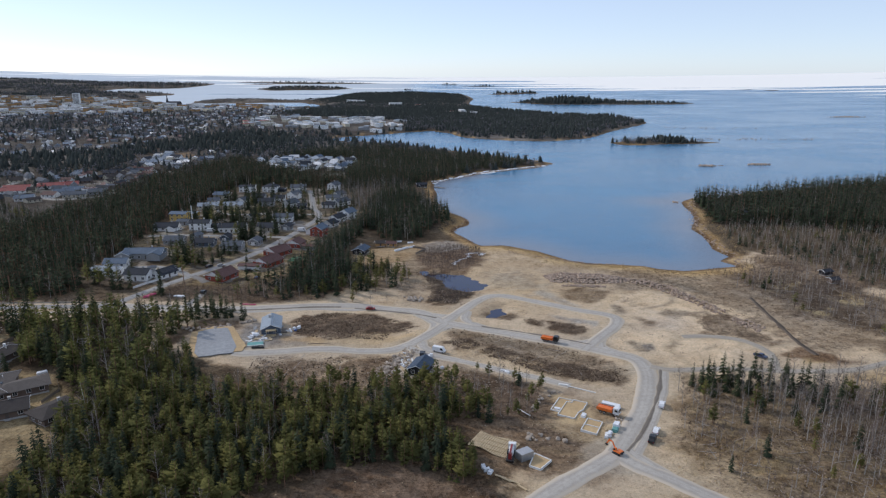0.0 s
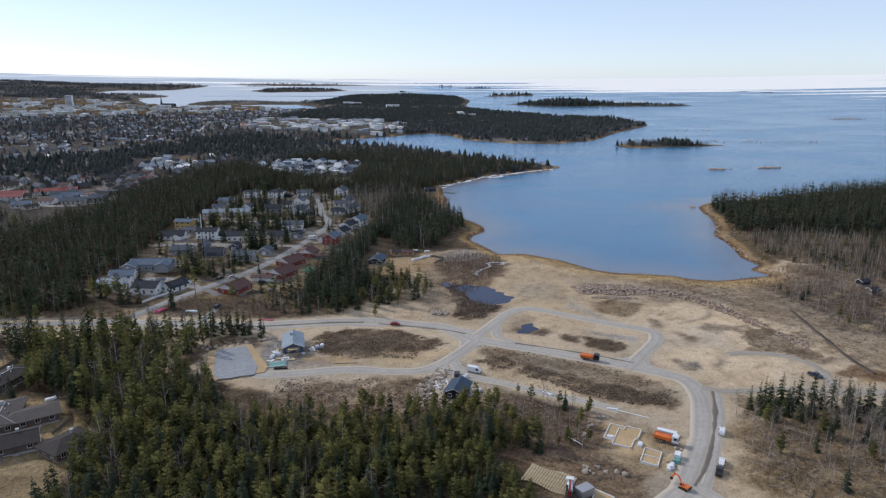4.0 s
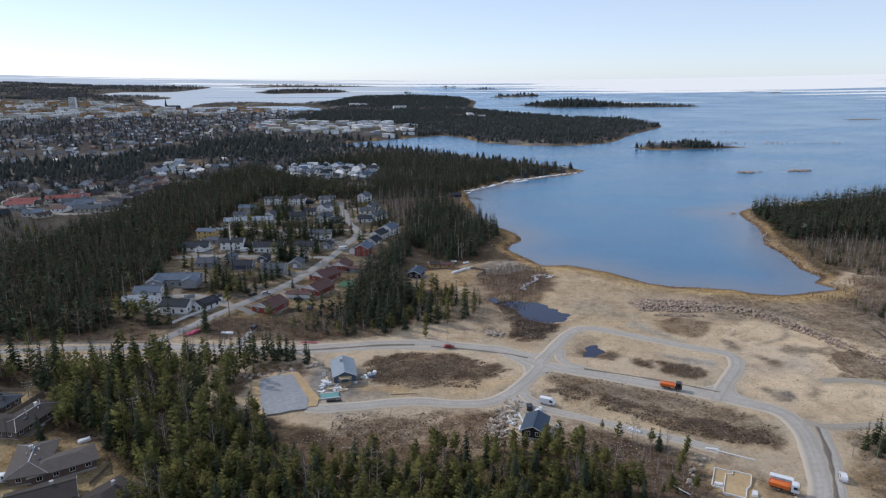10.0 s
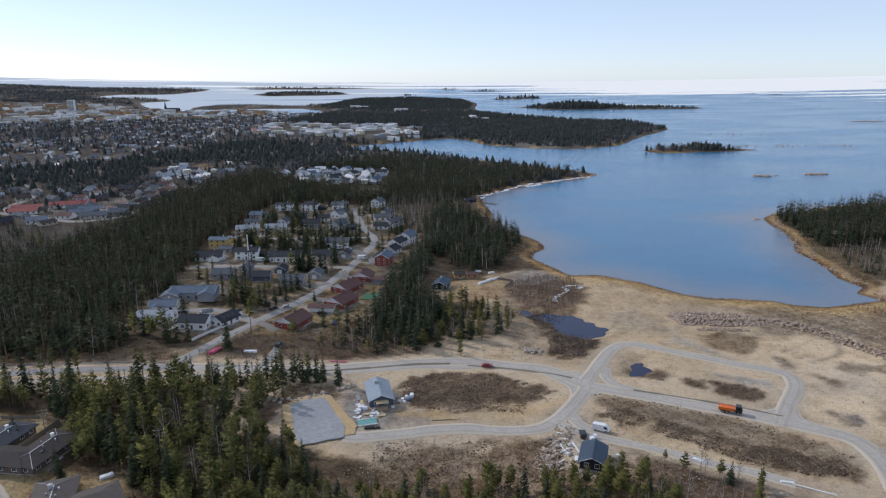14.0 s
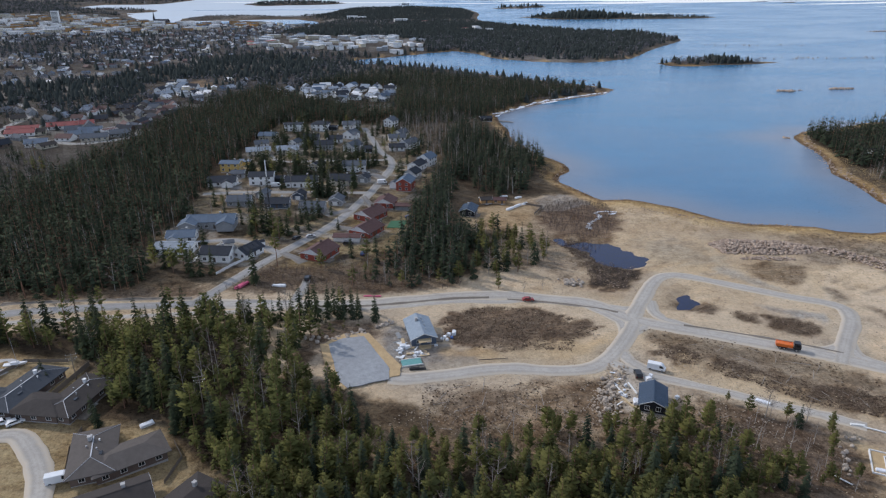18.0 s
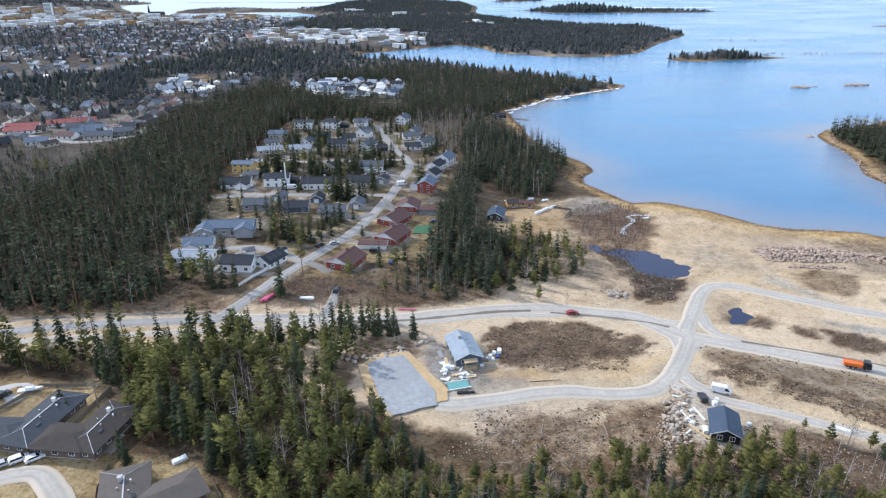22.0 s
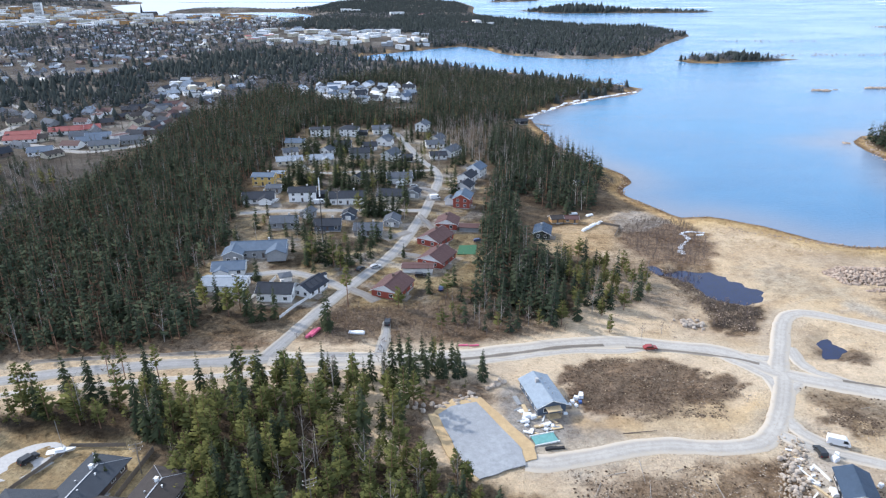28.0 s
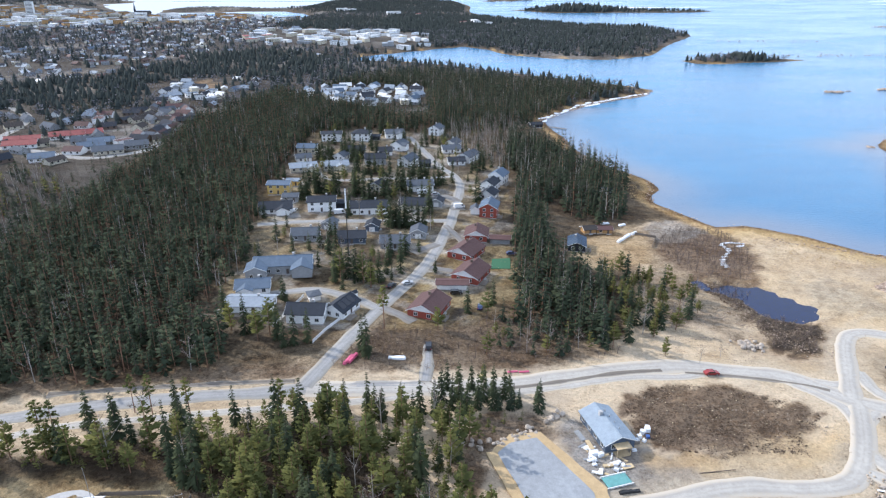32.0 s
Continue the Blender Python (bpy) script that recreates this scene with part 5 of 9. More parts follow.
    for poly, gap, keep, seed in (([(-158, 309), (-146, 333), (-124, 333), (-100, 345), (-82, 330), (-60, 318), (-125, 306)], 2.4, 0.6, 38), ([(-160, 372), (-140, 366), (-128, 384), (-140, 398), (-160, 392)], 2.6, 0.5, 39), (F_BIRCH, 3.0, 0.5, 31), (MARSH, 1.6, 0.5, 32), (F_MID, 3.0, 0.3, 33), ([(-20, 400), (-10, 375), (8, 372), (22, 400), (20, 430), (-5, 430)], 1.7, 0.8, 34),
                                  ([(150, 380), (190, 400), (215, 420), (240, 350), (200, 330), (170, 345)], 2.6, 0.7, 35), (F_NEAR2, 3.4, 0.25, 36)):
        xy = spots(poly, gap, seed, keep=keep, margin=0.6)
        scatter("scrub", BUSH, xy, rg.uniform(0.35, 0.85, len(xy)), [TWIGS, TWIGS], seed, "leafless brown scrub and saplings", "scrub", sink=0.1)
    # woods far off: leafless trees among the town houses, conifers in belts between and on the land behind
    n = 120000
    x, y = rg.uniform(-2300, 500, n), rg.uniform(600, 3100, n)
    d = shore(x, y)
    belt = np.full(n, -1e3)
    for poly in BELTS:
        belt = np.maximum(belt, inside_distance(x, y, poly) + 14 * wob(x, y, 30.0, 3.1))
    town = inside_distance(x, y, TOWN) > 0
    dens = wob(x, y, 120.0, 1.2) + 0.7 * wob(x, y, 45.0, 4.0)
    ok = (d > np.where(y > 2200, 22, 8)) & ((belt > 0) | (dens + np.where(town, 0.55, 0.75) > rg.uniform(-0.5, 0.9, n)))
    ok &= (inside_distance(x, y, CENTRE) < 0) | (rg.random(n) < 0.25)
    ok &= inside_distance(x, y, FLATS) < rg.uniform(-12, 30, n)
    ok &= inside_distance(x, y, CLEARING) < 0
    for poly in FORESTS:
        ok &= inside_distance(x, y, poly) < 2
    for poly in CLUSTERS:
        ok &= (inside_distance(x, y, poly) < 0) | (rg.random(n) < 0.22)
    ok &= (x < -300) | (y > 720)
    x, y, belt, town = x[ok], y[ok], belt[ok], town[ok]
    xy = np.column_stack([x, y])
    big = np.where(town, 0.62, 0.66) * np.where(y > 1750, 0.72, 1.0) * np.where((y > 2340) & (x < -520), 0.55, 1.0)
    a = rg.random(len(x)) < np.where(belt > 0, 0.93, np.where(town, 0.24, 0.5))
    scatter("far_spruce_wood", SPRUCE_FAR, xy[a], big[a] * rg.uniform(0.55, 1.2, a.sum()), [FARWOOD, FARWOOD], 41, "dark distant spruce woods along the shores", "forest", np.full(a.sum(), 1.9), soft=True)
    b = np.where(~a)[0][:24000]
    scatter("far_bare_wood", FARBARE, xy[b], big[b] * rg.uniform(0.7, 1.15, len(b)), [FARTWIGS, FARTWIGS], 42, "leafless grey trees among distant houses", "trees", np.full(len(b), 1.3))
    # low wooded hills on the outermost land
    x, y = rg.uniform(-2900, -1150, 26000), rg.uniform(2600, 4000, 26000)
    ok = (shore(x, y) > 20) & (wob(x, y, 90.0, 0.7) + 0.6 * wob(x, y, 38.0, 1.9) > -0.3)
    x, y = x[ok][:9000], y[ok][:9000]
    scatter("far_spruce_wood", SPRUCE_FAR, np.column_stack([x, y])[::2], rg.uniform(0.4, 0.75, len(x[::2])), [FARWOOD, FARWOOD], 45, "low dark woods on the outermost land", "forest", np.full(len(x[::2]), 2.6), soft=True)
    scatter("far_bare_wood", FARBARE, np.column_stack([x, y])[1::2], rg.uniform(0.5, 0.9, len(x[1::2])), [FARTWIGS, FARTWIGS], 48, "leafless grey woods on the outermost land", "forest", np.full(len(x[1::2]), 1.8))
    # trees in the gardens of the inland suburb
    px, py = rg.uniform(-560, -290, 1500), rg.uniform(500, 790, 1500)
    e = (inside_distance(px, py, F_LEFT) < -3) & (line_distance(px, py, [(-520, 640), (-440, 600), (-373, 574), (-332, 554), (-299, 579), (-316, 666)]) > 6)
    q = np.column_stack([px[e], py[e]])
    scatter("suburb_conifers", SPRUCE_LOW, q[:330], rg.uniform(0.4, 0.75, len(q[:330])), [BARK, SPRUCE], 46, "dark conifers in the gardens of a suburb", "trees")
    scatter("suburb_birches", BARE_MID, q[330:800], rg.uniform(0.4, 0.7, len(q[330:800])), [BARK, TWIGS], 47, "leafless trees in the gardens of a suburb", "trees")
    # dense stands on the islands and the long north shore
    pts = []
    for i, k in enumerate(ISLANDS[:ROCKS]):
        m = [520, 1500, 600, 60, 50, 90, 60, 0, 0, 500, 60][i]
        px, py = k[0] + rg.uniform(-1, 1, m * 2) * max(k[2], k[3]), k[1] + rg.uniform(-1, 1, m * 2) * max(k[2], k[3])
        e = island_depth(px, py, k) > (7 if i else 8)
        pts.append(np.column_stack([px[e], py[e]])[:m])
    px, py = rg.uniform(-260, 460, 12000), rg.uniform(1130, 2350, 12000)
    e = (shore(px, py) > 14) & (inside_distance(px, py, NORTH) > 0) & (inside_distance(px, py, FLATS) < 0) & (wob(px, py, 60.0, 2.0) > -0.45)
    fringe = e & (shore(px, py) < 34) & (py < 1700)
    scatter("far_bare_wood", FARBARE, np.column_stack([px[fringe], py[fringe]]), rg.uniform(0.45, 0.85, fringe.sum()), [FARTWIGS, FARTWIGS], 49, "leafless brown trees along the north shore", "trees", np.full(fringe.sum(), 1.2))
    e &= ~fringe | (rg.random(len(px)) < 0.35)
    pts.append(np.column_stack([px[e], py[e]])[:5200])
    xy = np.concatenate(pts)
    tall = rg.uniform(0.5, 1.1, len(xy)) * np.clip(0.3 + 0.018 * shore(xy[:, 0], xy[:, 1]), 0.28, 0.72) * (1 + 0.35 * wob(xy[:, 0], xy[:, 1], 14.0, 2.0)) * np.where((xy[:, 1] > 2330) & (xy[:, 0] > 150), 1.5, 1.0)
    outer = island_depth(xy[:, 0], xy[:, 1], ISLANDS[1])
    tall = np.where(outer > 0, tall * (0.7 + 0.9 * np.exp(-((xy[:, 0] - 440) / 120.0) ** 2)), tall)
    holm = np.hypot(xy[:, 0] - 345, xy[:, 1] - 1112) < 110
    bare = holm & (np.abs(xy[:, 0] - 372) > rg.uniform(16, 44, len(xy)))
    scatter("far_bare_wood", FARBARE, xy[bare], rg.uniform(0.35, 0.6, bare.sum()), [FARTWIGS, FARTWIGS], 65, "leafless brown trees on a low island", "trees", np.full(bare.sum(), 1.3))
    xy, tall, holm = xy[~bare], tall[~bare], holm[~bare]
    tall = np.where(holm, tall * (0.45 + 1.3 * np.exp(-((xy[:, 0] - 368) / 26.0) ** 2)), tall)
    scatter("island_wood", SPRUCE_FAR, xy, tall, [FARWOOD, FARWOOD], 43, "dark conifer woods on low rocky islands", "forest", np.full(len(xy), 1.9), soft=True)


CENTRE = [(-1750, 2480), (-1560, 2050), (-1080, 1560), (-700, 1720), (-420, 1950), (-430, 2100), (-700, 2160), (-950, 2230), (-1250, 2500)]
FLATS = [(-430, 1330), (-350, 1260), (-250, 1230), (-130, 1245), (-80, 1330), (-85, 1560), (-230, 1590), (-340, 1620), (-440, 1560)]
BELTS = [[(-640, 800), (-507, 872), (-460, 906), (-430, 1090), (-364, 902), (-392, 838), (-368, 715), (-400, 700), (-445, 712), (-640, 660)], [(-413, 1660), (-327, 1627), (-206, 1620), (-70, 1600), (-60, 1909), (-273, 2020), (-414, 1899)],
         [(-480, 2480), (-301, 2231), (-68, 2316), (72, 2415), (103, 2919), (-21, 3156), (-300, 3018), (-440, 2900)], [(-400, 930), (-300, 890), (-240, 860), (-230, 1130), (-330, 1200), (-420, 1130)]]
TOWN = [(-1500, 1050), (-420, 620), (-230, 760), (-240, 1100), (-300, 1500), (-420, 2080), (-900, 2180), (-1500, 2600), (-2300, 2600), (-2300, 1500)]
NORTH = [(-230, 1190), (-100, 1300), (0, 1330), (30, 1220), (160, 1140), (330, 1360), (455, 1560), (440, 1720), (300, 1800), (160, 2020), (40, 2250), (-160, 2150), (-200, 1700)]
CLUSTERS = [[(-240, 800), (-200, 850), (-108, 850), (-111, 750), (-161, 722), (-220, 770)], [(-370, 530), (-440, 640), (-449, 707), (-377, 640), (-370, 729), (-311, 726), (-294, 635), (-305, 539), (-328, 516)],
            [(-349, 748), (-380, 838), (-356, 845), (-316, 820), (-295, 762), (-313, 735)], [(-317, 598), (-352, 700), (-314, 722), (-299, 676), (-300, 598)]]
build_woods()


# ---- building blocks ----
def thing(name, x, y, rot=0.0, label="", category="", group="", z=None, lift=0.0):
    ob = new(name)
    ob.empty_display_size = 0.5
    ob.matrix_world = pose(x, y, (gz(x, y) if z is None else z) + lift, 0, 0, rot)
    return tagged(ob, label, category, group)


def part(name, mesh, parent, label="", at=None):
    ob = new(name, mesh)
    ob.parent = parent
    if at is not None:
        ob.matrix_basis = at
    if label:
        ob["label"] = label
    return ob


class Solid:
    """Boxes, prisms and tubes gathered into one mesh."""

    def __init__(self):
        self.v, self.f = [], []

    def face_set(self, pts, faces):
        b = len(self.v)
        self.v += [tuple(p) for p in pts]
        self.f += [tuple(i + b for i in q) for q in faces]
        return self

    def box(self, x0, y0, z0, x1, y1, z1, m=None):
        p = [Vector((x, y, z)) for z in (z0, z1) for x, y in ((x0, y0), (x1, y0), (x1, y1), (x0, y1))]
        if m is not None:
            p = [m @ q for q in p]
        return self.face_set(p, [(3, 2, 1, 0), (4, 5, 6, 7), (0, 1, 5, 4), (1, 2, 6, 5), (2, 3, 7, 6), (3, 0, 4, 7)])

    def tube(self, a, b, r, sides=8, r2=None):
        a, b = Vector(a), Vector(b)
        d = (b - a).normalized()
        u = d.orthogonal().normalized()
        v = d.cross(u)
        p = [c + (u * math.cos(6.2832 * k / sides) + v * math.sin(6.2832 * k / sides)) * rr for c, rr in ((a, r), (b, r if r2 is None else r2)) for k in range(sides)]
        f = [(k, (k + 1) % sides, sides + (k + 1) % sides, sides + k) for k in range(sides)]
        return self.face_set(p, f + [tuple(range(sides))[::-1], tuple(range(sides, 2 * sides))])

    def profile(self, pts, y0, y1):
        """A side view (x, z), anticlockwise, pulled out from y0 to y1."""
        n = len(pts)
        p = [(x, y0, z) for x, z in pts] + [(x, y1, z) for x, z in pts]
        f = [(k, (k + 1) % n, n + (k + 1) % n, n + k) for k in range(n)]
        return self.face_set(p, f + [tuple(range(n))[::-1], tuple(range(n, 2 * n))])

    def mesh(self, name, material, bevel=0.0):
        me = bpy.data.meshes.new(name)
        me.from_pydata(self.v, [], self.f)
        if bevel:
            bm = bmesh.new()
            bm.from_mesh(me)
            bmesh.ops.recalc_face_normals(bm, faces=bm.faces)
            bmesh.ops.bevel(bm, geom=list(bm.edges), offset=bevel, segments=2, affect="EDGES", clamp_overlap=True)
            bm.to_mesh(me)
            bm.free()
        else:
            bm = bmesh.new()
            bm.from_mesh(me)
            bmesh.ops.recalc_face_normals(bm, faces=bm.faces)
            bm.to_mesh(me)
            bm.free()
        me.materials.append(material)
        return me


def seamed(name, color, rough=0.7, gap=3.2, var=0.12, metal=0.0):
    """Sheet-metal or tile roofing and boarded walls: fine ribs over uneven colour."""
    m, n, l, bs = nodes_of(name)
    big = noise_node(n, l, 0.7, 5.0)
    tc = n.new("ShaderNodeTexCoord")
    wv = n.new("ShaderNodeTexWave")
    wv.inputs["Scale"].default_value = gap
    wv.inputs["Distortion"].default_value = 0.3
    l.new(tc.outputs["Object"], wv.inputs["Vector"])
    col = mix(n, l, ramp(n, l, big.outputs["Fac"], 0.3, 0.7), tuple(c * (1 - var) for c in color), tuple(min(1, c * (1 + var)) for c in color))
    col = mix(n, l, ramp(n, l, wv.outputs["Fac"], 0.0, 0.25, 0.3, 0.0), col, tuple(c * 0.6 for c in color))
    l.new(col, bs.inputs["Base Color"])
    bs.inputs["Roughness"].default_value, bs.inputs["Metallic"].default_value = rough, metal
    bs.inputs["Specular IOR Level"].default_value = 0.1
    bump(n, l, bs, wv.outputs["Fac"], 0.4, 0.05)
    return m


R_DARK = seamed("dark_grey_roof_tiles", (0.042, 0.047, 0.058), 0.85)
R_GREY = seamed("grey_roof_tiles", (0.1, 0.112, 0.132), 0.85)
R_BLUE = seamed("blue_grey_metal_roof", (0.115, 0.15, 0.2), 0.75)
R_LIGHT = seamed("light_grey_metal_roof", (0.28, 0.315, 0.36), 0.7)
R_BROWN = seamed("dark_red_brown_roof_tiles", (0.115, 0.068, 0.064))
R_RED = seamed("red_roof_tiles", (0.27, 0.085, 0.08))
R_STEEL = seamed("pale_blue_steel_roof", (0.27, 0.32, 0.375), 0.5, 2.6)
R_FELT = seamed("grey_brown_roofing_felt", (0.062, 0.055, 0.052), 0.85)
R_PALE = seamed("pale_sheet_metal_roof", (0.6, 0.61, 0.63), 0.6)
R_SLATE = seamed("blue_grey_slate_roof", (0.052, 0.06, 0.073), 0.7)
R_WORN = seamed("weathered_grey_brown_felt", (0.115, 0.102, 0.094), 0.85)
R_NAVY = seamed("slate_blue_roof", (0.055, 0.08, 0.12), 0.5)
W_WHITE = seamed("white_boarding", (0.82, 0.82, 0.81), 0.6, 4.5, 0.04)
W_GREY = seamed("grey_boarding", (0.3, 0.31, 0.32), 0.6, 4.5)
W_BLUE = seamed("blue_grey_boarding", (0.09, 0.115, 0.155), 0.6, 4.5)
W_DARK = seamed("charcoal_boarding", (0.03, 0.033, 0.04), 0.6, 4.5)
W_RED = seamed("red_brick_wall", (0.33, 0.085, 0.06), 0.75, 6.0)
W_YELLOW = seamed("yellow_boarding", (0.66, 0.46, 0.16), 0.6, 4.5)
W_BRICK = seamed("brown_brick_wall", (0.16, 0.12, 0.1), 0.8, 6.0)
W_CREAM = seamed("cream_boarding", (0.58, 0.53, 0.42), 0.6, 4.5)
W_OCHRE = seamed("ochre_timber_wall", (0.45, 0.27, 0.12), 0.7, 4.5)
DOORM = paint("dark_door_paint", (0.09, 0.07, 0.06), 0.5)
METAL = paint("grey_galvanised_steel", (0.45, 0.46, 0.48), 0.4, 0.7, var=0.1)
BLACK = paint("black_rubber", (0.02, 0.02, 0.022), 0.7)
SOLAR = paint("black_solar_glass", (0.012, 0.014, 0.022), 0.12, var=0.1, relief=0)
TIMBER = paint("fresh_pine_timber", (0.52, 0.4, 0.24), 0.7, var=0.2)
FENCEW = paint("weathered_fence_boards", (0.2, 0.17, 0.14), 0.8)

FRAME_MESH, PANE_MESH = {}, {}


def window_part(house, w, h, m):
    """A framed window; the pane sits 4 cm back in its frame."""
    key = (round(w, 1), round(h, 1))
    if key not in FRAME_MESH:
        s = Solid()
        t = 0.11
        s.box(-w / 2 - t, -0.09, -t, w / 2 + t, 0.05, 0).box(-w / 2 - t, -0.09, h, w / 2 + t, 0.05, h + t)
        s.box(-w / 2 - t, -0.09, 0, -w / 2, 0.05, h).box(w / 2, -0.09, 0, w / 2 + t, 0.05, h)
        s.box(-0.03, -0.07, 0, 0.03, 0.05, h)
        FRAME_MESH[key] = s.mesh("window", WHITE)
        PANE_MESH[key] = Solid().box(-w / 2, -0.04, 0.002, w / 2, 0.03, h - 0.002).mesh("pane", GLASS)
    wd = part("window", FRAME_MESH[key], house, "", m)
    part("pane", PANE_MESH[key], wd, "dark reflecting glass")


def roof_slabs(s, L, W, eave, top, over, thick=0.22, x0=0.0, y0=0.0):
    for sy in (-1, 1):
        dx, yo = L / 2 + over, W / 2 + over
        zo = eave - (top - eave) * over / (W / 2)
        a = [(-dx, sy * yo, zo), (dx, sy * yo, zo), (dx, 0, top), (-dx, 0, top)]
        p = [(x + x0, y + y0, z + thick) for x, y, z in a] + [(x + x0, y + y0, z) for x, y, z in a]
        s.face_set(p, [(0, 1, 2, 3), (7, 6, 5, 4), (0, 4, 5, 1), (1, 5, 6, 2), (3, 2, 6, 7), (0, 3, 7, 4)])


def hip_roof(s, L, W, eave, top, over, inset, thick=0.2, x0=0.0, y0=0.0, turn=False):
    dx, dy = L / 2 + over, W / 2 + over
    k = L / 2 - inset
    p = [(-dx, -dy, eave - 0.15), (dx, -dy, eave - 0.15), (dx, dy, eave - 0.15), (-dx, dy, eave - 0.15), (-k, 0, top), (k, 0, top)]
    q = [(x, y, z + thick) for x, y, z in p[:4]] + [p[4], p[5]]
    q = q[:4] + [(x, y, z) for x, y, z in p[:4]] + q[4:]
    if turn:
        q = [(-y, x, z) for x, y, z in q]
    s.face_set([(x + x0, y + y0, z) for x, y, z in q], [(0, 1, 9, 8), (1, 2, 9), (2, 3, 8, 9), (3, 0, 8), (4, 5, 1, 0), (5, 6, 2, 1), (6, 7, 3, 2), (7, 4, 0, 3), (7, 6, 5, 4)])


def house(x, y, rot, L, W, roof, wall, label, storeys=1, pitch=25, over=0.55, chimney=True, hip=False, windows=True, garage=False, gable=None, name="house", solar=False, wing=None, group="houses of the housing area", door=True):
    """A detached house. The ridge runs along its own x axis; the front faces its own -y."""
    h = thing(name, x, y, rot, label, "house" if name == "house" else name.replace("_", " "), group)
    if x < -60 and y > 325:
        PLOTS.append((x, y, rot, L, W))
    zlow = min(gz(x + dx, y + dy) for dx in (-L / 2, L / 2) for dy in (-W / 2, W / 2)) - gz(x, y)
    eave = 2.9 if storeys == 1 else 5.4
    if storeys == 1.5:
        eave = 3.9
    if storeys < 1:
        eave = 2.4
    rise_ = math.tan(radians(pitch)) * W / 2
    top = eave + rise_
    part("plinth", Solid().box(-L / 2 + 0.05, -W / 2 + 0.05, zlow - 0.6, L / 2 - 0.05, W / 2 - 0.05, 0.35).mesh("plinth", CONCRETE), h)
    s = Solid()
    if hip:
        s.box(-L / 2, -W / 2, 0.35, L / 2, W / 2, eave)
    else:
        g = [(-W / 2, 0.35), (W / 2, 0.35), (W / 2, eave), (0, top), (-W / 2, eave)]
        n = len(g)
        pts = [(-L / 2, a, b) for a, b in g] + [(L / 2, a, b) for a, b in g]
        s.face_set(pts, [tuple(range(n)), tuple(range(n, 2 * n))[::-1]] + [(k, (k + 1) % n, n + (k + 1) % n, n + k) for k in range(n)])
    if wing:
        wx, wl, ww = wing
        s.box(wx - ww / 2, -W / 2 - wl, 0.35, wx + ww / 2, 0, eave)
        if not hip:
            wt = eave + math.tan(radians(pitch)) * ww / 2
            s.face_set([(wx - ww / 2, -W / 2 - wl, eave), (wx + ww / 2, -W / 2 - wl, eave), (wx, -W / 2 - wl, wt), (wx - ww / 2, 0, eave), (wx + ww / 2, 0, eave), (wx, 0, wt)],
                       [(0, 1, 2), (5, 4, 3), (1, 4, 5, 2), (0, 2, 5, 3)])
    part("wall", s.mesh("wall", wall), h)
    s = Solid()
    if hip:
        hip_roof(s, L, W, eave, top, over, W / 2 * 0.95)
        if wing:
            wx, wl, ww = wing
            hip_roof(s, wl + W / 2, ww, eave, eave + rise_ * ww / W, over, ww / 2 * 0.9, x0=wx, y0=-W / 2 + (W / 2 - wl) / 2, turn=True)
    else:
        roof_slabs(s, L, W, eave, top, over)
        if wing:
            wx, wl, ww = wing
            t = Solid()
            wt = eave + math.tan(radians(pitch)) * ww / 2
            roof_slabs(t, wl + W / 2, ww, eave, wt, over * 0.9)
            s.face_set([(-py + wx, px - W / 2 - wl / 2 + W / 4, pz) for px, py, pz in t.v], t.f)
    part("roof", s.mesh("roof", roof), h)
    # ridge cap and bargeboards
    if not hip:
        r = Solid().box(-L / 2 - over, -0.16, top + 0.19, L / 2 + over, 0.16, top + 0.27)
        part("ridge_cap", r.mesh("ridge_cap", roof), h)
        for sx in (-1, 1):
            b = Solid()
            for sy in (-1, 1):
                zo = eave - rise_ * over / (W / 2)
                xx = sx * (L / 2 + over)
                yy = sy * (W / 2 + over)
                p = [(xx, yy, zo - 0.06), (xx, yy, zo + 0.2), (xx, 0, top + 0.2), (xx, 0, top - 0.06)]
                q = [(a + sx * 0.05, b_, c) for a, b_, c in p]
                b.face_set(p + q, [(0, 1, 2, 3), (7, 6, 5, 4), (0, 4, 5, 1), (1, 5, 6, 2), (2, 6, 7, 3), (3, 7, 4, 0)])
            part("bargeboard", b.mesh("bargeboard", WHITE), h)
    if gable is not None:
        for sx in (-1, 1):
            xx = sx * (L / 2 + 0.03)
            k = 0.92
            p = [(xx, -W / 2 * k, eave + 0.1), (xx, W / 2 * k, eave + 0.1), (xx, 0, eave + 0.1 + rise_ * k * 0.96)]
            q = [(a - sx * 0.06, b_, c) for a, b_, c in p]
            part("gable_panel", Solid().face_set(p + q, [(0, 1, 2), (5, 4, 3), (0, 3, 4, 1), (1, 4, 5, 2), (2, 5, 3, 0)]).mesh("gable_panel", gable), h, "white boarded gable")
    if chimney:
        cx = L * 0.18
        s = Solid().box(cx - 0.4, 0.4, eave + rise_ * 0.3, cx + 0.4, 1.2, top + 0.9).box(cx - 0.48, 0.32, top + 0.9, cx + 0.48, 1.28, top + 1.02)
        part("chimney", s.mesh("chimney", CONCRETE if roof is not R_BROWN else W_BRICK), h)
    if solar:
        for k in range(3):
            x0 = -L * 0.36 + k * L * 0.25
            p = []
            for xx, f in ((x0, 0.12), (x0 + L * 0.22, 0.12), (x0 + L * 0.22, 0.86), (x0, 0.86)):
                p.append((xx, -W / 2 * (1 - f), eave + rise_ * f + 0.3))
            q = [(a, b_, c - 0.06) for a, b_, c in p]
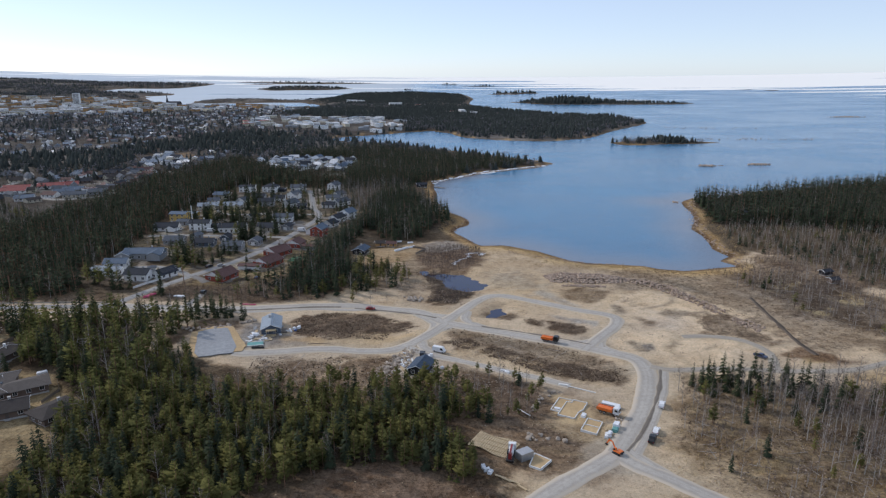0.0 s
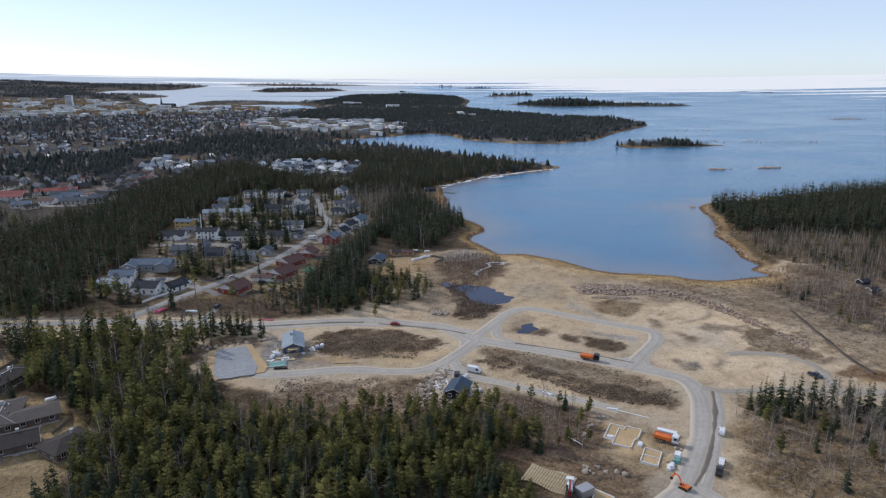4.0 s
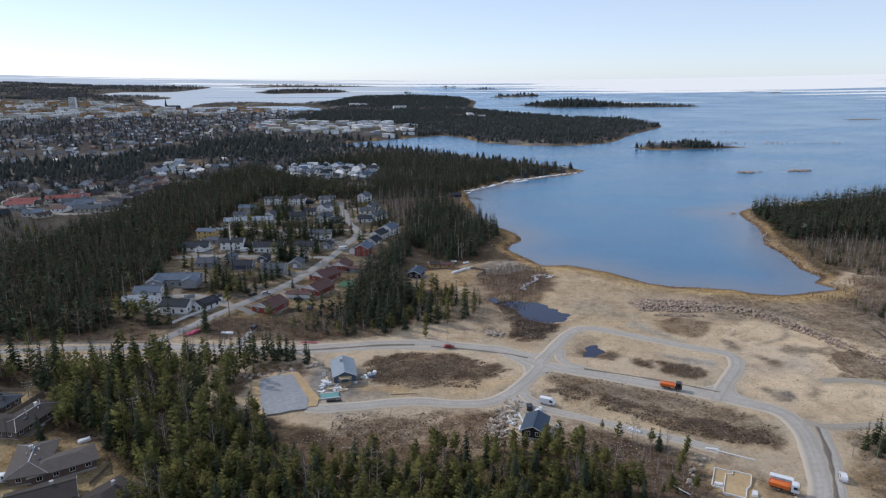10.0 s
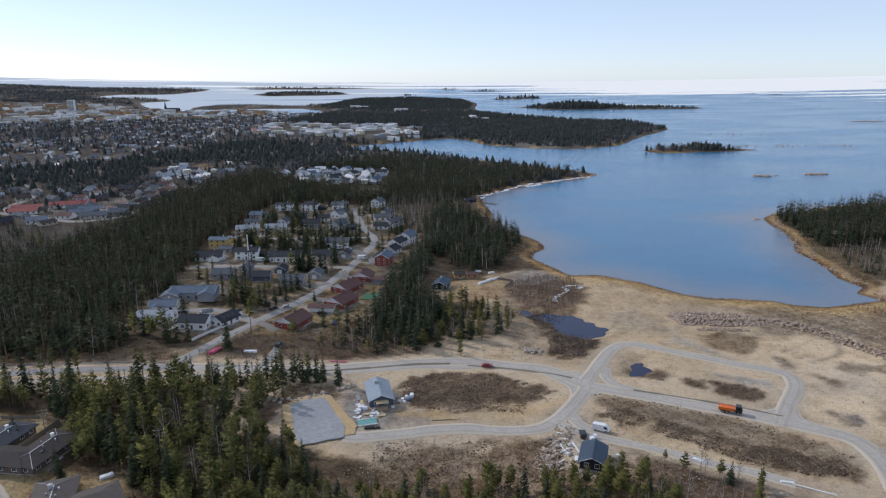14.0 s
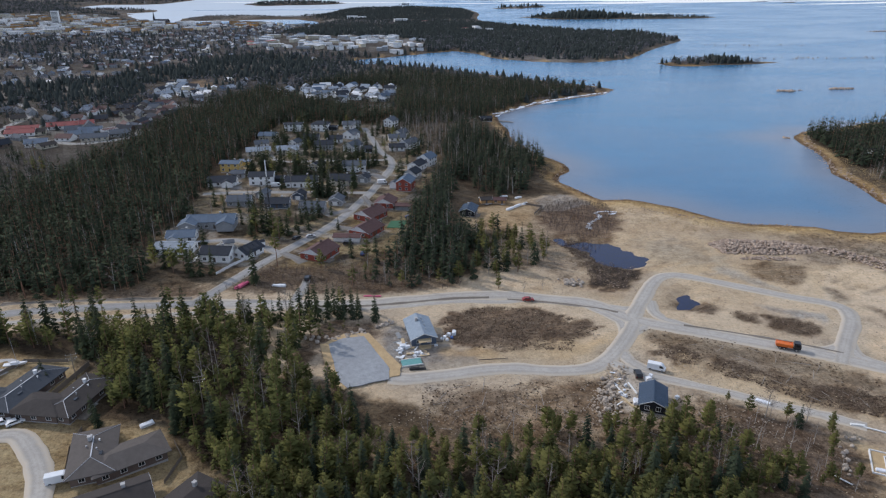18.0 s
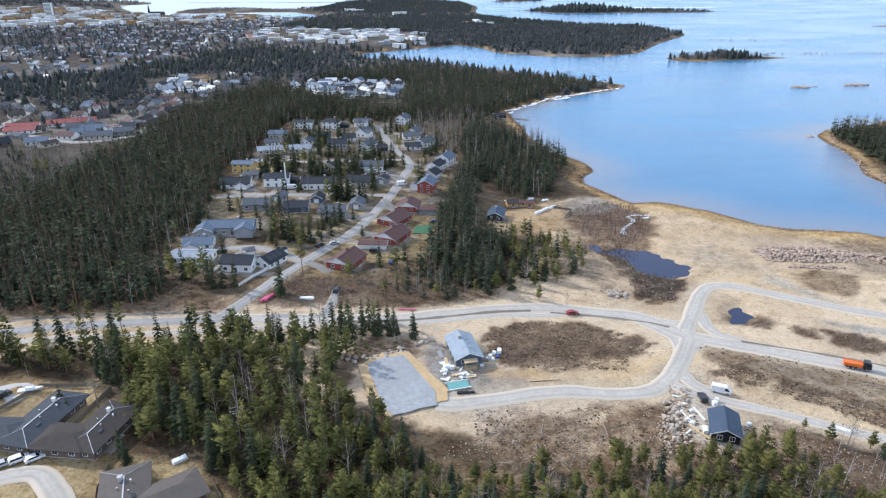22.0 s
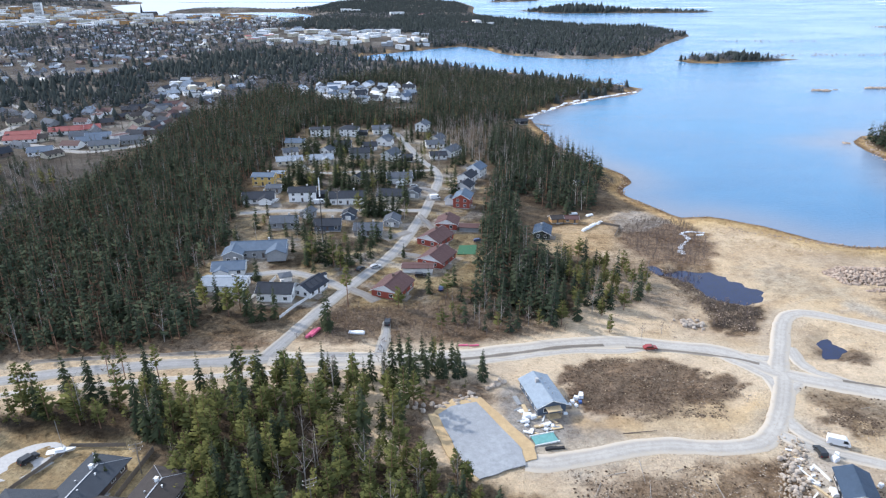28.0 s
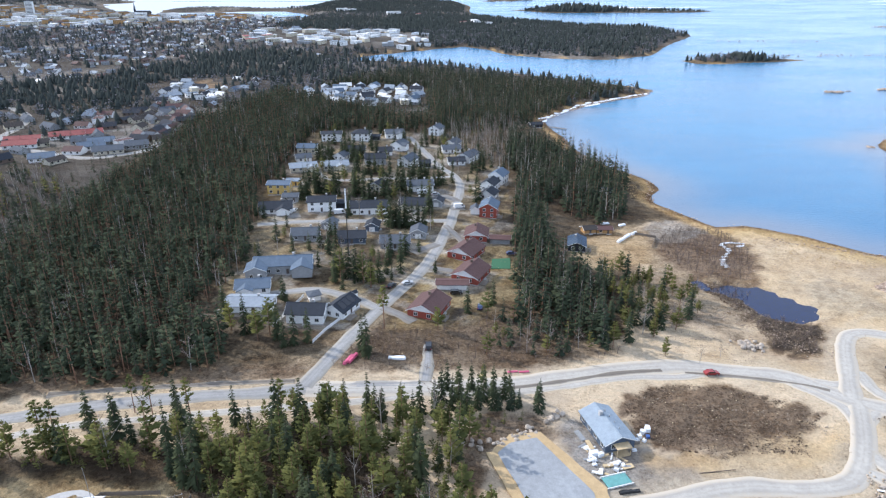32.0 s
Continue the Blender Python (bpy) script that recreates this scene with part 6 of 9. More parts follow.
            part("solar_panel", Solid().face_set(p + q, [(0, 1, 2, 3), (7, 6, 5, 4), (0, 4, 5, 1), (1, 5, 6, 2), (2, 6, 7, 3), (3, 7, 4, 0)]).mesh("solar_panel", SOLAR), h, "black solar panel")
    if windows:
        for lv in range(2 if storeys == 2 else 1):
            zz = 1.15 + lv * 2.6
            n = max(1, int(L / 3.4))
            for sy in (-1, 1):
                for k in range(n):
                    xx = (k + 0.5) / n * L - L / 2
                    if wing and sy < 0 and abs(xx - wing[0]) < wing[2] / 2 + 0.4:
                        continue
                    if door and lv == 0 and sy < 0 and k == n // 2:
                        d = Solid().box(-0.5, -0.06, 0, 0.5, 0.06, 2.05).box(0.3, -0.11, 0.95, 0.42, -0.06, 1.05)
                        part("door", d.mesh("door", DOORM), h, "", pose(xx, -W / 2, 0.36, 0, 0, 0))
                        part("step", Solid().box(-0.8, -0.9, -0.1, 0.8, 0, 0.33).mesh("step", CONCRETE), h, "", pose(xx, -W / 2, 0, 0, 0, 0))
                        continue
                    window_part(h, 1.3, 1.25, pose(xx, sy * (W / 2), zz, 0, 0, 0 if sy < 0 else 180))
            for sx in (-1, 1):
                for k in (-1, 1):
                    if W > 6:
                        window_part(h, 1.2, 1.25, pose(sx * (L / 2), k * W * 0.22, zz, 0, 0, 90 * sx))
    if windows and door and L > 9:
        dx = -L * 0.24
        part("terrace", Solid().box(-2.2, -2.6, zlow - 0.2, 2.2, 0, 0.3).box(-2.2, -2.6, 0.3, -2.1, -2.5, 1.15).box(2.1, -2.6, 0.3, 2.2, -2.5, 1.15).box(-2.2, -2.6, 1.08, 2.2, -2.5, 1.16).mesh("terrace", FENCEW), h, "weathered wooden terrace with a rail", pose(dx, -W / 2, 0))
    if garage:
        d = Solid().box(-1.3, -0.07, 0, 1.3, 0.05, 2.2)
        for k in range(1, 4):
            d.box(-1.28, -0.09, k * 0.55 - 0.02, 1.28, -0.07, k * 0.55 + 0.02)
        part("garage_door", d.mesh("garage_door", WHITE), h, "white garage door", pose(-L / 2 - 0.01, 0, 0.12, 0, 0, -90))
    return h


def housing_area():
    g2, g1 = "white boarded detached house with a dark tiled roof", "grey boarded detached house with a grey tiled roof"
    house(-198, 481, -4, 11.5, 8.5, R_BLUE, W_YELLOW, "yellow boarded two-storey house with a blue-grey roof", 2, 15)
    house(-193, 495, -4, 7, 6, R_LIGHT, W_YELLOW, "yellow boarded outbuilding with a pale metal roof", 1, 15, chimney=False)
    house(-194.5, 450, 6, 15.5, 9.5, R_DARK, W_WHITE, g2, 1, 26, wing=(3.5, 3, 6))
    house(-190, 467, 0, 7.5, 6.5, R_GREY, W_GREY, "grey garage beside a white house", 1, 20, chimney=False, garage=True, name="garage")
    house(-172.5, 453, 4, 13.5, 9, R_DARK, W_WHITE, "white two-storey house with a charcoal porch", 2, 20)
    house(-164, 457, 4, 6, 6, R_DARK, W_DARK, "charcoal carport beside a white house", 1, 12, chimney=False, windows=False, name="carport")
    house(-149, 450, 4, 18, 9.5, R_DARK, W_WHITE, "long white boarded house with a dark roof", 1.5, 24)
    house(-126.5, 459, -8, 14, 9.5, R_DARK, W_CREAM, "pale boarded house with a dark tiled roof", 1, 26, wing=(-4.5, 2.5, 5))
    house(-114.5, 463.5, 74, 6.2, 6, R_DARK, W_GREY, "small grey garage with a dark roof", 1, 25, chimney=False, garage=True, name="garage")
    house(-123, 489, 4, 14, 9, R_GREY, W_WHITE, "white boarded house with a grey roof", 1.5, 24)
    house(-146, 488, 68, 9, 7.5, R_DARK, W_CREAM, "cream boarded house behind dark spruces", 1, 28, chimney=False)
    house(-145, 565, 4, 10, 8, R_DARK, W_WHITE, g2, 1, 26)
    house(-135, 580, 64, 10.5, 8.5, R_GREY, W_WHITE, "white boarded house with a steep grey gabled roof", 1.5, 30, wing=(-2, 2.5, 5))
    house(-150, 543, 6, 12.5, 9, R_DARK, W_GREY, g1, 1.5, 26)
    house(-129.5, 541, 62, 12, 8.5, R_GREY, W_WHITE, "white boarded house with a steep grey roof", 1.5, 32)
    house(-119.5, 538, 8, 7, 6.5, R_DARK, W_DARK, "charcoal garage beside a white house", 1, 22, chimney=False, garage=True, name="garage")
    house(-183, 603, 6, 14, 9, R_DARK, W_WHITE, "white two-storey house with a black low-pitched roof", 2, 9, wing=(3.5, 2.5, 5))
    house(-162, 605, -10, 12.5, 10, R_DARK, W_WHITE, "white two-storey house with a dark hipped roof", 2, 24, hip=True)
    house(-152.5, 607, -6, 6.5, 7, R_DARK, W_DARK, "charcoal carport beside a white house", 1, 12, chimney=False, windows=False, name="carport")
    house(-139, 615, 8, 13.5, 9.5, R_GREY, W_WHITE, "white house with a grey roof and a front wing", 1.5, 24, wing=(3.5, 3.5, 6))
    house(-163, 567, 0, 11, 8.5, R_DARK, W_GREY, "grey boarded house half hidden by spruces", 1, 26)
    house(-108, 629, 66, 10.5, 8.5, R_GREY, W_WHITE, "white two-storey house with a grey roof", 2, 28)
    house(-98, 594, 62, 11.5, 8.5, R_GREY, W_WHITE, "white boarded house with a grey gabled roof", 1, 28)
    house(-100.5, 577, 10, 12, 8.5, R_GREY, W_WHITE, "white boarded house with a grey metal roof", 1, 26)
    house(-90.5, 556, 58, 15, 9, R_GREY, W_WHITE, "long white house with a grey roof and bright gable", 1.5, 26)
    house(-99, 546, 6, 10.5, 8, R_DARK, W_WHITE, g2, 1, 24)
    house(-195, 568, -4, 12.5, 8.5, R_BLUE, W_CREAM, "cream boarded house with a blue-grey roof", 1.5)
    house(-195, 546, 20, 9, 7.5, R_GREY, W_WHITE, "small white house with a grey roof", 1, 26, chimney=False)
    house(-192, 525, 14, 15.5, 9, R_LIGHT, W_CREAM, "cream boarded house with a light grey roof", 1, 22, wing=(4.5, 2.5, 5))
    house(-173.5, 529, 10, 15.5, 9, R_LIGHT, W_CREAM, "cream boarded house with a light grey gabled roof", 1, 24, wing=(3.5, 3, 5.5))
    house(-171.5, 551, 66, 8.5, 7, R_GREY, W_WHITE, "small white outbuilding with a grey roof", 1, 28, chimney=False)
    house(-175, 414, 2, 12, 8.5, R_GREY, W_GREY, g1)
    house(-166, 427, 70, 6.5, 5.5, R_GREY, W_GREY, "grey garage with a grey tiled roof", 1, 25, chimney=False, garage=True, name="garage")
    house(-154.5, 411, 2, 12, 8.5, R_DARK, W_BLUE, "dark blue-grey house with white window frames", 1, 24)
    house(-146, 425.5, 84, 6.5, 6, R_DARK, W_BLUE, "dark blue-grey garage with a gabled roof", 1, 28, chimney=False, garage=True, name="garage")
    house(-135.5, 406.5, 0, 12.5, 9, R_GREY, W_GREY, g1, 1, 24)
    house(-125, 419, 84, 8, 7, R_GREY, W_GREY, "grey garage with a white door", 1, 27, chimney=False, garage=True, name="garage")
    # the wide house with two front gables, and its neighbours
    house(-179, 379.5, 4, 22, 9.5, R_BLUE, W_GREY, "wide grey house with two front gables and a blue-grey roof", 1.5, 24, wing=(7.6, 4.6, 7.6))
    house(-188.3, 373.5, 94, 8, 7.6, R_BLUE, W_GREY, "grey front wing with a blue-grey gabled roof", 1.5, 24, chimney=False, door=False)
    house(-187, 361, 6, 12, 8.5, R_BLUE, W_WHITE, "white house with a blue-grey metal roof", 1, 24, wing=(-2.5, 2, 5))
    house(-185, 347, -4, 16, 9, R_LIGHT, W_WHITE, "white house with a light grey metal roof", 1, 16)
    house(-164.3, 338.8, -6, 12.5, 8.5, R_DARK, W_WHITE, "white boarded house with a dark grey roof", 1.5, 26)
    house(-153, 344, 62, 11, 7.5, R_DARK, W_WHITE, "white house with black solar panels on its roof", 1, 30, solar=True, chimney=False)
    house(-164, 353.5, 20, 4, 4, R_GREY, W_WHITE, "white garden pavilion with a grey hipped roof", 0.5, 24, hip=True, chimney=False, windows=False, name="pavilion")
    house(-149.8, 354.5, 40, 2.4, 2, R_DARK, W_WHITE, "small white garden shed", 0.5, 25, 0.2, chimney=False, windows=False, name="shed")
    # red brick row along the street
    red = "red brick house with a brown tiled roof and white gables"
    house(-122.5, 345.5, 66, 13.5, 11, R_BROWN, W_RED, red, 1, 25, gable=W_WHITE)
    house(-113, 365, -4, 12, 5, R_BROWN, W_WHITE, "long low white garage with a brown roof", 0.5, 10, chimney=False, windows=False, name="garage")
    house(-105, 375, 62, 13.5, 11, R_BROWN, W_RED, red, 1, 25, gable=W_WHITE)
    house(-105, 397.5, 58, 13.5, 11, R_BROWN, W_RED, red, 1, 25, gable=W_WHITE)
    house(-98.5, 418, 80, 11, 10, R_BROWN, W_RED, red, 1, 25, gable=W_WHITE)
    house(-88.5, 413, -8, 9, 5, R_BROWN, W_GREY, "low grey outbuilding with a brown roof", 0.5, 12, chimney=False, windows=False, name="outbuilding")
    house(-89, 450, 76, 11, 8.5, R_BLUE, W_RED, "red brick two-storey house with a blue-grey roof", 2, 28)
    house(-95.8, 452, 80, 5, 4.5, R_GREY, W_WHITE, "small white outbuilding with a grey roof", 1, 30, chimney=False, windows=False, name="outbuilding")
    house(-86, 478, 66, 9.5, 8, R_DARK, W_WHITE, "white boarded house with a dark gabled roof", 1, 30)
    house(-83.5, 494, 64, 11.5, 8, R_DARK, W_WHITE, g2, 1.5, 28)
    house(-77, 507, 62, 10.5, 8.5, R_BLUE, W_WHITE, "white two-storey house with a blue-grey roof", 2, 30)
    # shore cabins
    sc = "cabins by the shore"
    house(-54.5, 408, 76, 11, 7.5, R_NAVY, W_DARK, "charcoal cabin with a slate-blue roof", 1, 22, group=sc)
    house(-44.3, 427, 10, 6, 4.5, R_FELT, W_OCHRE, "ochre timber cabin with a felt roof", 0.5, 25, chimney=False, group=sc, name="cabin")
    house(-37, 427, -5, 7, 4.5, R_BROWN, W_OCHRE, "low ochre timber cabin with a brown roof", 0.5, 22, chimney=False, group=sc, name="cabin")
    house(-18, 490, 15, 6, 4.5, R_GREY, W_WHITE, "small white cottage among shore spruces", 0.5, 25, chimney=False, group=sc, name="cottage")
    house(238, 532, 10, 9, 6, R_GREY, W_WHITE, "small white cottage on the far shore", 1, 25, chimney=False, group=sc, name="cottage")
    house(218, 368, 20, 6, 4, R_DARK, W_DARK, "small dark shed among bare birches", 0.5, 22, chimney=False, group=sc, windows=False, name="shed")
    house(214, 353, 10, 5, 4, R_DARK, W_BRICK, "brown shed among bare birches", 0.5, 22, chimney=False, group=sc, windows=False, name="shed")
    house(-26, 668, 10, 10, 6, R_DARK, W_DARK, "dark timber boathouse by the landing", 1, 25, group=sc, chimney=False)


housing_area()


def near_yard():
    gp = "dark hip-roofed houses beside the wood"
    a = house(-188.5, 238, 78, 21, 8.4, R_SLATE, W_BRICK, "long brown brick house with a dark slate hipped roof", 1, 19, 1.0, hip=True, group=gp, chimney=False)
    house(-197.5, 233, -4, 14, 8.4, R_SLATE, W_BRICK, "brown brick wing with a dark slate hipped roof", 1, 19, 1.0, hip=True, group=gp, chimney=False, door=False)
    b = house(-172, 234.5, 78, 18.5, 8.6, R_FELT, W_BRICK, "brown brick house with a grey-brown hipped roof", 1, 19, 1.0, hip=True, group=gp, chimney=False)
    house(-179, 230, -8, 13, 8.6, R_FELT, W_BRICK, "brown brick wing with a grey-brown hipped roof", 1, 19, 1.0, hip=True, group=gp, chimney=False, door=False)
    c = house(-156.5, 210.5, 110, 17, 9.0, R_WORN, W_BRICK, "brown brick house with a weathered grey-brown hipped roof", 1, 19, 1.0, hip=True, group=gp)
    house(-148, 210, 35, 16, 8.4, R_WORN, W_BRICK, "brown brick wing with a weathered hipped roof", 1, 19, 1.0, hip=True, group=gp, chimney=False, door=False)
    house(-145, 194.5, 30, 15, 9, R_FELT, W_BRICK, "brown brick house with a grey-brown gabled roof", 1, 20, 0.9, group=gp)
    house(-128, 195.5, 60, 12, 9, R_FELT, W_BRICK, "brown brick house with a white-capped chimney", 1, 20, 1.0, hip=True, group=gp)
    # ridge lines, skylights, vents and capped flues on the roofs that show best
    for h, L, W in ((a, 21, 8.4), (b, 18.5, 8.6), (c, 17, 9.0)):
        top = 2.9 + math.tan(radians(19)) * W / 2
        k = L / 2 - W / 2 * 0.95
        part("ridge_cap", Solid().box(-k, -0.14, top - 0.04, k, 0.14, top + 0.08).mesh("ridge_cap", METAL), h, "pale metal ridge cap")
        for sx in (-1, 1):
            for sy in (-1, 1):
                part("hip_cap", Solid().tube((sx * k, 0, top + 0.02), (sx * (L / 2 + 1.0), sy * (W / 2 + 1.0), 2.97), 0.07, 6).mesh("hip_cap", METAL), h, "pale metal hip cap")
        for x, y, m_ in ((k * 0.55, -1.4, WHITE), (-k * 0.3, -1.1, METAL), (k * 0.1, 1.3, METAL)):
            z = top - abs(y) * math.tan(radians(19))
            part("roof_vent", Solid().tube((x, y, z - 0.1), (x, y, z + 0.55), 0.13).tube((x, y, z + 0.55), (x, y, z + 0.7), 0.22).mesh("roof_vent", m_), h)
        z = top - 1.9 * math.tan(radians(19))
        part("skylight", Solid().box(-0.7, -0.5, z - 0.15, 0.7, 0.5, z + 0.22).mesh("skylight", GLASS), h, "dark glazed skylight", pose(-k * 0.6, -1.9, 0))
        part("flue", Solid().box(k * 0.8 - 0.35, 0.3, top - 0.6, k * 0.8 + 0.35, 1.0, top + 0.8).box(k * 0.8 - 0.45, 0.2, top + 0.8, k * 0.8 + 0.45, 1.1, top + 0.9).mesh("flue", WHITE), h, "white-capped flue")


near_yard()


def new_blue_house():
    """The new house with a pale steel roof; its front gable faces the yard."""
    h = house(-78, 277, 102, 14.3, 8.2, R_STEEL, W_BLUE, "new blue-grey boarded house with a pale steel roof", 1, 23, 0.5, chimney=True, group="new houses of the building site")
    part("porch", Solid().box(-1.9, -1.1, 0.05, 1.9, 1.1, 0.3).box(-1.9, -1.05, 0.3, -1.75, -0.9, 2.6).box(1.75, -1.05, 0.3, 1.9, -0.9, 2.6).box(-2.1, -1.3, 2.6, 2.1, 1.1, 2.75).mesh("porch", TIMBER), h, "unpainted timber porch", pose(-8.3, 0, 0, 0, 0, -90))
    for k in range(4):
        part("roof_vent", Solid().tube((0, 0, 0), (0, 0, 0.7), 0.12).tube((0, 0, 0.7), (0, 0, 0.85), 0.2).mesh("roof_vent", METAL), h, "", pose(-4 + 2.6 * k, -1.2, 4.1, 0, 0, 0))
    house(-10, 238.5, 72, 10.2, 7.0, R_NAVY, W_DARK, "new charcoal house with a slate-blue roof under construction", 1, 24, 0.6, chimney=False, group="new houses of the building site")


new_blue_house()
build_ground()


# ---- the town far off ----
def town_block(rng, L, W, h, top, flat=False):
    s = Shape()
    a, b = L / 2, W / 2
    p = [(-a, -b, -1), (a, -b, -1), (a, b, -1), (-a, b, -1), (-a, -b, h), (a, -b, h), (a, b, h), (-a, b, h)]
    s.add(p, [(0, 1, 5), (0, 5, 4), (1, 2, 6), (1, 6, 5), (2, 3, 7), (2, 7, 6), (3, 0, 4), (3, 4, 7)], 0)
    o = 0.4
    if flat:
        q = [(-a - o, -b - o, h), (a + o, -b - o, h), (a + o, b + o, h), (-a - o, b + o, h), (-a - o, -b - o, h + 0.6), (a + o, -b - o, h + 0.6), (a + o, b + o, h + 0.6), (-a - o, b + o, h + 0.6)]
        s.add(q, [(4, 5, 6), (4, 6, 7), (0, 1, 5), (0, 5, 4), (1, 2, 6), (1, 6, 5), (2, 3, 7), (2, 7, 6), (3, 0, 4), (3, 4, 7)], 1)
    else:
        q = [(-a - o, -b - o, h - 0.2), (a + o, -b - o, h - 0.2), (a + o, 0, top), (-a - o, 0, top), (-a - o, b + o, h - 0.2), (a + o, b + o, h - 0.2)]
        s.add(q, [(0, 1, 2), (0, 2, 3), (3, 2, 5), (3, 5, 4)], 1)
        s.add([(-a, -b, h), (-a, b, h), (-a, 0, top - 0.1), (a, -b, h), (a, b, h), (a, 0, top - 0.1)], [(0, 2, 1), (3, 4, 5)], 0)
    # bands of windows
    for sy in (-1, 1):
        for lv in range(max(1, int(h / 2.9))):
            n = max(2, int(L / 4))
            for k in range(n):
                x = (k + 0.5) / n * L - a
                z = 1.1 + lv * 2.8
                y = sy * (b + 0.06)
                s.add([(x - 0.7, y, z), (x + 0.7, y, z), (x + 0.7, y, z + 1.3), (x - 0.7, y, z + 1.3)], [(0, 1, 2), (0, 2, 3)], 2)
    return s.done()


def build_town():
    rng = random.Random(7)
    rg = np.random.default_rng(9)
    small = [town_block(rng, rng.uniform(11, 19), rng.uniform(8, 10.5), rng.choice((2.8, 3.0, 3.2, 5.0)), rng.uniform(4.8, 6.6)) for _ in range(7)]
    large = [town_block(rng, rng.uniform(22, 48), rng.uniform(11, 16), rng.uniform(5, 11), 0, True) for _ in range(5)]
    n = 17000
    x, y = rg.uniform(-2200, -230, n), rg.uniform(640, 2560, n)
    d = inside_distance(x, y, TOWN)
    ok = (d > 5) & (shore(x, y) > 20) & (wob(x, y, 120.0, 1.2) < 0.25) & (rg.random(n) < 0.36)
    for poly in BELTS + CLUSTERS + [FLATS, CLEARING]:
        ok &= inside_distance(x, y, poly) < -4
    for poly in FORESTS:
        ok &= inside_distance(x, y, poly) < -6
    xy = np.column_stack([x[ok], y[ok]])
    cell = set()
    keep = []
    for i, (a, b) in enumerate(xy):
        c = (int(a // 13.5), int(b // 13.5))
        if c not in cell:
            cell.add(c)
            keep.append(i)
    xy = xy[keep]
    far = np.hypot(xy[:, 0], xy[:, 1])
    looks = [(W_WHITE, R_GREY), (W_CREAM, R_LIGHT), (W_BRICK, R_BROWN), (W_GREY, R_GREY), (W_CREAM, R_PALE), (W_GREY, R_LIGHT), (W_BRICK, R_LIGHT), (W_GREY, R_BLUE), (W_WHITE, R_DARK)]
    k = rg.integers(0, len(looks), len(xy))
    for i, (w, r) in enumerate(looks):
        m = (k == i) & (far < 2150)
        scatter("town_houses", small, xy[m], np.full(m.sum(), 0.72), [w, r, GLASS], 60 + i, "rows of small pitched-roof town houses among trees", "houses")
    x, y = rg.uniform(-1750, -420, 1700), rg.uniform(1500, 2480, 1700)
    m = (inside_distance(x, y, CENTRE) > 0) & (shore(x, y) > 25)
    xy = np.column_stack([x[m], y[m]])[:300]
    for i, (w, r) in enumerate(((W_WHITE, R_PALE), (W_CREAM, R_LIGHT), (W_OCHRE, R_GREY))):
        scatter("town_blocks", large, xy[i::3], np.full(len(xy[i::3]), 0.85), [w, r, GLASS], 80 + i, "pale flat-roofed town blocks far off", "buildings")
    # pale blocks of flats on the near shore of the inlet
    x, y = rg.uniform(-440, -80, 260), rg.uniform(1230, 1620, 260)
    m = (inside_distance(x, y, FLATS) > 8)
    xy = np.column_stack([x[m], y[m]])[:84]
    for i, (w, r) in enumerate(((W_WHITE, R_PALE), (W_GREY, R_LIGHT), (W_CREAM, R_PALE), (W_WHITE, R_STEEL))):
        scatter("shore_flats", large[:4], xy[i::4], np.full(len(xy[i::4]), 0.66), [w, r, GLASS], 85 + i, "white blocks of flats by the far inlet", "buildings")
    scatter("shore_flats", large, [(-329, 2340), (-166, 2172), (64, 1853), (40, 1868), (-300, 2330)], np.full(5, 1.0), [W_WHITE, R_PALE, GLASS], 89, "white buildings between far woods", "buildings")
    scatter("red_roofed_houses", large, [(-94, 2164), (13, 1905), (-395, 1330), (-377, 1385), (-410, 1370)], np.full(5, 0.7), [W_CREAM, R_RED, GLASS], 88, "cream buildings with red roofs far off", "buildings")
    # the suburb inland and the new estate behind the wood
    for poly, gap, seed in ((CLUSTERS[0], 15.0, 90), (CLUSTERS[1], 25.0, 91), (CLUSTERS[2], 15.0, 92), (CLUSTERS[3], 13.0, 93)):
        q = spots(poly, gap, seed, 0.25, 0.9, houses=True)
        for i, (w, r) in enumerate(((W_WHITE, R_DARK), (W_CREAM, R_PALE), (W_GREY, R_LIGHT), (W_WHITE, R_BLUE)) if poly is CLUSTERS[0] or poly is CLUSTERS[2] else ((W_BRICK, R_DARK), (W_CREAM, R_FELT), (W_GREY, R_GREY), (W_WHITE, R_BROWN))):
            s = q[i::4]
            scatter("estate_houses", small, s, np.full(len(s), 0.85), [w, r, GLASS], seed * 4 + i, "small pale houses with grey roofs on a cleared estate", "houses")
    tower = thing("tower_block", -1123, 2057, 12, "tall white tower block over the distant town", "building")
    part("wall", Solid().box(-9, -7, -2, 9, 7, 38).mesh("wall", W_WHITE), tower)
    part("roof", Solid().box(-9.4, -7.4, 38, 9.4, 7.4, 39).box(-3, -3, 39, 3, 3, 41).mesh("roof", R_GREY), tower)
    for lv in range(10):
        part("window", Solid().box(-8, -7.2, 3 + lv * 3.4, 8, -7.02, 4.5 + lv * 3.4).mesh("window", GLASS), tower)
    church = thing("church", -868, 2157, 0, "dark church with a tall pointed spire", "church")
    part("nave", Solid().box(-20, -9, -1, 20, 9, 8).mesh("nave", W_BRICK), church)
    s = Solid()
    roof_slabs(s, 40, 18, 8, 14, 0.6)
    part("roof", s.mesh("roof", R_DARK), church)
    part("spire", Solid().box(-24.5, -2.5, -1, -19.5, 2.5, 16).tube((-22, 0, 16), (-22, 0, 36), 3.2, 8, 0.15).mesh("spire", W_DARK), church)


build_town()


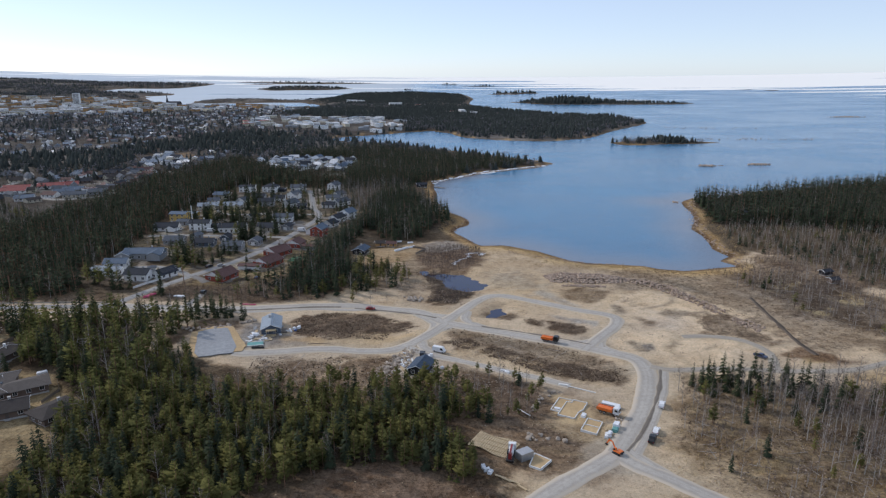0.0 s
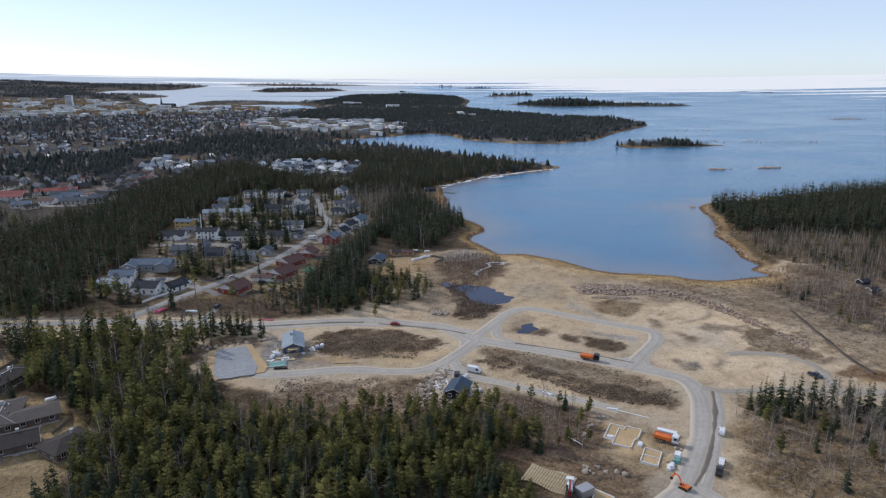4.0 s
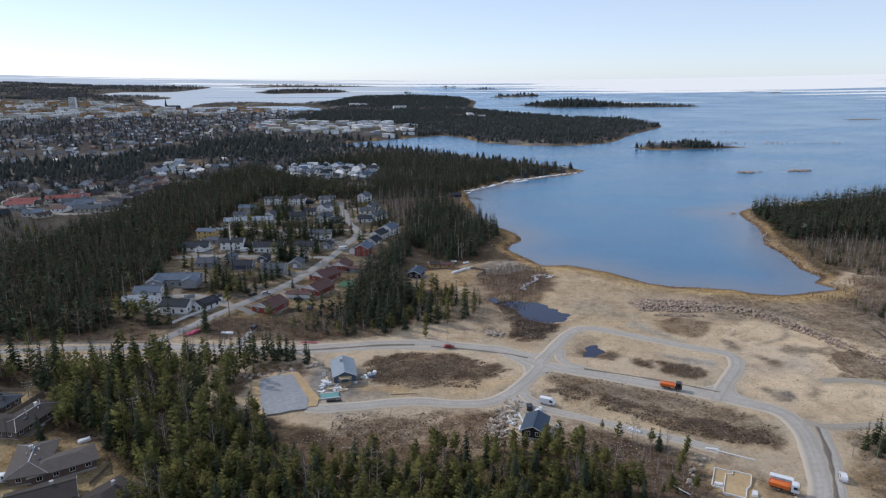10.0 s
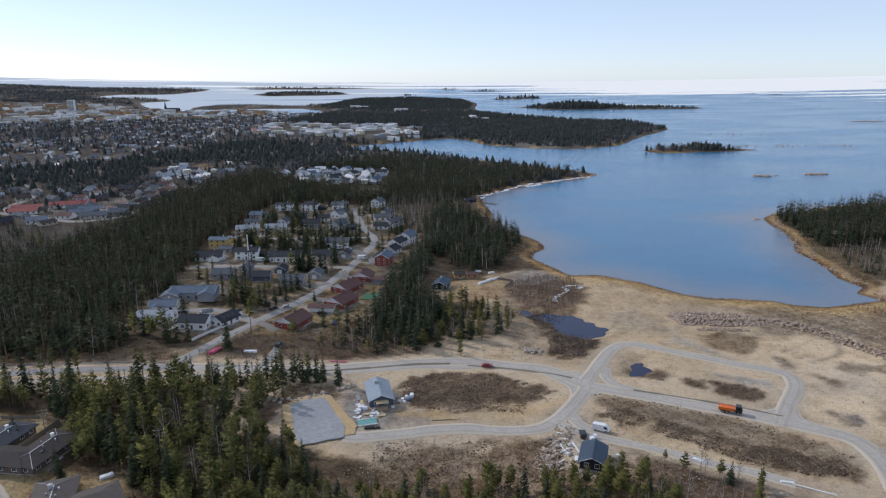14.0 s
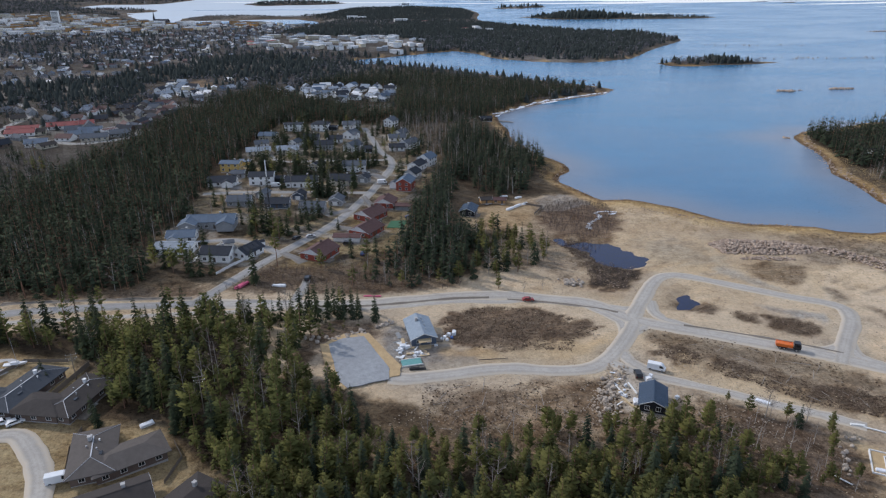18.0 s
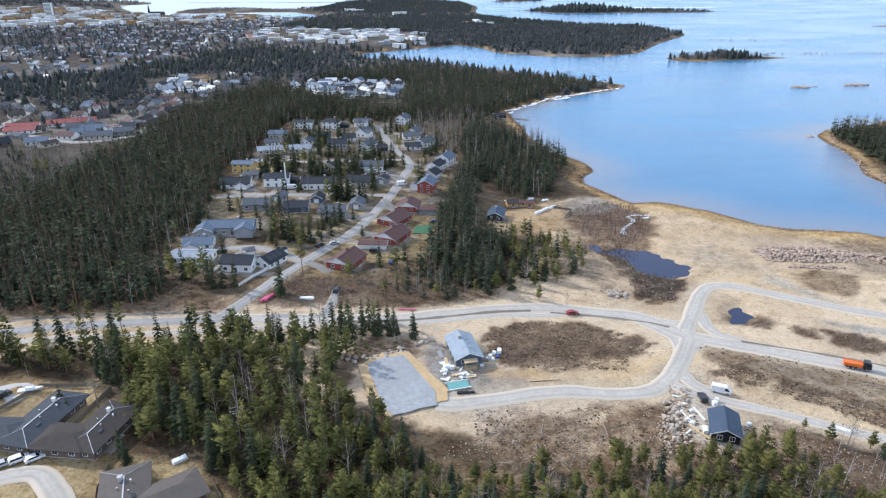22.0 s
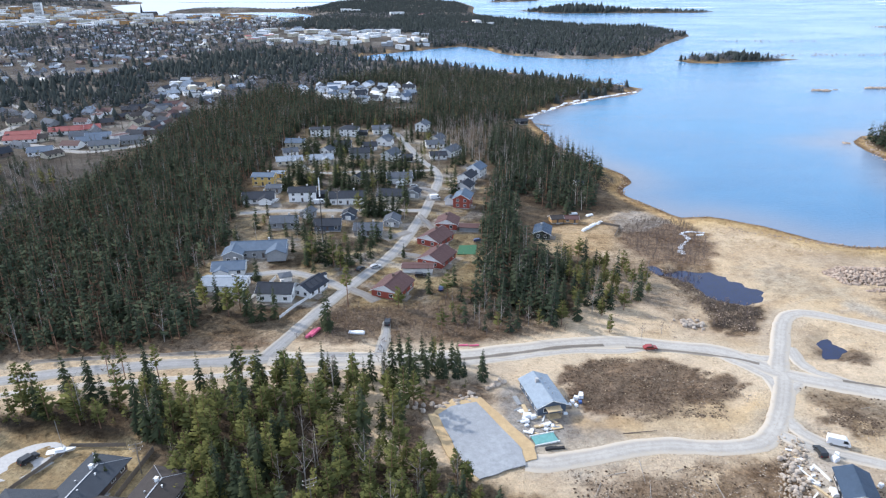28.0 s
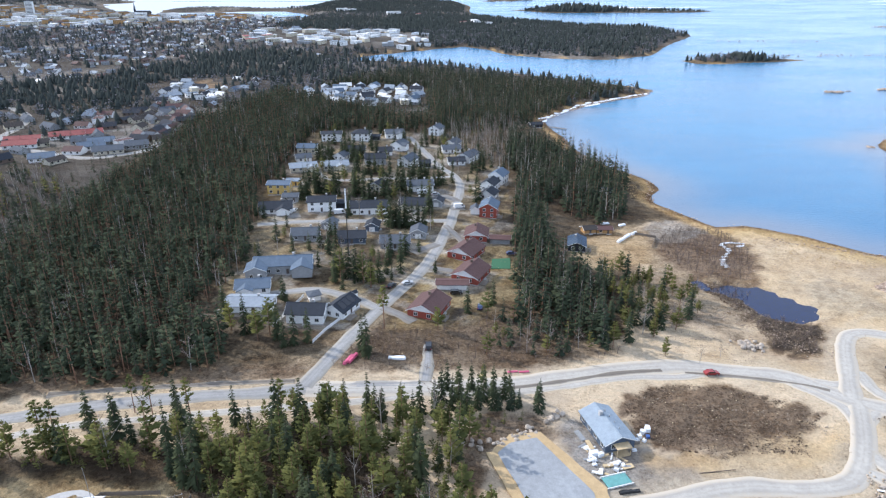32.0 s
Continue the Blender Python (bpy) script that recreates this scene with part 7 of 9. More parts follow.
# ---- single trees near the road, in gardens and in the nearest stretch of the wood ----
def tree_models(kind, templates, bark, crown):
    out = []
    for co, tri, mi in templates:
        pair = []
        tri, nm_ = crown_normals(co, tri, mi)
        for m, nm, mat_ in ((0, "trunk", bark), (1, "crown", crown)):
            f = tri[mi == m]
            used = np.unique(f)
            back = np.zeros(len(co), int)
            back[used] = np.arange(len(used))
            pair.append(raw_mesh(nm, co[used], back[f], [mat_], normals=nm_[used]))
        out.append(pair)
    return out


SPRUCE_TREES = tree_models("spruce", SPRUCE_HI, BARK, SPRUCE_ONE)
PINE_TREES = tree_models("pine", PINE_HI, PINEBARK, PINE_ONE)
TALL_PINES = tree_models("pine", [pine(RNG, 22, 10, h=15.0, r0=1.9, low=0.5) for _ in range(3)], PINEBARK, PINE_ONE)
BARE_TREES = tree_models("birch", BARE_HI, BIRCHBARK, TWIGS)


def tree(kind, x, y, size, rng, group, where):
    models, label = {"spruce_tree": (SPRUCE_TREES, "dark green pointed spruce tree " + where), "pine_tree": (PINE_TREES, "olive green bushy pine tree " + where),
                     "tall_pine_tree": (TALL_PINES, "tall pine tree with a bare lower trunk " + where), "birch_tree": (BARE_TREES, "leafless pale-stemmed birch tree " + where)}[kind]
    t = thing(kind, x, y, rng.uniform(0, 360), label, "tree", group, lift=-0.05)
    t.scale = (size * rng.uniform(1.05, 1.5),) * 2 + (size,)
    for nm, me in zip(("trunk", "crown"), rng.choice(models)):
        part(nm, me, t)


GARDEN_ROWS = [(-185, 549), (-181, 547), (-177, 549), (-168, 555), (-164, 555), (-158, 555), (-185, 469), (-182, 471), (-179, 479), (-177, 481), (-173, 479), (-168, 481), (-158, 479), (-156, 481), (-143, 480), (-141, 478), (-138, 479), (-135, 488), (-132, 488),
               (-131, 473), (-138, 431), (-134, 430), (-131, 431), (-128, 429), (-125, 432), (-122, 431), (-119, 449), (-127, 504), (-122, 505), (-118, 505), (-112, 502), (-152, 519), (-149, 520), (-160, 523), (-94, 470), (-86, 530)]


def single_trees():
    rng = random.Random(3)
    xy = spots(F_NEAR, 4.5, 51, keep=0.82)
    np.random.default_rng(2).shuffle(xy)
    rest = xy[300:]
    scatter("pine_wood", PINE_HI, rest, np.random.default_rng(4).uniform(0.7, 1.1, len(rest)), [PINEBARK, PINE], 53, "olive green pines at the edge of the road", "forest", soft=True)
    for x, y in xy[:300]:
        k = rng.choices(("spruce_tree", "pine_tree", "birch_tree"), (0.2, 0.73, 0.07))[0]
        tree(k, x, y, rng.uniform(0.6, 1.2), rng, "trees of the nearest wood", "in the wood below the road")
    # pointed spruces along the road
    for x, y, s in ((-212, 281, .9), (-206, 282, .7), (-191, 285, .95), (-175, 281, .9), (-171, 280, .6), (-157.6, 279, 1.15), (-153, 282, .8), (-151, 281, .7), (-147, 285, .85), (-141, 286, .95),
                    (-139, 284, .8), (-137, 284, .7), (-132, 285, .8), (-127, 286, .8), (-119, 297, .75), (-116, 292, .95), (-112, 297, .7), (-109, 292, .9), (-106, 294, .8), (-103, 293, .75), (-101, 296, .6), (-121, 290, .9), (-118, 288, .85), (-114, 286, .8), (-111, 288, .9), (-107, 288, .8), (-123, 286, .8), (-116, 284, .7)):
        tree("spruce_tree", x, y, s * 1.0, rng, "spruces along the road", "beside the gravel road")
    for x, y, s in ((-221, 275, .85), (-217, 274, .9), (-203, 287, .8), (-198, 286, .85), (-187, 283, .9), (-163, 281, .95), (-138, 332, 1.1)):
        tree("tall_pine_tree", x, y, s, rng, "tall pines", "beside the asphalt road")
    # in and between the gardens
    for x, y, s in ((-143, 315, .95), (-144.5, 318, .8), (-120, 332, .7), (-119, 379, .4), (-202, 498, .9), (-161, 404, .8), (-156, 370, 1.0), (-153, 372, .9), (-150, 369, .95), (-147, 367, 1.0), (-144, 364, .9), (-163, 396, .8), (-158, 374, .9), (-141, 369, .85),
                    (-185, 497, .8), (-181, 499, .9), (-137, 470, .85), (-139, 435, .95), (-135, 432, .9), (-131, 434, .85), (-142, 436, .9), (-160, 497, .9), (-155, 499, .95), (-150, 497, .8), (-165, 498, .9), (-145, 500, .85), (-158, 527, .8), (-120, 512, .8), (-113, 533, .7),
                    (-96, 480, .5), (-183, 329, .9), (-178, 324, .95), (-172, 325, .9), (-166, 321, .85), (-162, 323, .8), (-175, 328, .9), (-188, 331, .9), (-169, 320, .7), (-109, 345, .7), (-102, 343, .75), (-99, 352, .6), (-172, 560, .9), (-180, 556, .9), (-150, 560, .85), (-155, 585, .9), (-180, 590, .9), (-120, 590, .8), (-112, 600, .8),
                    (-170, 470, .8), (-158, 474, .85), (-150, 472, .7), (-118, 480, .8), (-115, 497, .7)):
        tree(rng.choice(("spruce_tree", "spruce_tree", "pine_tree")), x, y, s * 1.2, rng, "garden trees", "between the garden plots")
    for x, y in GARDEN_ROWS:
        for dx, dy in ((0, 0), (rng.uniform(-3, 3), rng.uniform(-3, 3))):
            tree("spruce_tree", x + dx, y + dy, rng.uniform(0.9, 1.2), rng, "garden trees", "between the garden plots")
    homes = arr([o.matrix_world.translation[:2] for o in scene.objects if o.get("category") in ("house", "garage", "carport", "outbuilding", "shed", "pavilion")])
    for x, y in spots([(-200, 345), (-165, 320), (-140, 345), (-112, 430), (-100, 500), (-70, 500), (-75, 540), (-95, 640), (-205, 640), (-208, 520)], 7.0, 52, keep=0.5, margin=1.0):
        if np.hypot(homes[:, 0] - x, homes[:, 1] - y).min() > 8.5:
            tree(rng.choices(("spruce_tree", "pine_tree", "birch_tree"), (0.74, 0.1, 0.16))[0], x, y, rng.uniform(0.5, 0.95), rng, "garden trees", "between the garden plots")
    # conifers on the cleared ground to the east
    for x, y in ((94, 224), (95, 220), (97, 226), (102, 224), (112, 224), (105, 232), (118, 234), (124, 220), (100, 229), (106, 227), (110, 230), (104, 220), (92, 228), (130, 224), (135, 229), (141, 229), (145, 220), (99, 233), (127, 232), (121, 228), (96, 231), (109, 221), (116, 229)):
        tree("spruce_tree", x + rng.uniform(-1, 1), y + rng.uniform(-1, 1), rng.uniform(0.62, 0.92), rng, "conifers on the cleared ground", "among bare birches")
    for x, y, s in ((157, 344, .9), (85, 223, .8), (83, 213, .7), (86, 211, .6), (99, 226, .8), (-38, 312, .5), (20, 232, .75), (-30, 315, .4), (30, 229, .6)):
        tree("birch_tree", x, y, s, rng, "single birches", "on open ground")
    for x, y, s in ((-47.5, 316.5, .6), (-9, 226, .75), (-4, 229, .8), (-15, 225, .7), (3, 230, .7), (-102, 242, .75), (-104.5, 245, .8), (35, 226, .6), (-108, 300, .6)):
        tree("pine_tree", x, y, s, rng, "single pines", "on open ground")
    for x, y, s in ((-185, 243, .4), (-188, 246, .55), (-162, 224, .6), (-164, 226, .7), (-141, 222, .8), (-139, 226, .9), (-158, 238, .9), (-154, 236, .85), (-151, 233, .9), (-160, 243, .9)):
        tree("spruce_tree", x, y, s, rng, "spruces behind the yards", "behind the dark-roofed houses")


single_trees()


# ---- stones ----
def boulder_mesh(rng, name="boulder", rough=0.28):
    bm = bmesh.new()
    bmesh.ops.create_icosphere(bm, subdivisions=2, radius=1.0)
    ph = [Vector((rng.gauss(0, 1), rng.gauss(0, 1), rng.gauss(0, 1))).normalized() for _ in range(7)]
    cut = [rng.uniform(0.55, 0.85) for _ in ph]
    for v in bm.verts:
        d = v.co.normalized()
        r = 1.0
        for q, c in zip(ph, cut):
            k = d.dot(q)
            if k > 0.05:
                r = min(r, c / k)
        v.co = d * r * (1 + rng.uniform(-rough, rough) * 0.25)
        v.co.z *= 0.78
    bmesh.ops.dissolve_degenerate(bm, dist=0.01, edges=bm.edges)
    me = bpy.data.meshes.new(name)
    bm.to_mesh(me)
    bm.free()
    me.materials.append(STONE)
    return me


def stone_shape(rng):
    """A coarse stone for heaps: twenty faces, uneven."""
    bm = bmesh.new()
    bmesh.ops.create_icosphere(bm, subdivisions=1, radius=1.0)
    for v in bm.verts:
        v.co *= rng.uniform(0.62, 1.2)
        v.co.z *= 0.75
    bm.verts.ensure_lookup_table()
    bm.verts.index_update()
    co = np.array([v.co[:] for v in bm.verts])
    tri = np.array([[v.index for v in f.verts] for f in bm.faces])
    bm.free()
    return co, tri, np.zeros(len(tri), int)


STONE_RNG = random.Random(17)
BOULDERS = [boulder_mesh(STONE_RNG) for _ in range(6)]
STONES = [stone_shape(STONE_RNG) for _ in range(7)]
HEAPSTONE = leafy("quarried_stone", (0.28, 0.21, 0.165), (0.43, 0.345, 0.275))
PALESTONE = leafy("pale_blasted_stone", (0.32, 0.26, 0.2), (0.46, 0.39, 0.31))
CLOD = leafy("turned_earth", (0.06, 0.042, 0.03), (0.13, 0.092, 0.066))
LITTER = leafy("dead_branches", (0.1, 0.072, 0.052), (0.29, 0.225, 0.165))
REED = leafy("dry_reed", (0.36, 0.26, 0.13), (0.5, 0.38, 0.2))


def boulders(line, n, spread, size, seed, label, group):
    rng = random.Random(seed)
    p = curve_points(line, 0.5) if len(line) > 1 else [Vector(line[0])]
    for _ in range(n):
        c = rng.choice(p)
        x, y = c.x + rng.gauss(0, spread), c.y + rng.gauss(0, spread)
        s = size * rng.uniform(0.6, 1.3)
        ob = new("boulder", rng.choice(BOULDERS))
        ob.matrix_world = pose(x, y, gz(x, y) + s * 0.3, rng.uniform(-15, 15), rng.uniform(-15, 15), rng.uniform(0, 360)) @ Matrix.Diagonal((s, s * rng.uniform(0.7, 1.1), s, 1))
        tagged(ob, label, "boulder", group)


boulders([(-115, 272), (-109, 273), (-102, 275.5), (-97, 280)], 34, 0.9, 0.75, 1, "pale grey boulder in a low stone row", "boulders beside the gravel pad")
boulders([(-94, 282), (-88, 287)], 13, 0.8, 0.85, 2, "rounded grey boulder near the new house", "boulders beside the new house")
boulders([(-20, 325), (-14.5, 320)], 22, 1.7, 1.0, 3, "pale sandy boulder in a loose heap", "boulders by the pond")
boulders([(-14.5, 255), (-19, 250), (-22, 243), (-23, 236), (-24, 231)], 75, 1.5, 0.75, 4, "pale brown blasted boulder in a rubble heap", "rubble heap by the charcoal house")
boulders([(26, 191), (32, 190), (36, 188.5), (39, 186)], 12, 1.0, 0.9, 5, "grey boulder on bare dark soil", "boulders by the foundations")
boulders([(30, 208), (32, 214), (34.5, 218), (40, 222)], 22, 0.8, 0.6, 6, "grey boulder at the edge of the dug plot", "boulders at the plot's edge")
boulders([(58, 203), (62, 201)], 7, 0.7, 0.55, 7, "pale boulder beside the tipper truck", "boulders at the plot's edge")


def stone_fields():
    rg = np.random.default_rng(8)

    def heap(poly, n, top, size, mat_, seed, text, name="stone_heap"):
        q = arr(poly)
        x, y = rg.uniform(q[:, 0].min(), q[:, 0].max(), n * 3), rg.uniform(q[:, 1].min(), q[:, 1].max(), n * 3)
        e = inside_distance(x, y, poly)
        k = np.where(e > 0)[0][:n]
        x, y, e = x[k], y[k], e[k]
        z = height(x, y) + np.minimum(e * 0.4, top) * rg.uniform(0.3, 1.0, len(x))
        scatter(name, STONES, np.column_stack([x, y]), size * rg.uniform(0.45, 1.25, len(x)), [mat_], seed, text, "stones", z=z)

    heap(PILE, 1500, 1.8, 0.85, HEAPSTONE, 101, "long heap of grey-pink quarried stones")
    heap([(103, 360), (112, 356), (122, 345), (128, 330), (133, 318), (137, 305), (131, 303), (125, 315), (118, 332), (108, 348), (98, 354)], 560, 0.9, 0.75, HEAPSTONE, 102, "curved bank of loose grey stones")
    heap([(62, 347), (72, 349), (86, 347), (86, 344), (70, 345)], 160, 0.5, 0.7, HEAPSTONE, 103, "low line of grey stones")
    heap([(134, 300), (142, 295), (146, 285), (140, 280), (135, 288)], 130, 0.5, 0.7, HEAPSTONE, 104, "scattered grey stones on the field")
    heap([(-25, 228), (-11, 258), (-17, 262), (-29, 236)], 260, 0.7, 0.4, PALESTONE, 105, "pale broken rubble by the charcoal house")
    heap([(40, 420), (60, 408), (90, 396), (110, 394), (108, 391), (80, 394), (40, 414)], 260, 0.2, 0.5, HEAPSTONE, 106, "line of small stones along the shore meadow")
    # single small stones over the bare ground
    for poly, n, sz, seed in (([(-70, 295), (-20, 285), (-15, 262), (-65, 250), (-90, 225), (20, 215), (30, 240), (0, 275)], 1800, 0.24, 107), ([(60, 260), (160, 250), (180, 330), (120, 380), (40, 430), (0, 400), (-10, 320), (40, 300)], 1400, 0.28, 108),
                              ([(70, 150), (130, 150), (150, 230), (95, 235)], 600, 0.3, 109), ([(-50, 330), (-20, 350), (0, 340), (0, 310), (-40, 315)], 250, 0.3, 110), ([(-22, 372), (0, 372), (15, 345), (8, 312), (-4, 318), (-8, 345)], 220, 0.35, 111), ([(15, 225), (60, 212), (62, 190), (40, 165), (14, 172), (5, 200)], 300, 0.22, 112)):
        heap(poly, n, 0.02, sz, PALESTONE if seed in (107, 112) else HEAPSTONE, seed, "small pale stones scattered on bare soil", "loose_stones")
    for poly, n, seed in ((BRUSH1, 900, 114), (BRUSH2, 700, 115), (BERM, 200, 113), (BRUSH3, 260, 116), (MARSH, 500, 117), ([(-78, 247), (-20, 251), (14, 232), (22, 222), (5, 206), (-30, 222), (-75, 226)], 900, 118), (F_BIRCH, 900, 119)):
        heap(poly, n, 0.05, 0.32, CLOD, seed, "dark clods of turned earth and peat", "soil_clods")
    # wrack, rocks and last snow along the water
    for line, n, sz, seed in (([(-17, 700), (8, 724), (38, 764), (73, 791), (110, 816), (134, 850)], 420, 0.9, 120), ([(-8, 581), (2, 545), (16, 516), (4, 477), (12, 457), (38, 438)], 160, 0.5, 121), ([(178, 389), (182, 412), (185, 462), (195, 509), (208, 560), (235, 618)], 260, 0.8, 122)):
        p = curve_points(line, 1.0)
        k = rg.integers(0, len(p), n)
        xy = arr([(p[i].x, p[i].y) for i in k]) + rg.normal(0, 2.2, (n, 2))
        scatter("shore_rocks", STONES, xy, sz * rg.uniform(0.4, 1.3, n), [HEAPSTONE], seed, "grey rocks scattered along the shore", "stones")
    for i in ISLANDS[ROCKS:]:
        n = int(14 + i[2] * 2)
        xy = np.column_stack([i[0] + rg.normal(0, i[2] * 0.5, n), i[1] + rg.normal(0, i[3] * 0.4, n)])
        scatter("skerry", STONES, xy, rg.uniform(0.6, 1.6, n) * min(2.2, i[3] * 0.5), [HEAPSTONE], 130 + n, "bare rock skerry in the bay", "skerry", z=rise(xy[:, 0], xy[:, 1]) - 0.1)
    n = 90
    xy = np.column_stack([rg.uniform(440, 640, n), 1150 + rg.normal(0, 12, n) + np.where(rg.random(n) < 0.45, 255, 20)])
    scatter("skerry", STONES, xy, rg.uniform(0.7, 2.0, n), [HEAPSTONE], 140, "scattered low rocks off the island", "skerry", z=rise(xy[:, 0], xy[:, 1]) - 0.2)


stone_fields()


def litter_shape(rng, n=7, span=1.6):
    """Cut branches and roots lying crosswise."""
    s = Shape()
    for _ in range(n):
        a = rng.uniform(0, 6.3)
        c = Vector((rng.gauss(0, span * 0.5), rng.gauss(0, span * 0.5), rng.uniform(0.03, 0.25)))
        d = Vector((math.cos(a), math.sin(a), rng.uniform(-0.25, 0.35))) * rng.uniform(0.4, 1.2)
        s.stem(c - d, c + d, rng.uniform(0.05, 0.11), 0.02, 3, 0)
    return s.done()


def log_shape(rng):
    """A felled thin trunk with a few snags."""
    s = Shape()
    ln = rng.uniform(2.0, 4.5)
    s.stem((-ln, 0, 0.12), (ln, rng.uniform(-0.4, 0.4), rng.uniform(0.1, 0.5)), 0.1, 0.03, 4, 0)
    for _ in range(3):
        x = rng.uniform(-ln, ln)
        s.stem((x, 0, 0.15), (x + rng.uniform(0.2, 0.9), rng.uniform(-0.9, 0.9), rng.uniform(0.2, 0.6)), 0.04, 0.01, 3, 0)
    return s.done()


def stump_shape(rng):
    s = Shape()
    s.stem((0, 0, -0.1), (0, 0, 0.45), 0.3, 0.22, 7, 0)
    s.add([(0.22 * math.cos(k * 0.9), 0.22 * math.sin(k * 0.9), 0.45) for k in range(7)], [(0, k, k + 1) for k in range(1, 6)], 1)
    for k in range(4):
        a = k * 1.6 + rng.random()
        s.stem((0, 0, 0.15), (math.cos(a) * 0.8, math.sin(a) * 0.8, -0.05), 0.12, 0.03, 3, 0)
    return s.done()


def reed_shape(rng):
    s = Shape()
    for _ in range(12):
        x, y = rng.gauss(0, 0.5), rng.gauss(0, 0.5)
        a = rng.uniform(0, 3.1)
        h = rng.uniform(0.35, 1.0)
        u = Vector((math.cos(a), math.sin(a), 0)) * 0.07
        p = Vector((x, y, -0.05))
        s.add([p - u, p + u, p + Vector((rng.gauss(0, 0.25), rng.gauss(0, 0.25), h))], [(0, 1, 2)], 0)
    return s.done()


def ground_litter():
    rng = random.Random(19)
    rg = np.random.default_rng(19)
    lit = [litter_shape(rng) for _ in range(6)]
    stumps = [stump_shape(rng) for _ in range(3)]
    reeds = [reed_shape(rng) for _ in range(5)]
    for poly, gap, keep, seed in (([(-156, 310), (-146, 333), (-124, 332), (-100, 345), (-82, 330), (-62, 319), (-125, 306)], 2.2, 0.7, 211), ([(48, 293), (63, 287), (61, 281), (56, 277), (46, 284)], 1.3, 0.8, 212), ([(37, 297), (46, 295), (44, 287), (37, 290)], 1.3, 0.8, 213), ([(-60, 112), (-52, 157), (-33, 170), (-20, 175), (-8, 171), (3, 162), (14, 160), (24, 120)], 1.9, 0.8, 215), (BRUSH1, 1.1, 0.85, 201), (BRUSH2, 1.1, 0.85, 202), (BERM, 1.0, 0.85, 216), (BRUSH3, 2.6, 0.4, 203), ([(114, 276), (120, 297), (134, 305), (139, 286), (145, 271), (135, 267)], 1.5, 0.8, 217), (MARSH, 1.2, 0.8, 204), ([(-78, 247), (-20, 251), (14, 232), (22, 222), (5, 206), (-30, 222), (-75, 226)], 1.7, 0.8, 205),
                                  ([(75, 150), (130, 150), (150, 225), (95, 232), (82, 212)], 2.4, 0.6, 206), ([(100, 345), (122, 335), (140, 300), (152, 262), (185, 258), (205, 330), (178, 372), (130, 382), (97, 378)], 2.3, 0.65, 207), ([(14, 195), (30, 207), (38, 190), (30, 183), (22, 188)], 1.6, 0.5, 208), ([(-30, 228), (0, 218), (40, 200), (30, 222), (0, 232)], 2.0, 0.6, 209)):
        xy = spots(poly, gap, seed, keep=keep, margin=0.5)
        scatter("branch_litter", lit, xy, rg.uniform(0.35, 0.95, len(xy)), [LITTER], seed, "tangled dead branches and roots on cleared ground", "branches")
        xy = spots(poly, gap * 3.5, seed + 50, keep=0.6, margin=0.5)
        scatter("stumps", stumps, xy, rg.uniform(0.5, 1.0, len(xy)), [LITTER, TIMBER], seed + 20, "cut tree stumps with pale tops", "stumps")
    logs = [log_shape(rng) for _ in range(6)]
    for poly, gap, seed in ((F_BIRCH, 4.6, 231), (BRUSH2, 5.0, 232), ([(-78, 247), (-20, 251), (14, 232), (22, 222), (5, 206), (-30, 222), (-75, 226)], 5.0, 233), ([(5, 281), (35, 268), (55, 256), (52, 248), (18, 266)], 5.0, 234)):
        xy = spots(poly, gap, seed, keep=0.6, margin=0.5)
        scatter("felled_trunks", logs, xy, rg.uniform(0.5, 1.0, len(xy)), [BIRCHBARK], seed, "pale felled birch trunks lying on the ground", "logs")
    xy = spots(F_BIRCH, 2.6, 235, keep=0.6, margin=0.5)
    scatter("branch_litter", lit, xy, rg.uniform(0.35, 0.9, len(xy)), [LITTER], 235, "dead branches under the bare birches", "branches")
    for poly, gap, keep, seed in (([(22, 437), (38, 438), (57, 424), (78, 402), (103, 393), (137, 382), (168, 377), (165, 368), (130, 374), (95, 386), (60, 410), (36, 426)], 1.3, 0.9, 221), ([(10, 440), (22, 430), (40, 420), (100, 390), (110, 375), (60, 380), (20, 400)], 2.4, 0.6, 222),
                                  ([(170, 376), (180, 395), (186, 460), (200, 520), (210, 560), (222, 560), (208, 500), (198, 440), (196, 395)], 2.0, 0.8, 223), ([(60, 150), (120, 140), (150, 200), (100, 235), (80, 215)], 2.4, 0.6, 224), (LAWN_RED, 3.0, 0.4, 225), ([(10, 533), (16, 505), (5, 475), (-6, 480), (-4, 540)], 1.6, 0.8, 226)):
        xy = spots(poly, gap, seed, keep=keep, margin=0.8)
        scatter("dry_grass", reeds, xy, rg.uniform(0.5, 1.1, len(xy)), [REED], seed, "tufts of dry straw-coloured grass and reed", "grass")


ground_litter()


# ---- vehicles ----
CARGLASS = paint("tinted_car_glass", (0.015, 0.018, 0.022), 0.08, var=0.1, relief=0)
LAMP = paint("headlamp_plastic", (0.6, 0.6, 0.58), 0.15, var=0.05, relief=0)
TAIL = paint("tail_lamp_plastic", (0.4, 0.02, 0.02), 0.2, var=0.05, relief=0)


def gloss(name, c):
    return paint(name, c, 0.3, var=0.06, scale=0.8, relief=0)


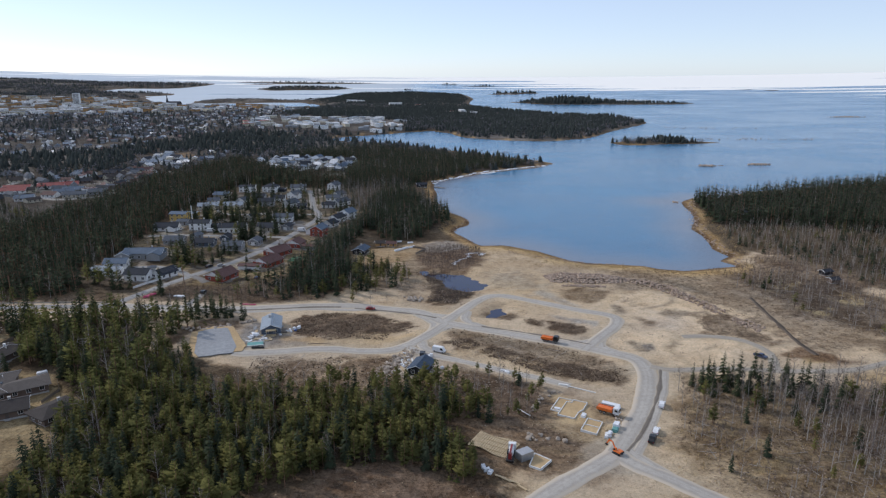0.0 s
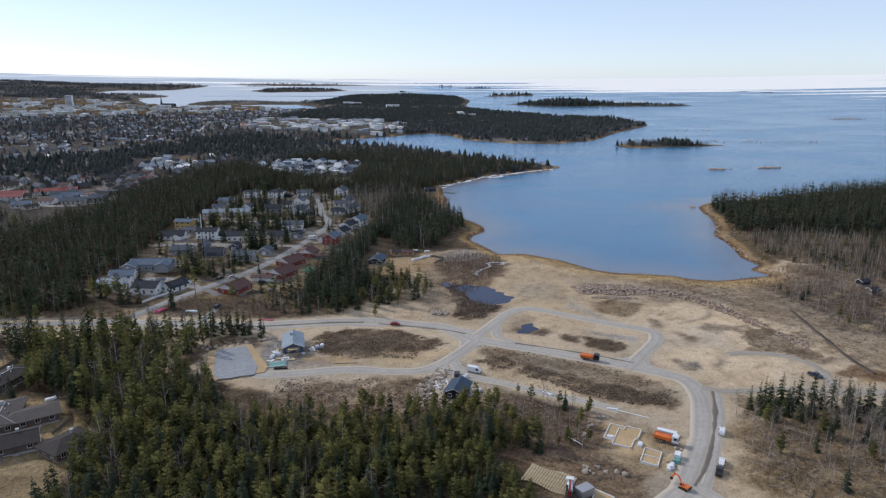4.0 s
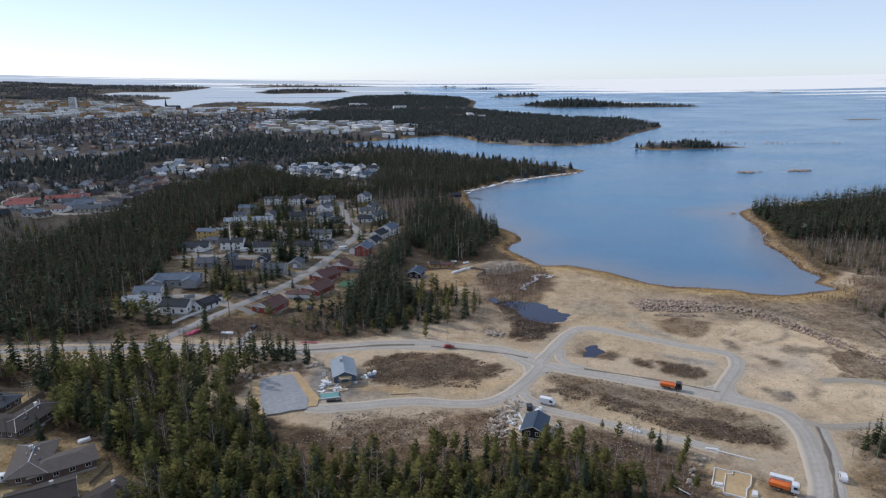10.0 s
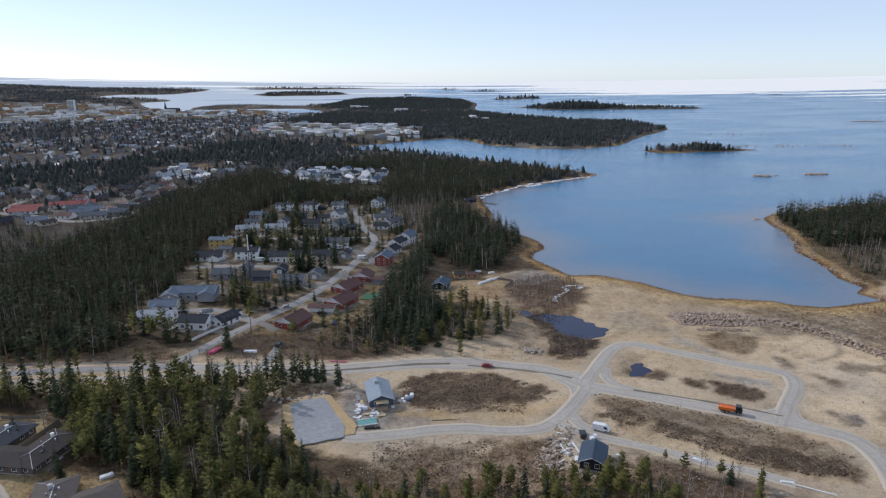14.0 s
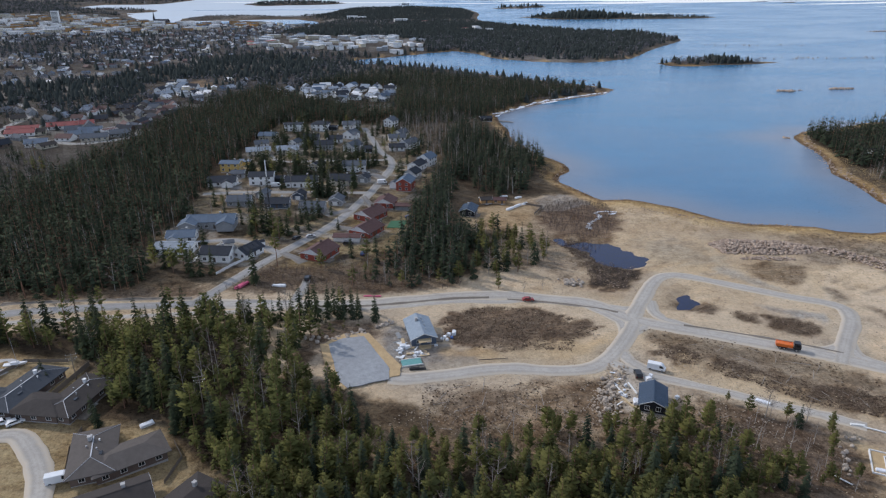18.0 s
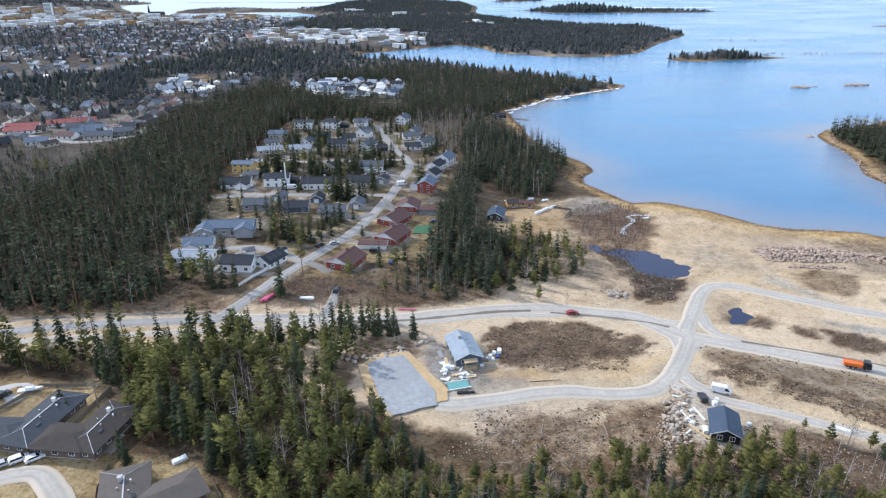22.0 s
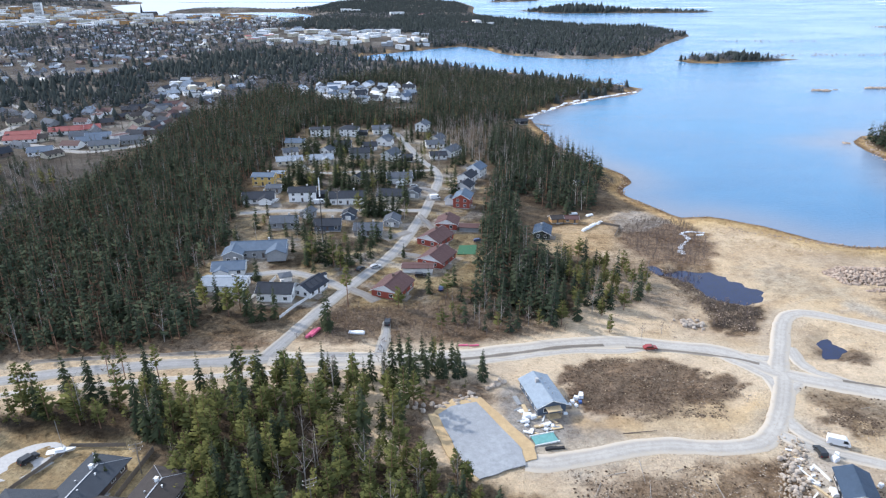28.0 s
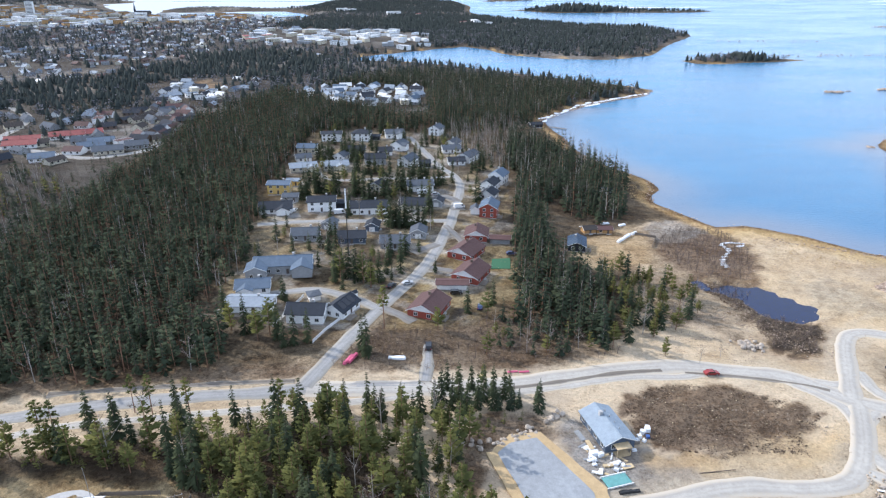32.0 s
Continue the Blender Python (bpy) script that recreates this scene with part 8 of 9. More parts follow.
C_WHITE, C_BLACK, C_RED, C_SILVER, C_ORANGE, C_BLUE = gloss("white_car_paint", (0.75, 0.76, 0.77)), gloss("black_car_paint", (0.02, 0.022, 0.026)), gloss("red_car_paint", (0.26, 0.03, 0.03)), gloss("silver_car_paint", (0.4, 0.42, 0.44)), gloss("orange_machine_paint", (0.72, 0.17, 0.03)), gloss("deep_blue_car_paint", (0.03, 0.05, 0.12))
WHEELS = {}


def wheel(veh, x, y, r, w=0.24):
    key = (r, w)
    if key not in WHEELS:
        WHEELS[key] = (Solid().tube((0, -w / 2, 0), (0, w / 2, 0), r, 16).mesh("wheel", BLACK, 0.02), Solid().tube((0, -w / 2 - 0.012, 0), (0, w / 2 + 0.012, 0), r * 0.58, 12).mesh("rim", METAL))
    wh = part("wheel", WHEELS[key][0], veh, "", pose(x, y, r))
    part("rim", WHEELS[key][1], wh)


CAR_SHAPES = {
    "car": (4.5, 1.8, [(-2.25, 0.35), (2.2, 0.35), (2.25, 0.7), (2.1, 0.85), (1.15, 1.0), (0.45, 1.45), (-1.2, 1.48), (-2.0, 1.0), (-2.25, 0.95)], [(1.05, 1.02), (0.45, 1.42), (-1.15, 1.45), (-1.85, 1.02)], 0.33, (1.4, -1.35)),
    "suv": (4.7, 1.9, [(-2.35, 0.4), (2.3, 0.4), (2.35, 0.85), (2.2, 1.02), (1.2, 1.12), (0.6, 1.68), (-1.9, 1.72), (-2.3, 1.1)], [(1.1, 1.14), (0.58, 1.64), (-1.85, 1.68), (-2.2, 1.14)], 0.37, (1.45, -1.4)),
    "van": (5.6, 2.0, [(-2.8, 0.4), (2.75, 0.4), (2.8, 0.95), (2.5, 1.2), (1.75, 2.25), (1.3, 2.45), (-2.75, 2.45), (-2.8, 0.6)], [(2.4, 1.22), (1.75, 2.12), (0.9, 2.12), (0.9, 1.3)], 0.36, (1.85, -1.75)),
    "pickup": (5.3, 1.9, [(-2.65, 0.45), (2.6, 0.45), (2.65, 0.95), (2.5, 1.08), (1.5, 1.15), (0.95, 1.75), (-0.55, 1.78), (-0.75, 1.1), (-2.65, 1.08)], [(1.4, 1.17), (0.93, 1.7), (-0.5, 1.73), (-0.65, 1.17)], 0.39, (1.65, -1.6))}


def vehicle(kind, x, y, rot, body, label, group="parked vehicles", lift=0.15):
    """A parked car. Its nose points along its own x axis."""
    L, W, prof, glass, r, axles = CAR_SHAPES[kind]
    v = thing({"suv": "car"}.get(kind, kind), x, y, rot, label, {"suv": "car"}.get(kind, kind), group, lift=lift)
    part("body", Solid().profile(prof, -W / 2, W / 2).mesh("body", body, 0.06), v)
    part("side_glass", Solid().profile(glass, -W / 2 - 0.015, W / 2 + 0.015).mesh("side_glass", CARGLASS), v, "tinted side windows")
    (x0, z0), (x1, z1) = glass[0], glass[1]
    k = 0.07
    s = Solid().face_set([(x0 + k, -W / 2 + 0.15, z0 + k * 0.2), (x0 + k, W / 2 - 0.15, z0 + k * 0.2), (x1 + k, W / 2 - 0.2, z1 + k * 0.4), (x1 + k, -W / 2 + 0.2, z1 + k * 0.4),
                          (x0 - 0.1, -W / 2 + 0.15, z0), (x0 - 0.1, W / 2 - 0.15, z0), (x1 - 0.1, W / 2 - 0.2, z1), (x1 - 0.1, -W / 2 + 0.2, z1)], [(0, 1, 2, 3), (7, 6, 5, 4), (0, 4, 5, 1), (1, 5, 6, 2), (2, 6, 7, 3), (3, 7, 4, 0)])
    part("windscreen", s.mesh("windscreen", CARGLASS), v)
    for sx in axles:
        for sy in (-1, 1):
            wheel(v, sx, sy * (W / 2 - 0.08), r)
    for sy in (-1, 1):
        part("headlight", Solid().box(L / 2 - 0.12, sy * W * 0.36 - 0.2, 0.68, L / 2 + 0.015, sy * W * 0.36 + 0.2, 0.84).mesh("headlight", LAMP), v)
        part("tail_light", Solid().box(-L / 2 - 0.015, sy * W * 0.42 - 0.1, 0.75, -L / 2 + 0.1, sy * W * 0.42 + 0.1, 1.0).mesh("tail_light", TAIL), v)
        part("mirror", Solid().box(glass[0][0] - 0.35, sy * (W / 2 + 0.1) - 0.09, glass[0][1] + 0.02, glass[0][0] - 0.2, sy * (W / 2 + 0.1) + 0.09, glass[0][1] + 0.2).mesh("mirror", body), v)
    part("bumper", Solid().box(L / 2 - 0.1, -W / 2 + 0.1, 0.36, L / 2 + 0.06, W / 2 - 0.1, 0.6).mesh("bumper", BLACK), v)
    if kind == "pickup":
        part("cargo_bed", Solid().box(-2.5, -0.8, 0.98, -0.8, 0.8, 1.14).mesh("cargo_bed", BLACK), v, "open black cargo bed")
    return v


def tipper(x, y, rot, bed, cab, label, load=False, L=8.6):
    v = thing("truck", x, y, rot, label, "truck", "trucks and machines", lift=0.18)
    part("chassis", Solid().box(-L / 2, -0.45, 0.75, L / 2 - 0.3, 0.45, 1.05).box(-L / 2 + 0.3, -1.1, 0.7, -L / 2 + 3.6, 1.1, 0.95).mesh("chassis", BLACK), v)
    part("cab", Solid().profile([(L / 2 - 2.2, 0.8), (L / 2 - 0.1, 0.8), (L / 2, 1.6), (L / 2 - 0.25, 2.9), (L / 2 - 0.7, 3.05), (L / 2 - 2.2, 3.05)], -1.2, 1.2).mesh("cab", cab, 0.07), v)
    part("windscreen", Solid().profile([(L / 2 - 0.15, 1.75), (L / 2 + 0.02, 1.75), (L / 2 - 0.2, 2.75), (L / 2 - 0.35, 2.75)], -1.05, 1.05).mesh("windscreen", CARGLASS), v)
    part("side_glass", Solid().box(L / 2 - 1.6, -1.22, 1.8, L / 2 - 0.6, 1.22, 2.6).mesh("side_glass", CARGLASS), v)
    b = Solid()
    x0, x1 = -L / 2 - 0.1, L / 2 - 2.5
    b.box(x0, -1.2, 1.1, x1, 1.2, 1.3).box(x0, -1.25, 1.3, x1, -1.12, 2.15).box(x0, 1.12, 1.3, x1, 1.25, 2.15).box(x1 - 0.14, -1.12, 1.3, x1, 1.12, 2.4).box(x0, -1.12, 1.3, x0 + 0.12, 1.12, 2.1)
    for k in range(6):
        xx = x0 + 0.4 + k * (x1 - x0 - 0.8) / 5
        b.box(xx - 0.06, -1.32, 1.2, xx + 0.06, -1.25, 2.15).box(xx - 0.06, 1.25, 1.2, xx + 0.06, 1.32, 2.15)
    part("tipper_body", b.mesh("tipper_body", bed), v, "open orange tipper body" if bed is C_ORANGE else "")
    part("load", Solid().face_set([(x0 + 0.2, -1.1, 1.95), (x1 - 0.2, -1.1, 1.95), (x1 - 0.2, 1.1, 1.95), (x0 + 0.2, 1.1, 1.95), ((x0 + x1) / 2 - 1.4, 0, 2.3), ((x0 + x1) / 2 + 1.4, 0, 2.3), (x0 + 0.2, -1.1, 1.32), (x1 - 0.2, -1.1, 1.32), (x1 - 0.2, 1.1, 1.32), (x0 + 0.2, 1.1, 1.32)],
                                  [(0, 1, 5, 4), (1, 2, 5), (2, 3, 4, 5), (3, 0, 4), (6, 7, 1, 0), (7, 8, 2, 1), (8, 9, 3, 2), (9, 6, 0, 3), (9, 8, 7, 6)]).mesh("load", C_ORANGE if load is False else SANDM), v)
    for ax in (L / 2 - 1.3, -L / 2 + 2.6, -L / 2 + 1.35):
        for sy in (-1, 1):
            wheel(v, ax, sy * 1.0, 0.5, 0.36)
    for sy in (-1, 1):
        part("headlight", Solid().box(L / 2 - 0.1, sy * 0.9 - 0.18, 0.95, L / 2 + 0.03, sy * 0.9 + 0.18, 1.15).mesh("headlight", LAMP), v)
        part("mirror", Solid().box(L / 2 - 0.35, sy * 1.4 - 0.1, 1.9, L / 2 - 0.22, sy * 1.4 + 0.1, 2.6).tube((L / 2 - 0.3, sy * 1.2, 2.5), (L / 2 - 0.3, sy * 1.4, 2.5), 0.03).mesh("mirror", BLACK), v)
    return v


def excavator(x, y, rot):
    v = thing("excavator", x, y, rot, "orange tracked excavator with its boom raised", "excavator", "trucks and machines", lift=0.1)
    v.scale = (0.7, 0.7, 0.7)
    for sy in (-1, 1):
        part("track", Solid().profile([(-1.7, 0.0), (1.7, 0.0), (2.0, 0.3), (2.0, 0.6), (1.7, 0.85), (-1.7, 0.85), (-2.0, 0.6), (-2.0, 0.3)], sy * 1.2 - 0.28, sy * 1.2 + 0.28).mesh("track", BLACK, 0.04), v)
    part("undercarriage", Solid().box(-1.2, -1.0, 0.45, 1.2, 1.0, 0.95).tube((0, 0, 0.9), (0, 0, 1.1), 0.9, 16).mesh("undercarriage", BLACK), v)
    part("engine_cover", Solid().profile([(-2.3, 1.15), (0.4, 1.15), (0.4, 2.0), (-1.9, 2.1), (-2.3, 1.9)], -1.25, 1.25).mesh("engine_cover", C_ORANGE, 0.08), v)
    part("counterweight", Solid().box(-2.6, -1.2, 1.2, -2.2, 1.2, 1.9).mesh("counterweight", BLACK, 0.08), v)
    cab = part("cab", Solid().profile([(0.2, 1.15), (1.7, 1.15), (1.75, 1.9), (1.4, 2.9), (0.2, 2.95)], 0.25, 1.25).mesh("cab", C_ORANGE, 0.05), v)
    part("cab_glass", Solid().profile([(0.4, 1.8), (1.74, 1.85), (1.42, 2.78), (0.4, 2.8)], 0.23, 1.27).mesh("cab_glass", CARGLASS), cab)
    for nm, pts in (("boom", [(0.6, 1.3), (1.4, 1.4), (3.2, 4.3), (4.6, 4.6), (4.6, 5.0), (3.0, 4.9), (1.9, 3.3)]), ("stick", [(4.3, 4.4), (4.9, 5.2), (6.2, 2.6), (5.9, 2.4)]), ("bucket", [(5.6, 2.6), (6.4, 2.7), (6.6, 1.9), (6.1, 1.4), (5.5, 1.6), (5.9, 1.9)])):
        part(nm, Solid().profile(pts, -0.45 if nm == "bucket" else -0.2, 0.45 if nm == "bucket" else 0.2).mesh(nm, C_ORANGE if nm != "bucket" else BLACK, 0.03), v)
    part("hydraulic_ram", Solid().tube((0.9, -0.3, 1.6), (2.7, -0.3, 3.6), 0.09).tube((3.0, 0, 5.0), (4.7, 0, 5.2), 0.08).mesh("hydraulic_ram", METAL), v, "steel hydraulic rams")


def vehicles():
    tipper(44.8, 268.8, -24, C_ORANGE, C_BLACK, "orange tipper truck with a dark cab on the road", L=7.6)
    tipper(55.6, 206.3, -32, C_ORANGE, C_WHITE, "orange tipper truck with a white cab by the foundations", L=7.8)
    vehicle("pickup", 128.5, 253.0, -50, C_BLUE, "dark blue pickup parked on the sandy track")
    excavator(52.5, 181.5, 128)
    vehicle("van", -3.2, 256.6, -24, C_WHITE, "white delivery van with an open side door")
    vehicle("suv", -10.0, 253.2, 86, C_BLACK, "black car beside the charcoal house")
    vehicle("car", -37.2, 305.2, 3, C_RED, "dark red car on the gravel road")
    vehicle("suv", 75.4, 211.6, 66, C_WHITE, "white car on the gravel path")
    vehicle("car", 68.2, 194.2, 62, C_WHITE, "white car on the gravel path")
    vehicle("pickup", 65.4, 189.0, 62, C_BLACK, "black pickup on the gravel path")
    vehicle("suv", -123.6, 320.0, 88, C_BLACK, "black car at the end of a short drive")
    vehicle("suv", -187.6, 224.6, 40, C_WHITE, "white car on the yard street")
    vehicle("car", -184.2, 225.0, 40, C_WHITE, "white car beside a brick house")
    vehicle("car", -190.5, 223.0, 40, C_SILVER, "silver car on the yard street")
    vehicle("van", -161.5, 203.0, 20, C_WHITE, "white van beside a brick house")
    vehicle("suv", -207.0, 251.0, 60, C_BLACK, "black car on a pale paved yard")
    for x, y, r, c, k, t in ((-185.8, 450.0, 80, C_WHITE, "car", "white car before a white house"), (-163.2, 446.2, 10, C_WHITE, "van", "white van before a carport"), (-114.8, 480, 20, C_SILVER, "suv", "silver car in a paved yard"), (-122, 481.5, 10, C_WHITE, "van", "white van in a paved yard"),
                          (-130.2, 367.0, 20, C_SILVER, "car", "silver car by the street"), (-103.4, 459.5, 15, C_WHITE, "van", "white van by a red house"), (-112.0, 359.4, 0, C_BLACK, "suv", "dark car before the long garage"), (-104.1, 348.0, 80, C_BLUE, "car", "dark blue car on a lawn"),
                          (-136.2, 364.5, 60, C_BLACK, "car", "black car beside the street"), (-85.4, 398.5, 0, C_BLUE, "car", "dark blue car behind a red house"), (-178.0, 355.0, 10, C_BLACK, "car", "black car under a carport edge"), (-190, 452, 70, C_BLACK, "car", "black car before a white house")):
        vehicle(k, x, y, r, c, t, "cars of the housing area", 0.12)


vehicles()


# ---- building site ----
SITEW = paint("white_foundation_block", (0.72, 0.72, 0.7), 0.7, var=0.12)
PLASTIC = paint("white_plastic_wrap", (0.75, 0.77, 0.8), 0.35, var=0.1)
TEALM = paint("teal_sheet", (0.12, 0.3, 0.29), 0.6, var=0.2)
BLUEM = paint("blue_tarpaulin", (0.04, 0.1, 0.3), 0.5, var=0.2)
PINKM = paint("pink_plastic_pipe", (0.7, 0.13, 0.24), 0.5, var=0.15)


def foundation(corners, label, inner=()):
    """Low block walls round a sand-filled plot; each wall is a part."""
    c = sum((Vector(p) for p in corners), Vector((0, 0))) / len(corners)
    f = thing("house_foundation", c.x, c.y, 0, label, "foundation", "house foundations")
    pts = [Vector(p) - c for p in corners]
    low = -0.3
    s = Solid()
    s.face_set([(p.x, p.y, 0.3) for p in pts] + [(p.x, p.y, low) for p in pts], [tuple(range(len(pts)))] + [(k, (k + 1) % len(pts), len(pts) + (k + 1) % len(pts), len(pts) + k) for k in range(len(pts))])
    part("sand_fill", s.mesh("sand_fill", SANDM), f, "yellow sand fill")
    for a, b in zip(pts, pts[1:] + pts[:1]):
        d = b - a
        m = pose(a.x, a.y, 0, 0, 0, math.degrees(math.atan2(d.y, d.x)))
        part("foundation_wall", Solid().box(-0.14, -0.14, low, d.length + 0.14, 0.14, 0.6).mesh("foundation_wall", SITEW, 0.02), f, "", m)
    for q, r in inner:
        a, b = Vector(q) - c, Vector(r) - c
        d = b - a
        part("inner_wall", Solid().box(-0.12, -0.12, 0, d.length + 0.12, 0.12, 0.55).mesh("inner_wall", SITEW, 0.02), f, "", pose(a.x, a.y, 0, 0, 0, math.degrees(math.atan2(d.y, d.x))))


def plot(u, v, x=40.4, y=217.2, turn=-26.6):
    """A point of the larger foundation, from its far corner."""
    ca_, sa = math.cos(radians(turn)), math.sin(radians(turn))
    return (x + u * ca_ + v * sa, y + u * sa - v * ca_)


foundation([plot(u, v) for u, v in ((0, 0), (0, 9.8), (3.2, 9.8), (3.2, 12), (9.1, 12), (9.1, 7.2), (10, 5.2), (10, -0.6), (5, -0.6), (5, 0))], "stepped white block foundation walls round yellow sand",
           [(plot(5, 0), plot(5, 1.6)), (plot(5, 1.6), plot(3.2, 1.6)), (plot(3.2, 1.6), plot(3.2, 9.8))])
foundation([(43.9, 195.1), (48.4, 192.4), (52.0, 199.9), (47.6, 202.5)], "small white block foundation filled with sand", [((45.7, 198.8), (50.3, 196.4))])
foundation([(24.6, 174.4), (27.6, 172.5), (31.5, 177.2), (27.0, 181.0)], "white block foundation beside a grey container")


def site_container(x, y, rot, w=3.2, l=4.6, h=2.6, material=None):
    v = thing("site_container", x, y, rot, "grey steel site container beside the foundation", "container")
    part("body", Solid().box(-l / 2, -w / 2, 0.1, l / 2, w / 2, h).mesh("body", METAL, 0.03), v)
    for k in range(9):
        xx = -l / 2 + 0.3 + k * (l - 0.6) / 8
        part("rib", Solid().box(xx - 0.06, -w / 2 - 0.05, 0.2, xx + 0.06, w / 2 + 0.05, h + 0.04).mesh("rib", METAL), v)
    part("door", Solid().box(l / 2, -0.9, 0.2, l / 2 + 0.05, 0.9, h - 0.2).mesh("door", R_GREY), v)


site_container(23.6, 178.8, 32)


def crane_truck(x, y, rot):
    v = thing("crane_truck", x, y, rot, "white crane truck with a folded red and black boom", "truck", "trucks and machines", lift=0.1)
    part("chassis", Solid().box(-4.0, -1.1, 0.7, 4.0, 1.1, 1.1).mesh("chassis", BLACK), v)
    part("cab", Solid().profile([(-4.2, 0.8), (-2.2, 0.8), (-2.2, 3.0), (-3.8, 3.0), (-4.2, 1.7)], -1.15, 1.15).mesh("cab", C_WHITE, 0.08), v)
    part("windscreen", Solid().profile([(-4.23, 1.75), (-4.1, 1.75), (-3.75, 2.8), (-3.9, 2.8)], -1.0, 1.0).mesh("windscreen", CARGLASS), v)
    part("tank", Solid().tube((-1.9, 0, 1.9), (1.6, 0, 1.9), 0.85, 14).mesh("tank", C_WHITE, 0.05), v)
    part("boom", Solid().box(-2.0, -0.3, 2.8, 3.8, 0.3, 3.2).box(2.6, -0.5, 1.1, 3.4, 0.5, 3.0).mesh("boom", C_RED, 0.04), v, "red folded boom")
    part("boom_tip", Solid().box(1.4, -0.9, 3.2, 4.0, -0.45, 3.6).mesh("boom_tip", BLACK), v)
    for ax in (-3.2, 1.6, 2.9):
        for sy in (-1, 1):
            wheel(v, ax, sy * 0.98, 0.5, 0.34)


crane_truck(19.6, 179.4, 258)


PALETIMBER = paint("pale_new_timber", (0.68, 0.56, 0.37), 0.7, var=0.15)


def truss_stack(x, y, rot):
    v = thing("roof_truss_stack", x, y, rot, "laid-out pale timber roof trusses on bare soil", "roof trusses")
    rng = random.Random(4)
    for k in range(17):
        s = Solid()
        o = k * 0.82 - 6.8
        span = 4.6 + 0.6 * math.sin(k * 0.4)
        z = 0.15 + 0.03 * k
        s.box(-span, o, z, span, o + 0.2, z + 0.2)
        a = rng.uniform(-2, 2)
        s.box(-span, o + 0.3, z + 0.12, span, o + 0.48, z + 0.3, pose(0, 0, 0, 0, 0, a * 0.5))
        part("truss", s.mesh("truss", PALETIMBER), v)
    for sx in (-3.6, -1.2, 1.2, 3.6):
        part("batten", Solid().box(sx - 0.08, -7.2, 0.75, sx + 0.08, 7.0, 0.87).mesh("batten", TIMBER), v)


truss_stack(14.8, 185.6, 60)


def stack(name, x, y, rot, l, w, layers, thick, material, label, category, gap=0.03, ragged=0.1):
    """Boards or sheets piled layer on layer."""
    rng = random.Random(int(x * 7 + y * 13))
    v = thing(name, x, y, rot, label, category, "building materials")
    for sx in (-l * 0.35, l * 0.35):
        part("bearer", Solid().box(sx - 0.07, -w / 2, -0.05, sx + 0.07, w / 2, 0.12).mesh("bearer", TIMBER), v)
    for k in range(layers):
        dx, dy = rng.uniform(-ragged, ragged), rng.uniform(-ragged, ragged)
        part("layer", Solid().box(-l / 2 + dx, -w / 2 + dy, 0.12 + k * thick, l / 2 + dx, w / 2 + dy, 0.12 + (k + 1) * thick - gap).mesh("layer", material, 0.015), v)


def wrapped(name, x, y, rot, l, w, h, material, label, category):
    rng = random.Random(int(x * 5 + y * 11))
    bm = bmesh.new()
    bmesh.ops.create_cube(bm, size=1.0)
    bmesh.ops.subdivide_edges(bm, edges=list(bm.edges), cuts=3, use_grid_fill=True)
    for v in bm.verts:
        k = 1.0 if v.co.z < 0.2 else 0.93
        v.co = Vector((v.co.x * l * k + rng.uniform(-0.06, 0.06), v.co.y * w * k + rng.uniform(-0.06, 0.06), (v.co.z + 0.5) * h + (rng.uniform(-0.1, 0.1) if v.co.z > 0.4 else 0)))
    bmesh.ops.bevel(bm, geom=list(bm.edges), offset=0.02, segments=1, affect="EDGES")
    me = bpy.data.meshes.new(name)
    bm.to_mesh(me)
    bm.free()
    me.materials.append(material)
    ob = new(name, me)
    ob.matrix_world = pose(x, y, gz(x, y), 0, 0, rot)
    tagged(ob, label, category, "building materials")


